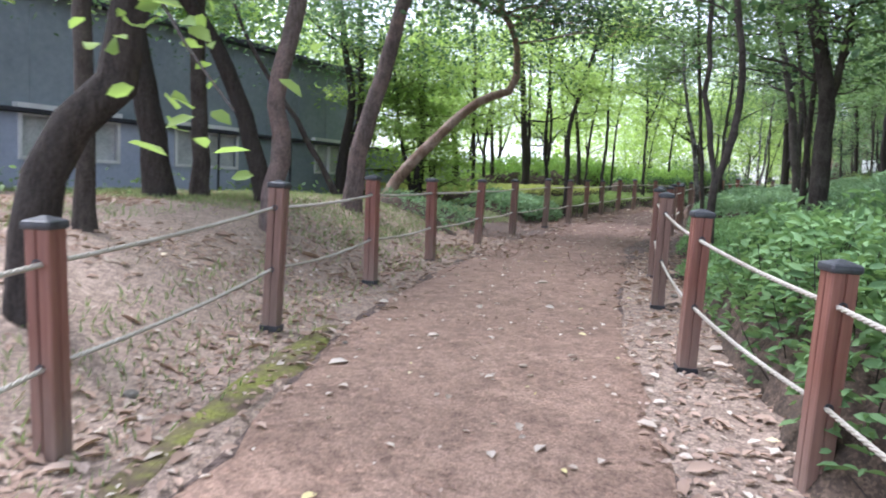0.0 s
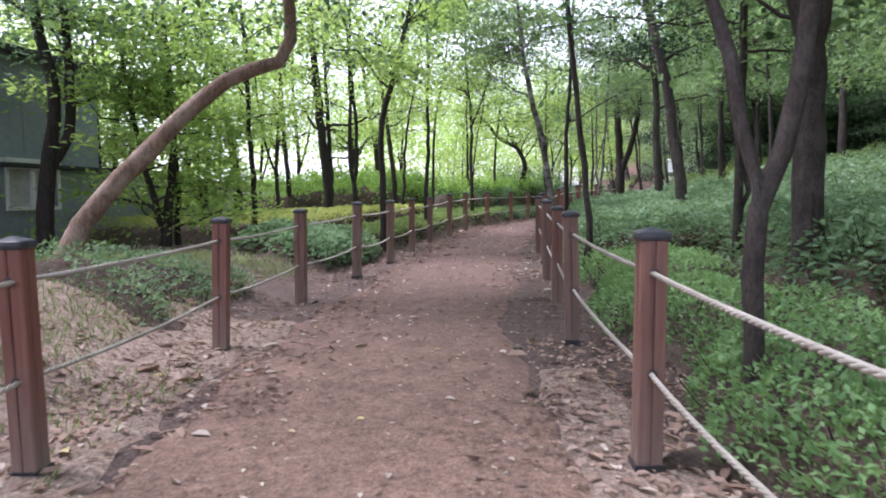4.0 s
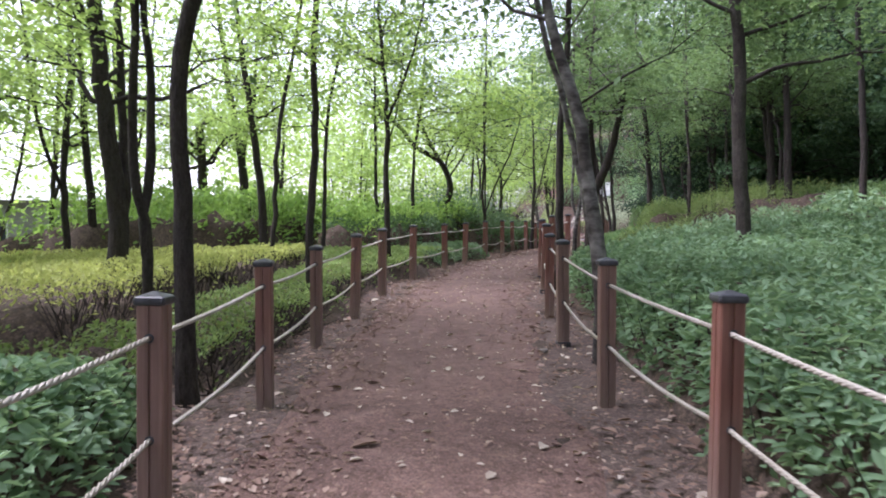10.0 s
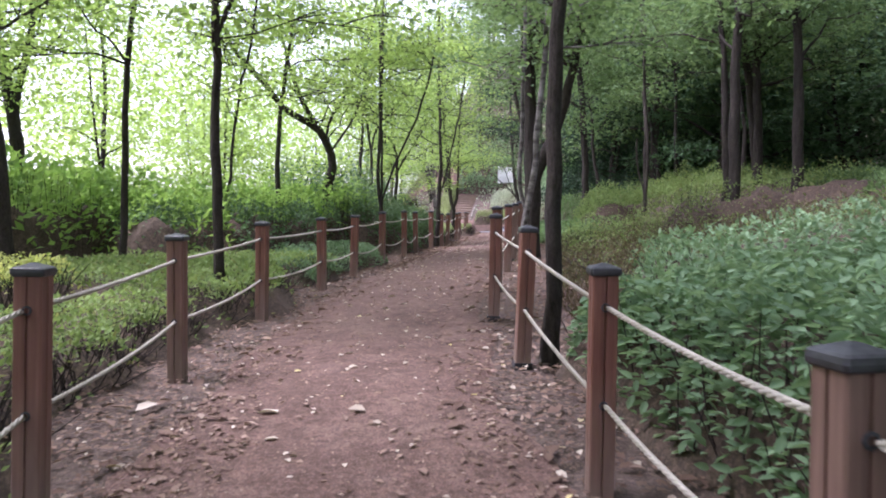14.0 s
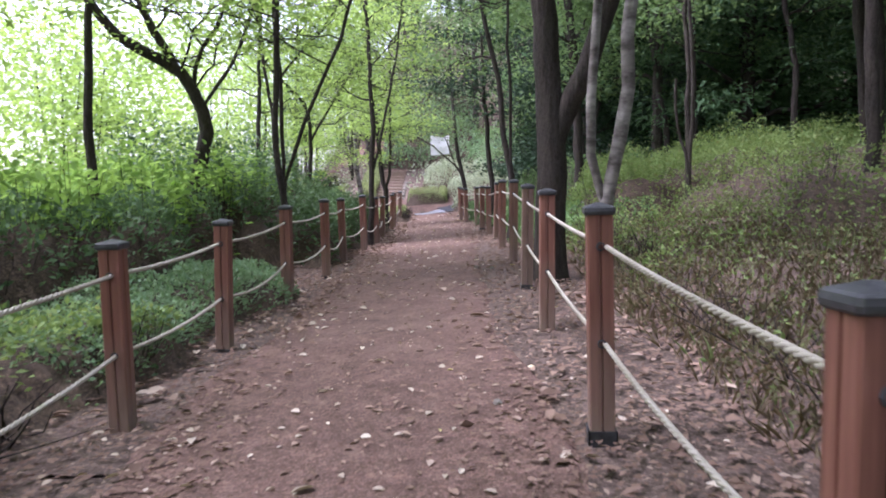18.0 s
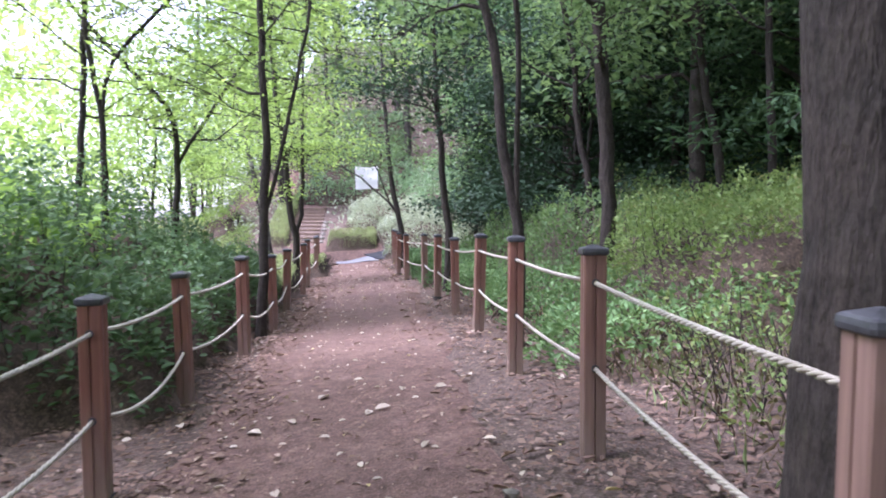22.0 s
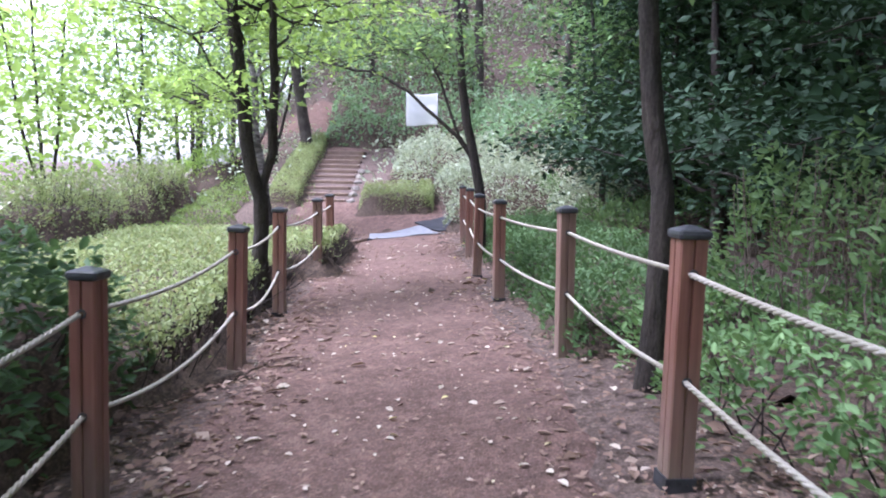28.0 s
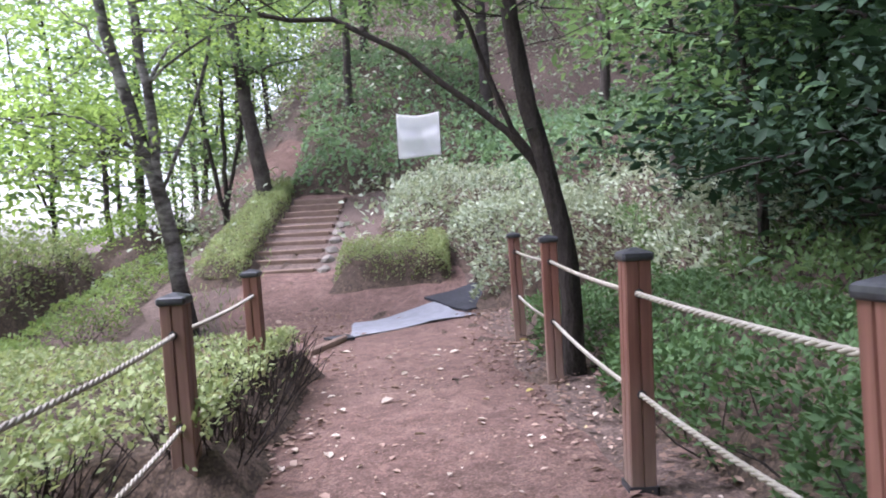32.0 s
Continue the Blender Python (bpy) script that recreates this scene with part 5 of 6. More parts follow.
tree("thick_tree", foot(7.83, 11.12), "thick grey-brown trunk standing in shrubs on the bank", "bark_grey", "leaf_mid",
     [([(0, 0, -0.1), (0.01, -0.01, 0.72), (-0.02, 0.02, 1.65), (0, -0, 2.36), (-0.13, 0.09, 3.08), (-0.2, 0.15, 3.44), (-0.52, 0.42, 5.07), (-0.67, 0.56, 6.69)], 0.155, 0.066),
      ([(0, -0, 2.24), (0.13, -0.03, 2.82), (0.17, -0.02, 3.39), (0.25, -0, 4.49), (0.29, 0.01, 5.59)], 0.066, 0.027)], seed=82, **{**BROAD, "leaves": 6500})
tree("slim_tree", foot(7.02, 14.28), "slim pale grey trunk close behind the fence", "bark_grey", "leaf_mid",
     [([(0, 0, -0.1), (0.05, -0.05, 0.83), (0.02, -0.02, 1.22), (-0.02, 0.02, 1.73), (-0.06, 0.06, 2.24), (-0.24, 0.24, 4.51), (-0.33, 0.33, 6.77)], 0.05, 0.02)], seed=83, **{**BROAD, "leaves": 4000})
tree("straight_tree", foot(10.27, 17.27), "straight brown trunk on the shrub-covered bank", "bark_grey", "leaf_dark",
     [([(0, 0, -0.1), (-0.04, 0.03, 1.09), (-0.14, 0.12, 2.05), (-0.29, 0.24, 3.16), (-0.37, 0.31, 3.6), (-0.65, 0.56, 5.16), (-0.79, 0.68, 6.71)], 0.119, 0.048)], seed=84, **BROAD)
tree("straight_tree", foot(12.13, 21.40), "straight grey-brown trunk on the shrub-covered bank", "bark_grey", "leaf_mid",
     [([(0, 0, -0.1), (-0.01, 0.01, 0.95), (-0.05, 0.05, 2), (-0.08, 0.07, 3.11), (-0.13, 0.12, 3.84), (-0.23, 0.22, 5.31), (-0.28, 0.27, 6.79)], 0.104, 0.041)], seed=85, **BROAD)
tree("slim_tree", foot(10.68, 23.65), "dark grey trunk standing close behind the fence", "bark_dark", "leaf_mid",
     [([(0, 0, -0.1), (0, -0, 0.91), (-0.02, 0.01, 1.75), (-0.02, 0.01, 2.3), (-0, 0, 2.66), (0.11, -0.06, 4.73), (0.17, -0.09, 6.79)], 0.067, 0.032)], seed=86, **BROAD)
tree("birch_tree", foot(8.62, 19.39), "slanting grey trunk with dark bands and a blackish foot", "bark_banded", "leaf_mid",
     [([(0, 0, -0.1), (-0.03, 0.03, 0.75), (-0.05, 0.06, 1.22), (-0.12, 0.12, 1.85), (-0.19, 0.2, 2.32), (-0.22, 0.24, 2.48), (-0.44, 0.53, 3.78), (-0.54, 0.67, 5.07)], 0.076, 0.03),
      ([(-0.1, 0.1, 1.25), (-0.1, 0.18, 1.6), (-0.12, 0.27, 1.92), (-0.16, 0.38, 2.23), (-0.19, 0.46, 2.49), (-0.35, 0.87, 3.84), (-0.42, 1.08, 5.19)], 0.032, 0.02)], seed=87, **{**BROAD, "leaves": 4500})
tree("forked_tree", foot(15.60, 30.39), "massive blackish trunk forking above head height beside the fence", "bark_dark", "leaf_mid",
     [([(0, 0, -0.1), (-0, 0, 0.73), (0.02, -0.02, 1.47), (-0, 0, 1.92), (-0.02, 0.03, 2.36), (-0.03, 0.04, 2.58), (-0.1, 0.11, 4.13), (-0.14, 0.15, 5.67)], 0.177, 0.084),
      ([(0.07, -0.08, 1.65), (0.11, -0.21, 2), (0.18, -0.34, 2.31), (0.2, -0.41, 2.51), (0.3, -0.77, 3.54), (0.35, -0.95, 4.57)], 0.131, 0.052)], seed=88, **{**BROAD, "leaves": 7500, "limbs": 13, "crown_from": 3.2})
tree("twin_tree", foot(13.62, 27.95), "pale grey twin-stemmed tree with a dark foot by the fence", "bark_banded", "leaf_mid",
     [([(0, 0, -0.1), (-0.01, 0.01, 0.58), (0.01, -0.02, 0.99), (0.04, -0.05, 1.14), (0.07, -0.09, 1.49), (0.09, -0.12, 1.97), (0.19, -0.27, 4.38), (0.24, -0.35, 6.79)], 0.051, 0.023),
      ([(0.01, -0.01, 0.99), (-0.04, 0, 1.3), (-0.07, 0.01, 1.5), (-0.1, -0.03, 1.99), (-0.21, -0.18, 3.79), (-0.26, -0.25, 5.58)], 0.033, 0.02)], seed=89, **{**BROAD, "leaves": 4500})
tree("multi_stem_tree", foot(19.74, 31.55), "clump of pale slender stems on the weedy bank", "bark_grey", "leaf_mid",
     [([(0, 0, -0.1), (-0, 0, 0.67), (-0, 0.01, 1.33), (-0.02, 0.03, 2.26), (-0.03, 0.06, 2.89), (-0.06, 0.15, 4.84), (-0.08, 0.2, 6.8)], 0.05, 0.02),
      ([(0, -0, 0.76), (-0.06, -0.1, 1.63), (-0.17, -0.12, 2.5), (-0.36, -0.16, 4.04), (-0.46, -0.17, 5.57)], 0.038, 0.02),
      ([(-0.01, 0.02, 0.83), (-0.15, 0.11, 1.47), (-0.23, 0.08, 2.1)], 0.025, 0.019)], seed=90, **{**BROAD, "limbs": 5, "leaves": 4000})
tree("straight_tree", foot(19.30, 27.46), "straight dark trunk standing on the shady bank", "bark_dark", "leaf_mid",
     [([(0, 0, -0.1), (0, -0, 0.48), (-0.02, 0.03, 1.92), (-0.07, 0.12, 3.8), (-0.11, 0.19, 5.3), (-0.13, 0.23, 6.8)], 0.104, 0.042)], seed=91, **BROAD)
tree("straight_tree", foot(16.64, 23.29), "straight dark trunk standing on the shady bank", "bark_dark", "leaf_mid",
     [([(0, 0, -0.1), (0, -0, 0.6), (-0.01, 0.02, 1.68), (-0.06, 0.1, 3.01), (-0.13, 0.21, 4.9), (-0.17, 0.27, 6.79)], 0.071, 0.027)], seed=92, **BROAD)
tree("straight_tree", foot(20.55, 29.19), "straight dark trunk standing on the shady bank", "bark_dark", "leaf_mid",
     [([(0, 0, -0.1), (0, -0, 0.44), (-0.04, 0.05, 2.23), (-0.1, 0.13, 4.03), (-0.15, 0.19, 5.41), (-0.17, 0.22, 6.8)], 0.104, 0.039)], seed=93, **BROAD)
tree("forked_tree", foot(8.50, 13.10), "crossing grey stems rising from the bank's shrubs", "bark_grey", "leaf_mid",
     [([(0, 0, -0.1), (-0.01, 0.01, 1), (-0, 0, 1.55), (-0, 0.01, 2.05), (-0, 0, 2.51), (0, -0.05, 4.65), (0, -0.07, 6.8)], 0.063, 0.024),
      ([(0.05, -0.07, 1.08), (0.02, 0.03, 1.51), (0, 0.19, 2.3), (-0.02, 0.25, 2.54), (-0.12, 0.56, 3.76), (-0.17, 0.71, 4.99)], 0.04, 0.02)], seed=94, **{**BROAD, "leaves": 4500})
tree("slim_tree", foot(26.56, 58.15), "slim trunk before the bright clearing", "bark_grey", "leaf_bright",
     [([(0, 0, -0.1), (0, 0, 1.2), (-0.03, 0.01, 2.33), (0.01, -0, 3.63)], 0.072, 0.048)], seed=95, **{**BROAD, "leaves": 3500})
tree("slim_tree", foot(8.52, 30.68), "slim dark trunk rising from the shrubs beside the path", "bark_dark", "leaf_bright",
     [([(0, 0, -0.1), (0.06, -0.01, 0.75), (0.06, -0.01, 1.71), (0.09, -0.01, 3.05), (0.17, -0.03, 3.86), (0.28, -0.05, 4.41), (0.51, -0.09, 5.58), (0.63, -0.11, 6.75)], 0.059, 0.022)], seed=96, **BROAD)
tree("straight_tree", foot(26.23, 37.22), "straight dark trunk standing on the shady bank", "bark_dark", "leaf_mid",
     [([(0, 0, -0.1), (0.02, -0.04, 1.47), (-0.04, 0.08, 1.98), (-0.12, 0.23, 2.82), (-0.18, 0.34, 3.37), (-0.36, 0.67, 5.04), (-0.45, 0.84, 6.71)], 0.084, 0.028)], seed=97, **BROAD)
tree("straight_tree", foot(23.29, 33.87), "straight dark trunk standing on the shady bank", "bark_dark", "leaf_mid",
     [([(0, 0, -0.1), (0, -0.01, 0.97), (-0.01, 0.03, 2.13), (-0.03, 0.11, 4.46), (-0.04, 0.15, 6.8)], 0.065, 0.026)], seed=98, **BROAD)
tree("straight_tree", foot(23.50, 34.74), "straight dark trunk standing on the shady bank", "bark_dark", "leaf_mid",
     [([(0, 0, -0.1), (0.02, -0.03, 1.34), (-0.08, 0.13, 2.35), (-0.16, 0.26, 3.36), (-0.22, 0.35, 4.16), (-0.32, 0.5, 5.47), (-0.37, 0.57, 6.78)], 0.079, 0.03)], seed=99, **BROAD)
tree("straight_tree", foot(23.83, 32.10), "straight dark trunk standing on the shady bank", "bark_dark", "leaf_mid",
     [([(0, 0, -0.1), (0.02, -0.04, 1.34), (-0, 0.01, 2.34), (-0.09, 0.18, 3.35), (-0.24, 0.47, 5.04), (-0.32, 0.61, 6.74)], 0.071, 0.026)], seed=100, **BROAD)
tree("straight_tree", foot(18.16, 27.91), "straight dark trunk standing on the shady bank", "bark_dark", "leaf_mid",
     [([(0, 0, -0.1), (0, -0, 0.7), (-0.03, 0.03, 2.38), (-0.02, 0.02, 4.23), (-0.01, 0.01, 5.51), (-0.01, 0.01, 6.8)], 0.113, 0.038)], seed=101, **BROAD)
tree("straight_tree", foot(20.80, 29.44), "straight dark trunk standing on the shady bank", "bark_dark", "leaf_mid",
     [([(0, 0, -0.1), (0.02, -0.02, 0.54), (-0.07, 0.08, 1.93), (-0.24, 0.28, 3.96)], 0.102, 0.073)], seed=102, **BROAD)
tree("straight_tree", foot(20.75, 34.73), "straight dark trunk standing on the shady bank", "bark_dark", "leaf_mid",
     [([(0, 0, -0.1), (0, -0, 1.28), (-0.1, 0.09, 3.52), (-0.27, 0.23, 5.49)], 0.1, 0.075)], seed=103, **BROAD)
tree("straight_tree", foot(18.59, 28.42), "straight dark trunk standing on the shady bank", "bark_dark", "leaf_mid",
     [([(0, 0, -0.1), (0, -0, 0.93), (-0.07, 0.09, 2.79), (-0.16, 0.19, 4.52), (-0.22, 0.26, 5.66), (-0.25, 0.29, 6.79)], 0.082, 0.03)], seed=104, **BROAD)
tree("forked_tree", foot(7.36, 35.41), "dark forked trunk beyond the sunlit shrubs", "bark_dark", "leaf_bright",
     [([(0, 0, -0.1), (-0, 0, 1.46), (-0.1, 0.01, 2.88), (-0.36, 0.03, 4.39), (-0.56, 0.05, 5.88), (-0.71, 0.06, 6.97), (-0.78, 0.07, 8.06)], 0.157, 0.046),
      ([(-0.09, 0.01, 3.01), (0.14, -0.11, 4.19), (0.27, -0.29, 6), (0.35, -0.4, 7.09), (0.39, -0.45, 8.18)], 0.078, 0.026)], seed=105, **BROAD)
tree("slim_tree", foot(6.08, 33.49), "dark trunk beyond the sunlit shrubs", "bark_dark", "leaf_bright",
     [([(0, 0, -0.1), (0.03, -0, 1.38), (-0.02, 0, 2.55), (-0.08, 0, 3.66)], 0.147, 0.102)], seed=106, **BROAD)
tree("slim_tree", foot(7.11, 30.03), "leaning dark trunk behind the clipped hedge", "bark_dark", "leaf_bright",
     [([(0, 0, -0.1), (-0.02, 0, 1.41), (-0.18, 0.01, 2.83), (-0.33, 0.02, 3.97), (-0.51, 0.03, 5.37), (-0.61, 0.04, 6.78)], 0.101, 0.036)], seed=107, **BROAD)
tree("slim_tree", foot(6.93, 27.41), "thin dark trunk behind the clipped hedge", "bark_dark", "leaf_bright",
     [([(0, 0, -0.1), (-0, 0, 0.38), (0.03, -0, 1.65), (0.1, -0.01, 2.79), (0.25, -0.03, 3.64), (0.52, -0.07, 5.2), (0.66, -0.08, 6.75)], 0.054, 0.02)], seed=108, **{**BROAD, "leaves": 3500})
tree("slim_tree", foot(2.01, 27.87), "slim dark trunk in the open wood", "bark_dark", "leaf_bright",
     [([(0, 0, -0.1), (0.04, 0, 0.86), (-0.09, -0, 2.48), (-0.62, -0.02, 5.14), (-0.88, -0.03, 6.9)], 0.135, 0.081)], seed=109, **BROAD)
tree("slim_tree", foot(2.61, 21.88), "thin dark trunk in the open wood", "bark_dark", "leaf_bright",
     [([(0, 0, -0.1), (0.04, 0, 0.69), (-0.03, -0, 2.45), (-0.1, -0, 4.48), (-0.24, -0, 5.95), (-0.34, 0, 7.05), (-0.4, 0, 8.14)], 0.068, 0.024)], seed=110, **{**BROAD, "leaves": 3500})
tree("slim_tree", foot(16.57, 40.51), "slim dark trunk behind the leafy shrubs", "bark_dark", "leaf_bright",
     [([(0, 0, -0.1), (-0, 0, 1.56), (0.06, -0.02, 2.94), (0.13, -0.04, 4.63), (0.18, -0.05, 5.73), (0.2, -0.06, 6.83)], 0.061, 0.024)], seed=111, **BROAD)
tree("dead_tree", foot(-0.2, 15.0), "thin dead trunk propped against other trees", "bark_grey", "leaf_mid", [([(0, 0, 0), (-0.8, 0, 1.4), (-2.0, 0, 3.2), (-2.6, 0, 4.6)], 0.07, 0.03)], seed=159, crown_from=9, reach=1, limbs=0, leaves=0, leaf_size=0.1)
tree("young_tree", foot(29.3, 45.4), "young tree with large fresh green leaves before dark evergreens", "bark_dark", "leaf_lush", [([(0, 0, 0), (0.1, 0, 1.2), (-0.2, 0, 2.4), (-0.4, 0, 4.6)], 0.05, 0.02), ([(0.05, 0, 0.8), (0.5, -0.1, 1.8), (0.9, -0.1, 3.2)], 0.035, 0.015)], seed=99, crown_from=1.3, reach=1.5, limbs=14, leaves=5200, leaf_size=0.13, spread=0.25)


# ---- woods on both sides ----
SEEDS = {
    "thin": ("slim_tree", "slim dark-stemmed broadleaf tree in the open wood", "bark_dark", "leaf_bright", dict(crown_from=2.8, reach=1.9, limbs=10, leaves=2600, leaf_size=0.135, spread=0.42, bare=1.0),
             [([(0, 0, 0), (0.1, 0, 2), (-0.1, 0.1, 5), (0.1, 0, 9)], 0.085, 0.035), ([(0.05, 0, 1.4), (0.5, 0.2, 3.2), (0.9, 0.3, 7)], 0.05, 0.02)]),
    "multi": ("multi_stem_tree", "many-stemmed slender tree in the open wood", "bark_dark", "leaf_bright", dict(crown_from=2.4, reach=1.6, limbs=6, leaves=2600, leaf_size=0.135, spread=0.4, bare=1.0),
              [([(0, 0, 0), (-0.3, 0, 2), (-0.7, 0.1, 6)], 0.06, 0.03), ([(0, 0, 0), (0.1, 0.1, 2.5), (0.2, 0.2, 7)], 0.06, 0.03), ([(0, 0, 0.3), (0.5, -0.1, 2.4), (1.0, -0.2, 6)], 0.05, 0.03)]),
    "tall": ("tall_tree", "tall grey-stemmed tree in the shady wood", "bark_grey", "leaf_mid", dict(crown_from=2.8, reach=2.3, limbs=13, leaves=3000, leaf_size=0.185, spread=0.45, bare=1.0),
             [([(0, 0, 0), (0.05, 0.1, 3), (0.1, 0, 10)], 0.14, 0.05)]),
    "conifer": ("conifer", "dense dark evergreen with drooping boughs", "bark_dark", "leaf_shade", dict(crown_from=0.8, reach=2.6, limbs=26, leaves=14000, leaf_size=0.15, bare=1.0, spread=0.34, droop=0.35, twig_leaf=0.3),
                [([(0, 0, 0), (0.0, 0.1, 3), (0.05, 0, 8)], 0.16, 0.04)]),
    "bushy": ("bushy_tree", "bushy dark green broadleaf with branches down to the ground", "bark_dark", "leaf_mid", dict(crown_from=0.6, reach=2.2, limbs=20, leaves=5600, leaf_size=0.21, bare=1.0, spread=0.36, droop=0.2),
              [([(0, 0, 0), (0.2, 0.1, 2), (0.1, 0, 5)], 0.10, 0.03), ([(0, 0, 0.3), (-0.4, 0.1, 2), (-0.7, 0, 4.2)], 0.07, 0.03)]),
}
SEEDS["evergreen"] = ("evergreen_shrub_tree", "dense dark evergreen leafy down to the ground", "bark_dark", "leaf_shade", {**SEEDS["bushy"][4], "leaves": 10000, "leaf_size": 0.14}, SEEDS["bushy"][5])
# the evergreen again, in the leaf colour that holds more shade
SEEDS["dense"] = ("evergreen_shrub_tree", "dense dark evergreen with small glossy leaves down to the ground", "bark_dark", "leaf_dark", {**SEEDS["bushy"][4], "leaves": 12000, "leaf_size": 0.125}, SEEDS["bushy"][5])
SEEDS["leafy"] = ("young_tree", "young bright green tree leafy down to the grass", "bark_dark", "leaf_bright", {**SEEDS["bushy"][4], "leaves": 8500, "leaf_size": 0.15}, SEEDS["bushy"][5])
PROTO = {}


def plant(kind, x, y, size, turn, wide=1.0):
    at = Vector(foot(x, y))
    name, label, bark, leaf, habit, stems = SEEDS[kind]
    m = Matrix.Translation(at) @ Matrix.Rotation(turn, 4, "Z") @ Matrix.Rotation(radians(4.0 * math.sin(turn * 7)), 4, "X") @ Matrix.Diagonal((size * wide, size * wide, size, 1))
    if kind not in PROTO:
        PROTO[kind] = tree(name, at, label, bark, leaf, stems, group="trees of the wood", seed=200 + len(PROTO), **habit)
        return
    copy_thing(PROTO[kind], m)


rng = random.Random(77)


def in_shed(x, y):
    along, across = 0.421 * (x + 12.28) + 0.907 * (y + 0.66), -0.907 * (x + 12.28) + 0.421 * (y + 0.66)
    return -2 < along < 31.5 and -1.0 < across < 8


def wood(kinds, count, s0, s1, d0, d1, apart, low, high):
    """Trees scattered over a stretch of the plan, no two closer than apart."""
    taken = []
    for _ in range(count * 12):
        if len(taken) >= count:
            break
        x, y = (float(v) for v in from_sd(rng.uniform(s0, s1), rng.uniform(d0, d1)))
        if in_shed(x, y) or (x - 31.5) ** 2 + (y - 53.5) ** 2 < 22 or -4.0 < x < 9.5 and 38.0 < y < 57.0 or any((x - a) ** 2 + (y - b) ** 2 < apart ** 2 for a, b in taken):
            continue
        taken.append((x, y))
        plant(rng.choice(kinds), x, y, rng.uniform(low, high), rng.uniform(0, 6.28))


wood(["thin", "multi", "thin"], 9, 20, 41, -17, -8.5, 2.6, 0.85, 1.2)
wood(["thin", "multi"], 8, 22, 44, -32, -18, 4.0, 1.0, 1.3)
wood(["tall", "thin", "multi"], 20, 63, 90, -11, -3.8, 3.2, 0.9, 1.2)
wood(["tall", "tall", "thin"], 26, -4, 36, 8.5, 24, 2.8, 0.9, 1.25)
wood(["conifer", "evergreen", "tall"], 18, 24, 42, 10.5, 22, 2.8, 0.9, 1.2)
wood(["conifer", "evergreen", "evergreen"], 15, 40, 60, 6.6, 14, 2.2, 0.85, 1.25)
wood(["tall", "bushy", "tall", "tall"], 38, 62, 84, -1.5, 20, 3.4, 0.9, 1.3)
wood(["thin", "multi"], 2, 50, 60, -16, -12, 2.8, 0.8, 1.1)
wood(["tall", "thin"], 5, 10, 20, -26, -13, 3.0, 0.9, 1.2)
# extra trees, added so that their crowns shade the evergreens below
wood(["tall"], 9, 42, 60, 4.2, 10, 2.0, 0.8, 1.0)
wood(["tall", "thin"], 8, -16, -4, -16, 16, 5.0, 0.9, 1.2)
for x, y, size in ((0.9, 20.9, 0.62), (1.2, 26.6, 0.8), (-2.0, 31.0, 1.0)):
    plant("leafy", x, y, size, x)
for k in range(7):
    along, across = 7.0 + 4.0 * k, 7.6 + 1.2 * math.sin(k * 2.3)
    plant("leafy", -12.28 + 0.421 * along - 0.907 * across, -0.66 + 0.907 * along + 0.421 * across, 1.8 + 0.15 * math.sin(k * 1.7), k * 1.3)
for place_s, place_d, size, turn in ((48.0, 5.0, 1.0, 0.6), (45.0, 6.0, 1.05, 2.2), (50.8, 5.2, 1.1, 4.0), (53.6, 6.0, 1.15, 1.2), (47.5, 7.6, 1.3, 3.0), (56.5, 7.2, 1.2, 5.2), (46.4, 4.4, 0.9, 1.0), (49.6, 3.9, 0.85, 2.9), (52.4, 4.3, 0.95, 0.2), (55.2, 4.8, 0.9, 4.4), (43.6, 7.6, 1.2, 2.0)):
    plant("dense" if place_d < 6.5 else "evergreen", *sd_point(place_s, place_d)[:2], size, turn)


def far_woods(name, label, s0, s1, d0, d1, z0, z1, n, size, leaf, seed):
    """Foliage of the wood beyond, in clumps."""
    r = np.random.default_rng(seed)
    c = n // 60
    s, d, z = r.uniform(s0, s1, c), r.uniform(d0, d1, c), r.uniform(z0, z1, c)
    x, y = from_sd(s, d)
    mid = np.stack([x, y, ground(x, y) + z], 1)
    off = r.normal(size=(n, 3)) * (1.3, 1.3, 0.7)
    at = mid[r.integers(0, c, n)] + off
    if z0 > 2:
        at = at[at[:, 2] - ground(at[:, 0], at[:, 1]) > 2.7]
    v, f = leaf_arrays(r, at, unit(r.normal(size=at.shape) * (1, 1, 0.25)), size, 0.55, 0.5)
    tagged(part(name, leaf_mesh(name, (v, f)), M[leaf]), label, "woods", kind="stuff")


far_woods("far_woods", "dark depths of the wood on the slope", -10, 90, 22, 38, 0.2, 14, 70000, 0.36, "leaf_mid", 301)
far_woods("far_woods", "green depths of the wood on the slope", 16, 80, 13, 24, 1.5, 9, 20000, 0.32, "leaf_mid", 302)
far_woods("far_woods", "wood climbing the hill ahead", 80, 108, -12, 30, 0.2, 15, 40000, 0.34, "leaf_mid", 303)
# haze over the hillside is put into the pale leaf colour
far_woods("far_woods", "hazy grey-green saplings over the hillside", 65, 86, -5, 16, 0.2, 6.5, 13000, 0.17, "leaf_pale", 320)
far_woods("far_woods", "hazy green wood beside the climbing path", 62, 80, -10, -5, 0.5, 8, 5000, 0.24, "leaf_mid", 305)
# leaf clumps on no tree, added overhead to keep light off the bank
far_woods("tree_canopy", "dense dark leaf clumps added overhead to shade the bank", 38, 62, 4.2, 15, 4.5, 9.5, 28000, 0.2, "leaf_dark", 306)
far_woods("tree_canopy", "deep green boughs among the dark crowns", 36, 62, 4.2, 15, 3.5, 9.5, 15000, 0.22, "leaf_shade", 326)
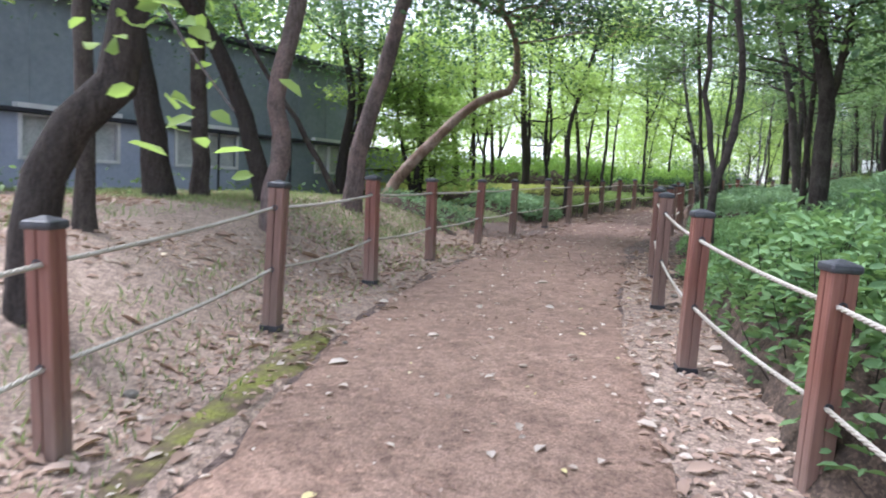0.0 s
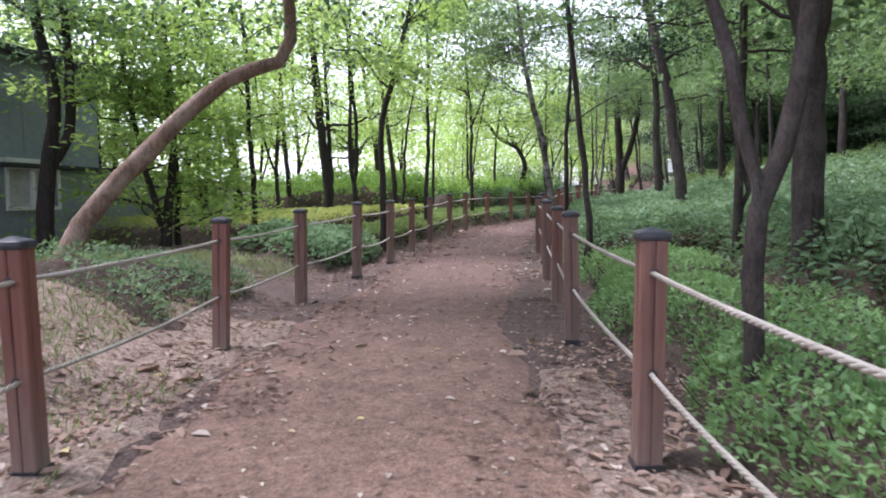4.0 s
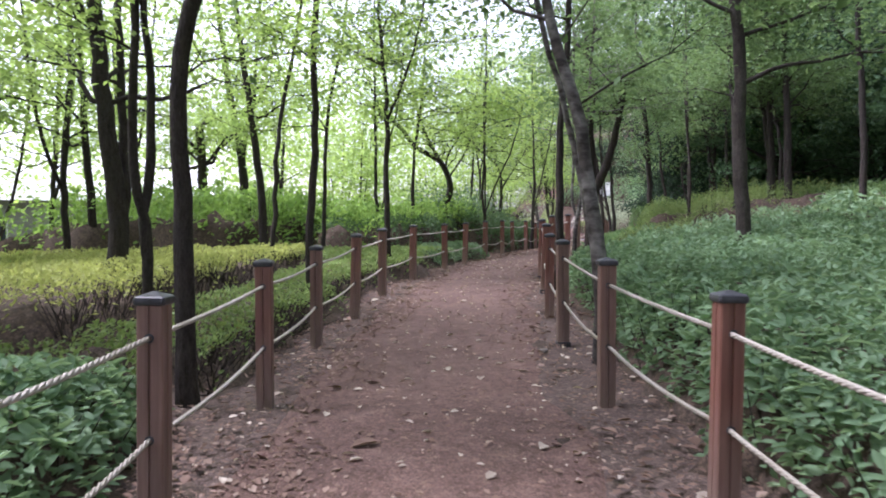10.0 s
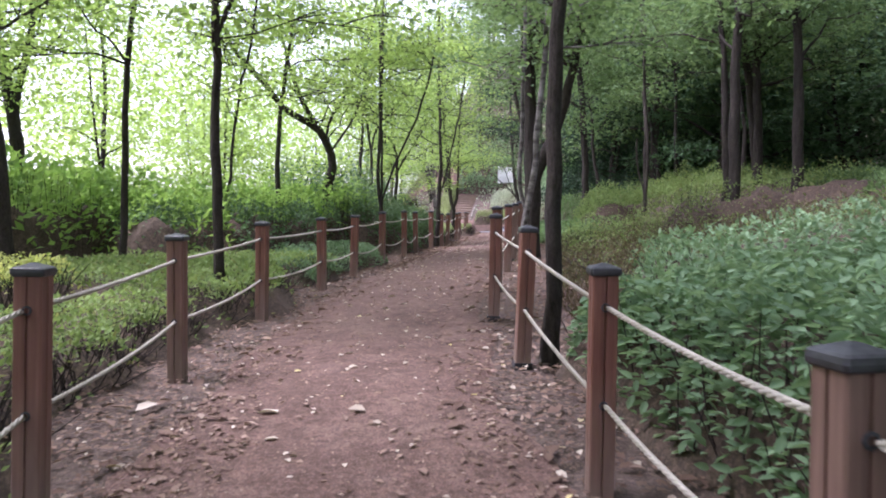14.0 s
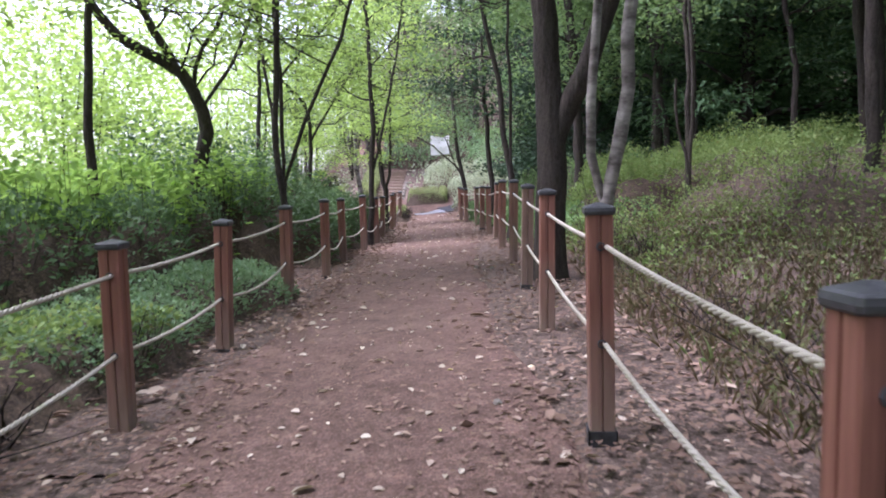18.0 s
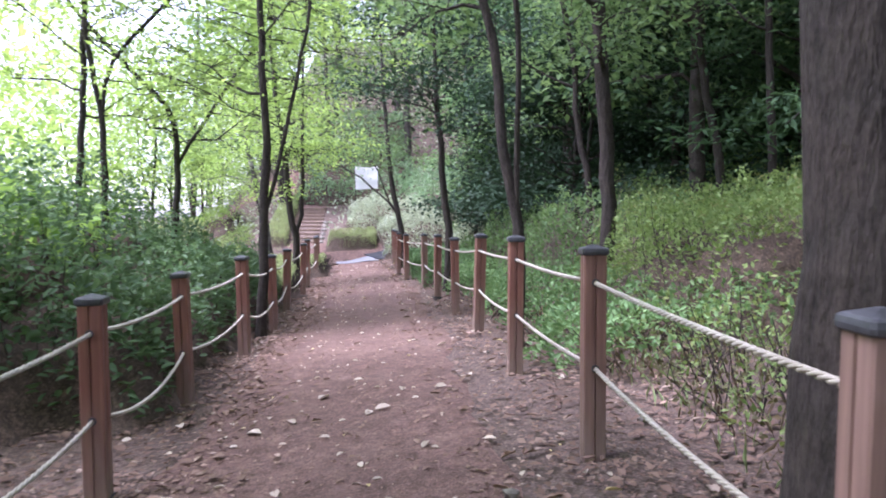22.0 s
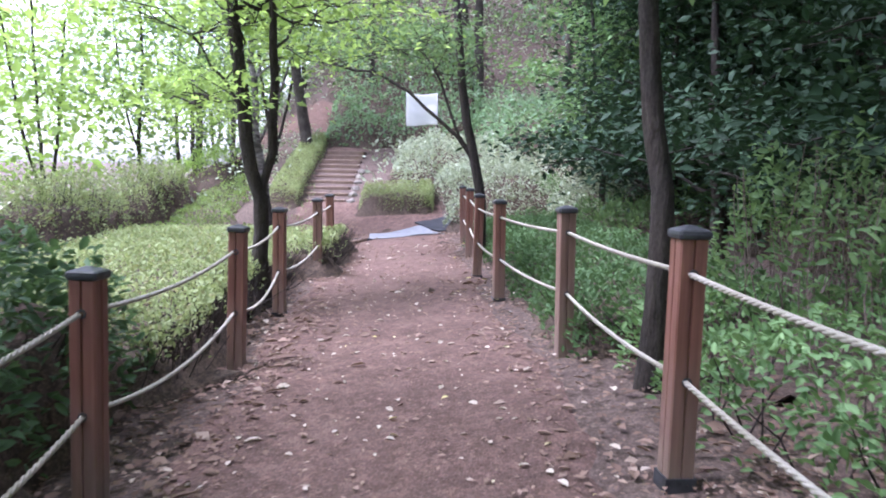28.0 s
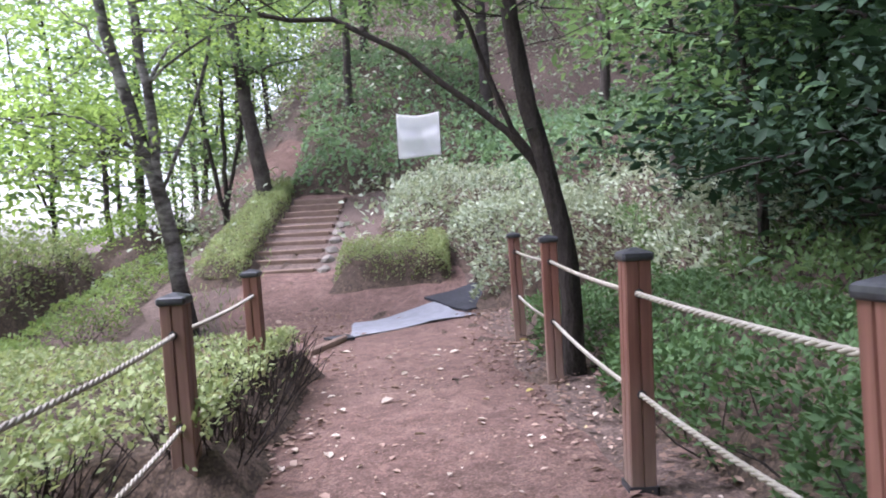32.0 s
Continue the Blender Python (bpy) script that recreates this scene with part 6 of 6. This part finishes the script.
far_woods("far_woods", "sunlit low foliage beyond the open trees", 29, 46, -36, -22, 0.1, 2.4, 4500, 0.3, "leaf_bright", 307)
far_woods("tree_canopy", "green crowns over and behind the shed", 2, 24, -22, -7, 4.4, 9, 16000, 0.2, "leaf_mid", 308)
far_woods("tree_canopy", "leafy crowns over the shrub-covered slope", -3, 24, 4.6, 14, 2.9, 6.0, 34000, 0.17, "leaf_mid", 309)
# crowns in the shaded leaf colour, to keep the upper view dim
far_woods("tree_canopy", "shade-toned green crowns closing over the slope", 2, 15, 3.4, 15, 3.2, 7.5, 30000, 0.18, "leaf_shade", 318)
far_woods("tree_canopy", "fresh green boughs high over the path", 6, 34, -3.5, 3, 4.4, 6.6, 12000, 0.13, "leaf_mid", 319)
far_woods("tree_canopy", "shade-toned green crowns reaching over the fence and the verge", 5, 18, -9, -0.5, 3.6, 6.2, 19000, 0.11, "leaf_shade", 310)
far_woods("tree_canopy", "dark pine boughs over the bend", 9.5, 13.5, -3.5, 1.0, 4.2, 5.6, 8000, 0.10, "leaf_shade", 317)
far_woods("far_woods", "sunlit hazy foliage before the clearing", 33, 60, -26, -12, 1.0, 8.0, 13000, 0.28, "leaf_bright", 321)
far_woods("far_woods", "hazy leaves hanging before the bright clearing", 48, 72, -20, -8, 0.8, 8.5, 20000, 0.26, "leaf_bright", 327)
far_woods("tree_canopy", "yellow-green boughs over the sunlit shrubs", 31, 44, -13, -5.5, 3.2, 7.5, 9000, 0.12, "leaf_bright", 328)
far_woods("far_trees", "pale sunlit trees on the clearing's far side", 44, 95, -60, -42, 0.2, 5.0, 6000, 0.5, "leaf_bright", 323)
far_woods("far_woods", "dim green saplings over the hillside", 66, 88, -5, 18, 0.3, 6.0, 11000, 0.19, "leaf_mid", 322)
far_woods("far_trees", "pale sunlit trees beyond the clearing", -5, 44, -66, -44, 0.2, 3.0, 4500, 0.6, "leaf_bright", 304)


def undergrowth(name, label, s0, s1, d0, d1, n, size, leaf, seed, high=0.4):
    """Low leafy growth over the floor of the wood."""
    q = np.random.default_rng(seed)
    at = scatter(q, n, s0, s1, d0, d1, seed * 1.7)
    clear = np.array([(26.6, 50.6), (27.4, 52.2), (28.5, 53.6), (29.5, 54.9), (30.6, 56.2), (31.6, 58.0), (31.4, 60.5), (30.2, 63.5)])
    clear = resample(np.c_[clear, 0 * clear[:, 0]], 0.4)[:, :2]
    at = at[((at[:, None, :2] - clear[None]) ** 2).sum(-1).min(1) > 0.8]
    at[:, 2] += q.random(len(at)) ** 2 * high
    out = np.stack([q.normal(size=len(at)), q.normal(size=len(at)), np.full(len(at), 0.5)], 1)
    v, f = leaf_arrays(q, at, unit(out), size, 0.55, 0.3)
    tagged(part(name, leaf_mesh(name, (v, f)), M[leaf]), label, "undergrowth", kind="stuff")


undergrowth("undergrowth", "low green growth on the shady slope", -8, 78, 7, 30, 30000, 0.25, "leaf_mid", 311)
undergrowth("undergrowth", "low fresh growth under the open trees", 14, 44, -32, -7.5, 18000, 0.2, "leaf_bright", 312)
# pale leaves again in place of haze
undergrowth("undergrowth", "low growth in haze-pale colour on the rise ahead", 59, 84, -9, 16, 26000, 0.15, "leaf_pale", 313, 0.7)
undergrowth("undergrowth", "sparse growth around the shed", 4, 24, -14, -5, 2500, 0.1, "leaf_mid", 314)


# ---- dead leaves, moss and grass ----
def litter(name, label, at, size, leaf, seed, width=0.55, fine=False):
    """Dead leaves lying on the ground, flat on its slope or curled up at one end."""
    r = np.random.default_rng(seed)
    n = len(at)
    gx = (ground(at[:, 0] + 0.1, at[:, 1]) - ground(at[:, 0] - 0.1, at[:, 1])) / 0.2
    gy = (ground(at[:, 0], at[:, 1] + 0.1) - ground(at[:, 0], at[:, 1] - 0.1)) / 0.2
    turn = r.uniform(0, 2 * np.pi, n)
    out = np.stack([np.cos(turn), np.sin(turn), gx * np.cos(turn) + gy * np.sin(turn) + r.uniform(0.0, 0.2, n)], 1)
    v, f = leaf_arrays(r, at + np.array([0, 0, 0.03]), unit(out), size * np.exp(r.normal(size=n) * 0.38), width, 0.03, fine, over=np.stack([-gx, -gy, np.ones(n)], 1))
    tagged(part(name, leaf_mesh(name, (v, f)), M[leaf]), label, "leaf litter", kind="stuff")


r = np.random.default_rng(5)
edges = np.concatenate([scatter(r, 21000, 8, 57, 0.55, 2.3, 2.0), scatter(r, 26000, 9, 57, -0.5, -2.1, 3.0), scatter(r, 9000, 14, 57, -1.7, -0.8), scatter(r, 9000, 14, 57, 0.8, 2.2), scatter(r, 7000, 24, 44, 1.0, 2.6), scatter(r, 5000, 32, 46, -2.0, -0.7)])
litter("leaf_litter", "brown dead leaves along both edges of the path", edges, 0.038, "litter_dark", 6)
litter("leaf_litter", "tan curled dead leaves along both edges of the path", np.concatenate([scatter(r, 3800, 9, 57, 0.7, 2.1, 21.0), scatter(r, 5200, 12, 57, -0.75, -2.2, 22.0), scatter(r, 450, 10, 55, -0.9, 0.9)]), 0.047, "litter_tan", 16, 0.55, True)
litter("leaf_litter", "dead leaves thinly strewn over the path", np.concatenate([scatter(r, 6500, 8, 54.6, -1.05, 1.05), scatter(r, 700, -2, 8, -1.05, 1.05)]), 0.03, "litter_tan", 7)
litter("leaf_litter", "pale fallen leaves dotted over the path", scatter(r, 2300, 2, 54.6, -1.5, 1.7), 0.046, "litter_pale", 8, 0.6, True)
litter("leaf_litter", "thick layer of tan dead leaves beside the path", np.concatenate([scatter(r, 22000, -4, 12, -6.5, -1.3, 4.0), scatter(r, 2200, -4, 11, -1.8, -0.9), scatter(r, 3600, -4, 11, 0.95, 2.1)]), 0.05, "litter", 9, 0.5, True)
litter("leaf_litter", "brown dead leaves under the shrubs", np.concatenate([scatter(r, 6000, 24, 58, 1.4, 6.0, 5.0), scatter(r, 4000, 12, 58, -5, -1.4, 6.0)]), 0.05, "litter_dark", 10)
litter("leaf_litter", "pale curled dead leaves on the verge near the shed", np.concatenate([scatter(r, 4200, -4, 11, -6, -1.1, 12.0), scatter(r, 300, -3, 11, 1.0, 1.9)]), 0.045, "litter_pale", 14, 0.5)
blades("dry_grass", "pale dry grass on the verge near the shed", scatter(r, 3000, -4, 12, -7, -1.2, 13.0), 0.09, 0.05, "straw", 27, 0.8)
blades("grass", "thin green grass between trees and fence", np.concatenate([scatter(r, 18000, -3, 8.5, -10, -3.4, 7.0), scatter(r, 22000, 8, 16, -9, -2.0, 7.0), scatter(r, 9000, 7, 15, -5.0, -2.1)]), 0.085, 0.06, "grass", 21)
blades("grass", "short sparse grass beside the path", scatter(r, 3000, -3, 10, -2.4, -1.2, 8.0), 0.09, 0.07, "grass", 22)
blades("dry_grass", "dry reddish grass on the bank", np.concatenate([scatter(r, 20000, 25, 41, 1.9, 8.5, 9.0), scatter(r, 6000, 25, 35, 1.9, 5.5)]), 0.15, 0.03, "dry_grass", 23, 0.5)
blades("grass", "fresh grass on the bank behind the fence", scatter(r, 14000, 26, 44, 1.9, 10, 10.0), 0.14, 0.05, "grass", 24)
blades("grass", "ragged tufts of grass at the hedge's foot", np.concatenate([scatter(r, 1200, 52, 60, -3.4, -2.2, 11.0), scatter(r, 1200, 50, 58, 1.5, 3, 11.0)]), 0.12, 0.07, "grass", 25)
strip("moss", "yellow-green moss along the worn edge of the path", "moss", -1.0, 4.6, 0.15, lambda s: -1.28 - 0.0 * s, lambda s: -1.06 + 0.05 * np.sin(s * 2), 5, 0.03, M["moss"], 12)

def pebbles():
    q = random.Random(61)
    for k in range(36):
        s_at, d_at = q.uniform(-1, 56), q.choice((-1, 1)) * q.uniform(0.75, 1.9)
        x, y, z = sd_point(s_at, d_at)
        size = q.uniform(0.018, 0.05)
        bm = bmesh.new()
        bmesh.ops.create_icosphere(bm, subdivisions=1, radius=size)
        for v in bm.verts:
            v.co *= 1 + 0.35 * noise.noise(v.co * 40 + Vector((k, 0, 0)))
            v.co.z *= 0.6
        ob = part("stone", bm, M["stone"], label="")
        ob.matrix_world = pose(x, y, z + 0.02 + size * 0.3, rz=q.uniform(0, 360))
        tagged(ob, "small rough grey-brown stone lying beside the path", "stone", "stones along the path")


pebbles()


# ---- end of the path: mat, steps, banner ----
def quad_sheet(name, corners, n, thick, material, bumpy):
    """A thin sheet with a given outline, lying on the ground."""
    a, b, c, d = (np.array(p, float) for p in corners)
    u, w = np.meshgrid(np.linspace(0, 1, n), np.linspace(0, 1, n), indexing="ij")
    p = (a * ((1 - u) * (1 - w))[..., None] + b * (u * (1 - w))[..., None] + c * (u * w)[..., None] + d * ((1 - u) * w)[..., None]).reshape(-1, 2)
    p += np.array([[noise.noise(Vector((x * 2, y * 2, 1))), noise.noise(Vector((x * 2, y * 2, 8)))] for x, y in p]) * 0.04
    z = ground(p[:, 0], p[:, 1]) + 0.03 + np.array([noise.noise(Vector((x * 1.5, y * 1.5, 4))) for x, y in p]) * bumpy
    bm = bmesh.new()
    top = [bm.verts.new((x, y, q + thick)) for (x, y), q in zip(p, z)]
    low = [bm.verts.new((x, y, q)) for (x, y), q in zip(p, z)]
    for i in range(n - 1):
        for j in range(n - 1):
            q = [i * n + j, (i + 1) * n + j, (i + 1) * n + j + 1, i * n + j + 1]
            bm.faces.new([top[k] for k in q])
            bm.faces.new([low[k] for k in q[::-1]])
    rim = [i * n for i in range(n)] + [(n - 1) * n + j for j in range(1, n)] + [i * n + n - 1 for i in range(n - 2, -1, -1)] + [j for j in range(n - 2, 0, -1)]
    for a, b in zip(rim, rim[1:] + rim[:1]):
        bm.faces.new((top[a], low[a], low[b], top[b]))
    bmesh.ops.recalc_face_normals(bm, faces=bm.faces[:])
    return part(name, bm, material, soft=False)


tagged(quad_sheet("rubber_mat", [(26.5, 48.75), (28.28, 48.5), (28.4, 49.45), (27.2, 49.7)], 9, 0.012, M["mat"], 0.03), "worn grey rubber mat laid across the path's end", "mat")
tagged(quad_sheet("rubber_mat", [(28.42, 48.85), (28.95, 48.75), (29.1, 49.5), (28.3, 49.65)], 5, 0.03, M["trim_dark"], 0.05), "crumpled black rubber scrap beside the grey mat", "mat")


tagged(quad_sheet("rubber_mat", [(26.3, 48.7), (26.52, 48.62), (26.62, 48.98), (26.4, 49.06)], 4, 0.03, M["trim_dark"], 0.05), "torn black corner of rubber sheet beside the mat", "mat")


def edging_log():
    a, b = Vector((25.75, 48.25, 0)), Vector((26.45, 48.7, 0))
    v, f = tube([(p.x, p.y, ground_at(p.x, p.y) + 0.045) for p in (a, a.lerp(b, 0.33), a.lerp(b, 0.66), b)], (0.05, 0.052, 0.048, 0.045), 9)
    bm = bmesh.new()
    ring = [bm.verts.new(p) for p in v]
    for q in f:
        bm.faces.new([ring[i] for i in q])
    bm.faces.new(ring[:9][::-1])
    bm.faces.new(ring[-9:])
    tagged(part("edging_log", bm, M["log"], soft=False), "short weathered log lying across the path's edge", "log")


edging_log()


def log_steps():
    a, b = Vector((27.45, 52.25, 0)), Vector((30.6, 56.25, 0))
    way = (b - a).normalized()
    side = Vector((way.y, -way.x, 0))
    n = 10
    z0, z1 = ground_at(a.x, a.y) - 0.06, ground_at(b.x, b.y) + 0.02
    root = thing("log_steps", (a.x, a.y, z0), "flight of weathered timber steps with earth treads", "steps", turn=math.atan2(way.y, way.x))
    run, rise = (b - a).length / n, (z1 - z0) / n
    local = random.Random(8)
    for k in range(n):
        bm = bmesh.new()
        box(bm, (k * run, -0.55, k * rise - 0.1), (k * run + 0.13, 0.55, k * rise + rise), bevel=0.014)
        ob = part("sleeper", bm, M["log"], root, "weathered timber sleeper")
        ob.rotation_euler = (radians(local.uniform(-0.6, 0.6)), 0, 0)
        bm = bmesh.new()
        box(bm, (k * run + 0.13, -0.58, k * rise - 0.25), (k * run + run, 0.58, k * rise + rise - 0.025), bevel=0.01)
        part("tread", bm, M["forest_soil"], root, "packed earth tread")
        if k < 6:
            bm = bmesh.new()
            bmesh.ops.create_icosphere(bm, subdivisions=2, radius=1)
            for v in bm.verts:
                q = 1 + 0.25 * noise.noise(v.co * 1.7 + Vector((k, 0, 0)))
                v.co = Vector((v.co.x * 0.17 * q, v.co.y * 0.12 * q, v.co.z * 0.11 * q)) + Vector((k * run + 0.1, -0.7, k * rise + 0.06))
            part("edging_stone", bm, M["stone"], root, "mossy edging stone")


log_steps()
strip("path", "earth path leading round to the steps", "path", 55.6, 58.6, 0.2, lambda s: -2.6 + 0 * s, lambda s: -0.6 + 0 * s, 10, 0.03, M["path"], 15)


def upper_path():
    pts = [(30.6, 56.2), (31.6, 58.0), (31.4, 60.5), (30.2, 63.5), (30.5, 68)]
    line = bend([(x, y, 0) for x, y in pts], 30)
    way = unit(np.gradient(line, axis=0))
    verts = []
    for p, w in zip(line, way):
        for k in range(7):
            o = (k - 3) / 3 * 0.75
            x, y = p[0] + w[1] * o, p[1] - w[0] * o
            verts.append((x, y, ground_at(x, y) + (0.03 if 0 < k < 6 else -0.04)))
    i, j = np.meshgrid(np.arange(29), np.arange(6), indexing="ij")
    q = np.stack([i * 7 + j, i * 7 + j + 1, (i + 1) * 7 + j + 1, (i + 1) * 7 + j], -1).reshape(-1, 4)
    tagged(part("path", raw_mesh("path", verts, q, 4), M["path"], soft=True), "earth path climbing on above the steps", "path", kind="structure")


upper_path()


def banner():
    x, y = 32.07, 54.47
    z = ground_at(x, y)
    way = Vector((0.78, -0.62, 0))
    root = thing("banner", (x, y, z), "blank white cloth sign hung between two thin stakes on the slope", "banner", turn=math.atan2(way.y, way.x))
    bm = bmesh.new()
    n = 14
    rows = []
    for i in range(n + 1):
        row = []
        for j in range(n + 1):
            u, w = i / n - 0.5, j / n
            row.append(bm.verts.new((u * 0.93, 0.05 * math.sin(u * 7 + w * 2) + 0.025 * math.sin(w * 11), 2.79 - z + w * 0.95 - 0.05 * (1 - 4 * u * u) * w + 0.03 * math.sin(u * 5) * (1 - w))))
        rows.append(row)
    for i in range(n):
        for j in range(n):
            bm.faces.new((rows[i][j], rows[i + 1][j], rows[i + 1][j + 1], rows[i][j + 1]))
    bmesh.ops.solidify(bm, geom=bm.faces[:], thickness=0.004)
    part("cloth", bm, M["banner"], root, "rumpled white cloth", soft=True)
    for side in (-0.465, 0.465):
        v, f = tube([(side, 0.08, -0.3), (side, 0.08, 1.5), (side, 0.07, 3.72 - z)], (0.018, 0.017, 0.015), 7)
        part("stake", raw_mesh("stake", v, f, 4), M["bark_dark"], root, "thin dark stake")


banner()


def planter(x, y, turn):
    z = ground_at(x, y)
    root = thing("planter", (x, y, z), "small empty grey concrete trough by a tree trunk", "planter", turn=turn)
    bm = bmesh.new()
    rows = []
    for hx, hy, h in ((0.17, 0.11, -0.05), (0.22, 0.15, 0.2), (0.185, 0.115, 0.2), (0.16, 0.1, 0.08)):
        rows.append([bm.verts.new((hx * a, hy * b, h)) for a, b in ((-1, -1), (1, -1), (1, 1), (-1, 1))])
    for lo, hi in zip(rows, rows[1:]):
        for i in range(4):
            bm.faces.new((lo[i], lo[(i + 1) % 4], hi[(i + 1) % 4], hi[i]))
    bm.faces.new(rows[-1])
    bmesh.ops.bevel(bm, geom=bm.edges[:], offset=0.012, segments=2, affect="EDGES")
    part("trough", bm, M["concrete"], root)


planter(23.3, 40.1, 0.9)


# ---- buildings ----
def shed():
    """Long low shed: windowed lower wall under a black ledge, a sheet wall above and an annex at the end."""
    a, b = Vector((-12.28, -0.66, 0)), Vector((-0.6, 24.5, 0))
    way = (b - a).normalized()
    long, end = 27.2, 29.8
    root = thing("shed", (a.x, a.y, -0.6), "long blue-grey shed with white-framed windows behind the trees", "building", turn=math.atan2(way.y, way.x))
    wins = [(6.0, 8.2), (11.0, 13.2), (15.2, 17.3), (18.95, 20.9), (24.3, 25.65)]
    lo, hi, ledge, top = 1.45, 2.2, 2.24, 4.5

    def panel(name, lo_p, hi_p, mat, label="", parent=root, bevel=0.0):
        bm = bmesh.new()
        box(bm, lo_p, hi_p, bevel=bevel)
        return part(name, bm, M[mat], parent, label)

    x = 0.0
    for w0, w1 in wins:
        paint = "wall_blue" if w0 < 21 else "wall_dark"
        panel("wall_panel", (x, 0, 0), (w0, 0.2, ledge), paint)
        panel("wall_panel", (w0, 0, 0), (w1, 0.2, lo), paint)
        panel("wall_panel", (w0, 0, hi), (w1, 0.2, ledge), paint)
        x = w1
    panel("wall_panel", (x, 0, 0), (long, 0.2, ledge), "wall_dark")
    panel("upper_wall", (0, 0.12, ledge + 0.1), (long, 0.35, top), "wall_dark", "grey sheet-metal upper wall")
    panel("end_wall", (long - 0.25, 0.35, 0), (long, 6, top), "wall_dark")
    x = 0.6
    while x < long - 0.2:
        panel("seam", (x, 0.105, ledge + 0.12), (x + 0.04, 0.125, top - 0.05), "wall_dark")
        x += 1.35
    x = long + 0.02
    while x < end - 0.3:
        panel("annex_panel", (x, 0.05, 0), (x + 0.61, 0.15, ledge), "wall_dark", "dark blue-grey annex sheet")
        x += 0.64
    panel("annex_roof", (long + 0.01, -0.05, ledge + 0.02), (end, 3.0, ledge + 0.1), "trim_dark", "dark annex roof edge")
    panel("ledge", (-0.2, -0.12, ledge), (long, 0.15, ledge + 0.09), "trim_dark", "black ledge with cables", bevel=0.015)
    panel("roof", (-0.4, -0.15, top), (long + 0.3, 6.3, top + 0.14), "trim_dark", "dark flat roof edge", bevel=0.02)
    for x in (10.2, 14.4, 18.2, 20.2, 23.0):
        v, f = tube([(x, -0.1, 0), (x, -0.1, 1.2), (x, -0.1, ledge)], (0.03, 0.03, 0.03), 8)
        part("drainpipe", raw_mesh("drainpipe", v, f, 4), M["trim_dark"], root, "thin dark pipe", soft=True)
    for w0, w1 in wins:
        mid = (w0 + w1) / 2
        bm = bmesh.new()
        for p, q in (((w0 - 0.07, lo - 0.07), (w1 + 0.07, lo)), ((w0 - 0.07, hi), (w1 + 0.07, hi + 0.035)), ((w0 - 0.07, lo), (w0, hi)), ((w1, lo), (w1 + 0.07, hi)), ((mid - 0.03, lo), (mid + 0.03, hi))):
            box(bm, (p[0], -0.04, p[1]), (q[0], 0.1, q[1]))
        win = part("window", bm, M["white_frame"], root, "white window frame")
        for p, q in ((w0, mid - 0.03), (mid + 0.03, w1)):
            panel("pane", (p, 0.06, lo), (q, 0.08, hi), "milky_glass", "pale curtained pane", win)
        panel("awning", (w0 - 0.1, -0.05, ledge + 0.1), (w1 + 0.1, 0.11, ledge + 0.19), "white_frame", "white shutter box", win)


shed()


def white_hall(x, y, turn, wide, label):
    z = ground_at(x, y)
    root = thing("low_building", (x, y, z - 0.3), label, "building", turn=turn)
    bm = bmesh.new()
    box(bm, (-wide / 2, 0, 0), (wide / 2, 8, 2.5))
    part("wall", bm, M["grey_wall"], root)
    bm = bmesh.new()
    ring = [bm.verts.new((px, py, pz)) for px, py, pz in ((-wide / 2 - 0.4, -0.5, 2.45), (wide / 2 + 0.4, -0.5, 2.45), (wide / 2 + 0.4, 8.4, 2.45), (-wide / 2 - 0.4, 8.4, 2.45), (-wide / 2 - 0.4, 4, 4.5), (wide / 2 + 0.4, 4, 4.5))]
    for q in ((0, 1, 5, 4), (2, 3, 4, 5), (0, 4, 3), (1, 2, 5), (3, 2, 1, 0)):
        bm.faces.new([ring[i] for i in q])
    part("roof", bm, M["white_wall"], root, "pale sheet roof")
    for k in range(int(wide / 3)):
        px = -wide / 2 + 1.2 + 3 * k
        bm = bmesh.new()
        box(bm, (px - 0.06, -0.05, 0.74), (px + 1.36, 0.03, 1.86))
        win = part("window", bm, M["white_frame"], root)
        bm = bmesh.new()
        box(bm, (px, -0.06, 0.8), (px + 1.3, 0.0, 1.8))
        part("pane", bm, M["glass"], win, "dark glass pane")


white_hall(2.3, 46.8, 0.06, 10.5, "low white building with a pale roof beyond the trees")
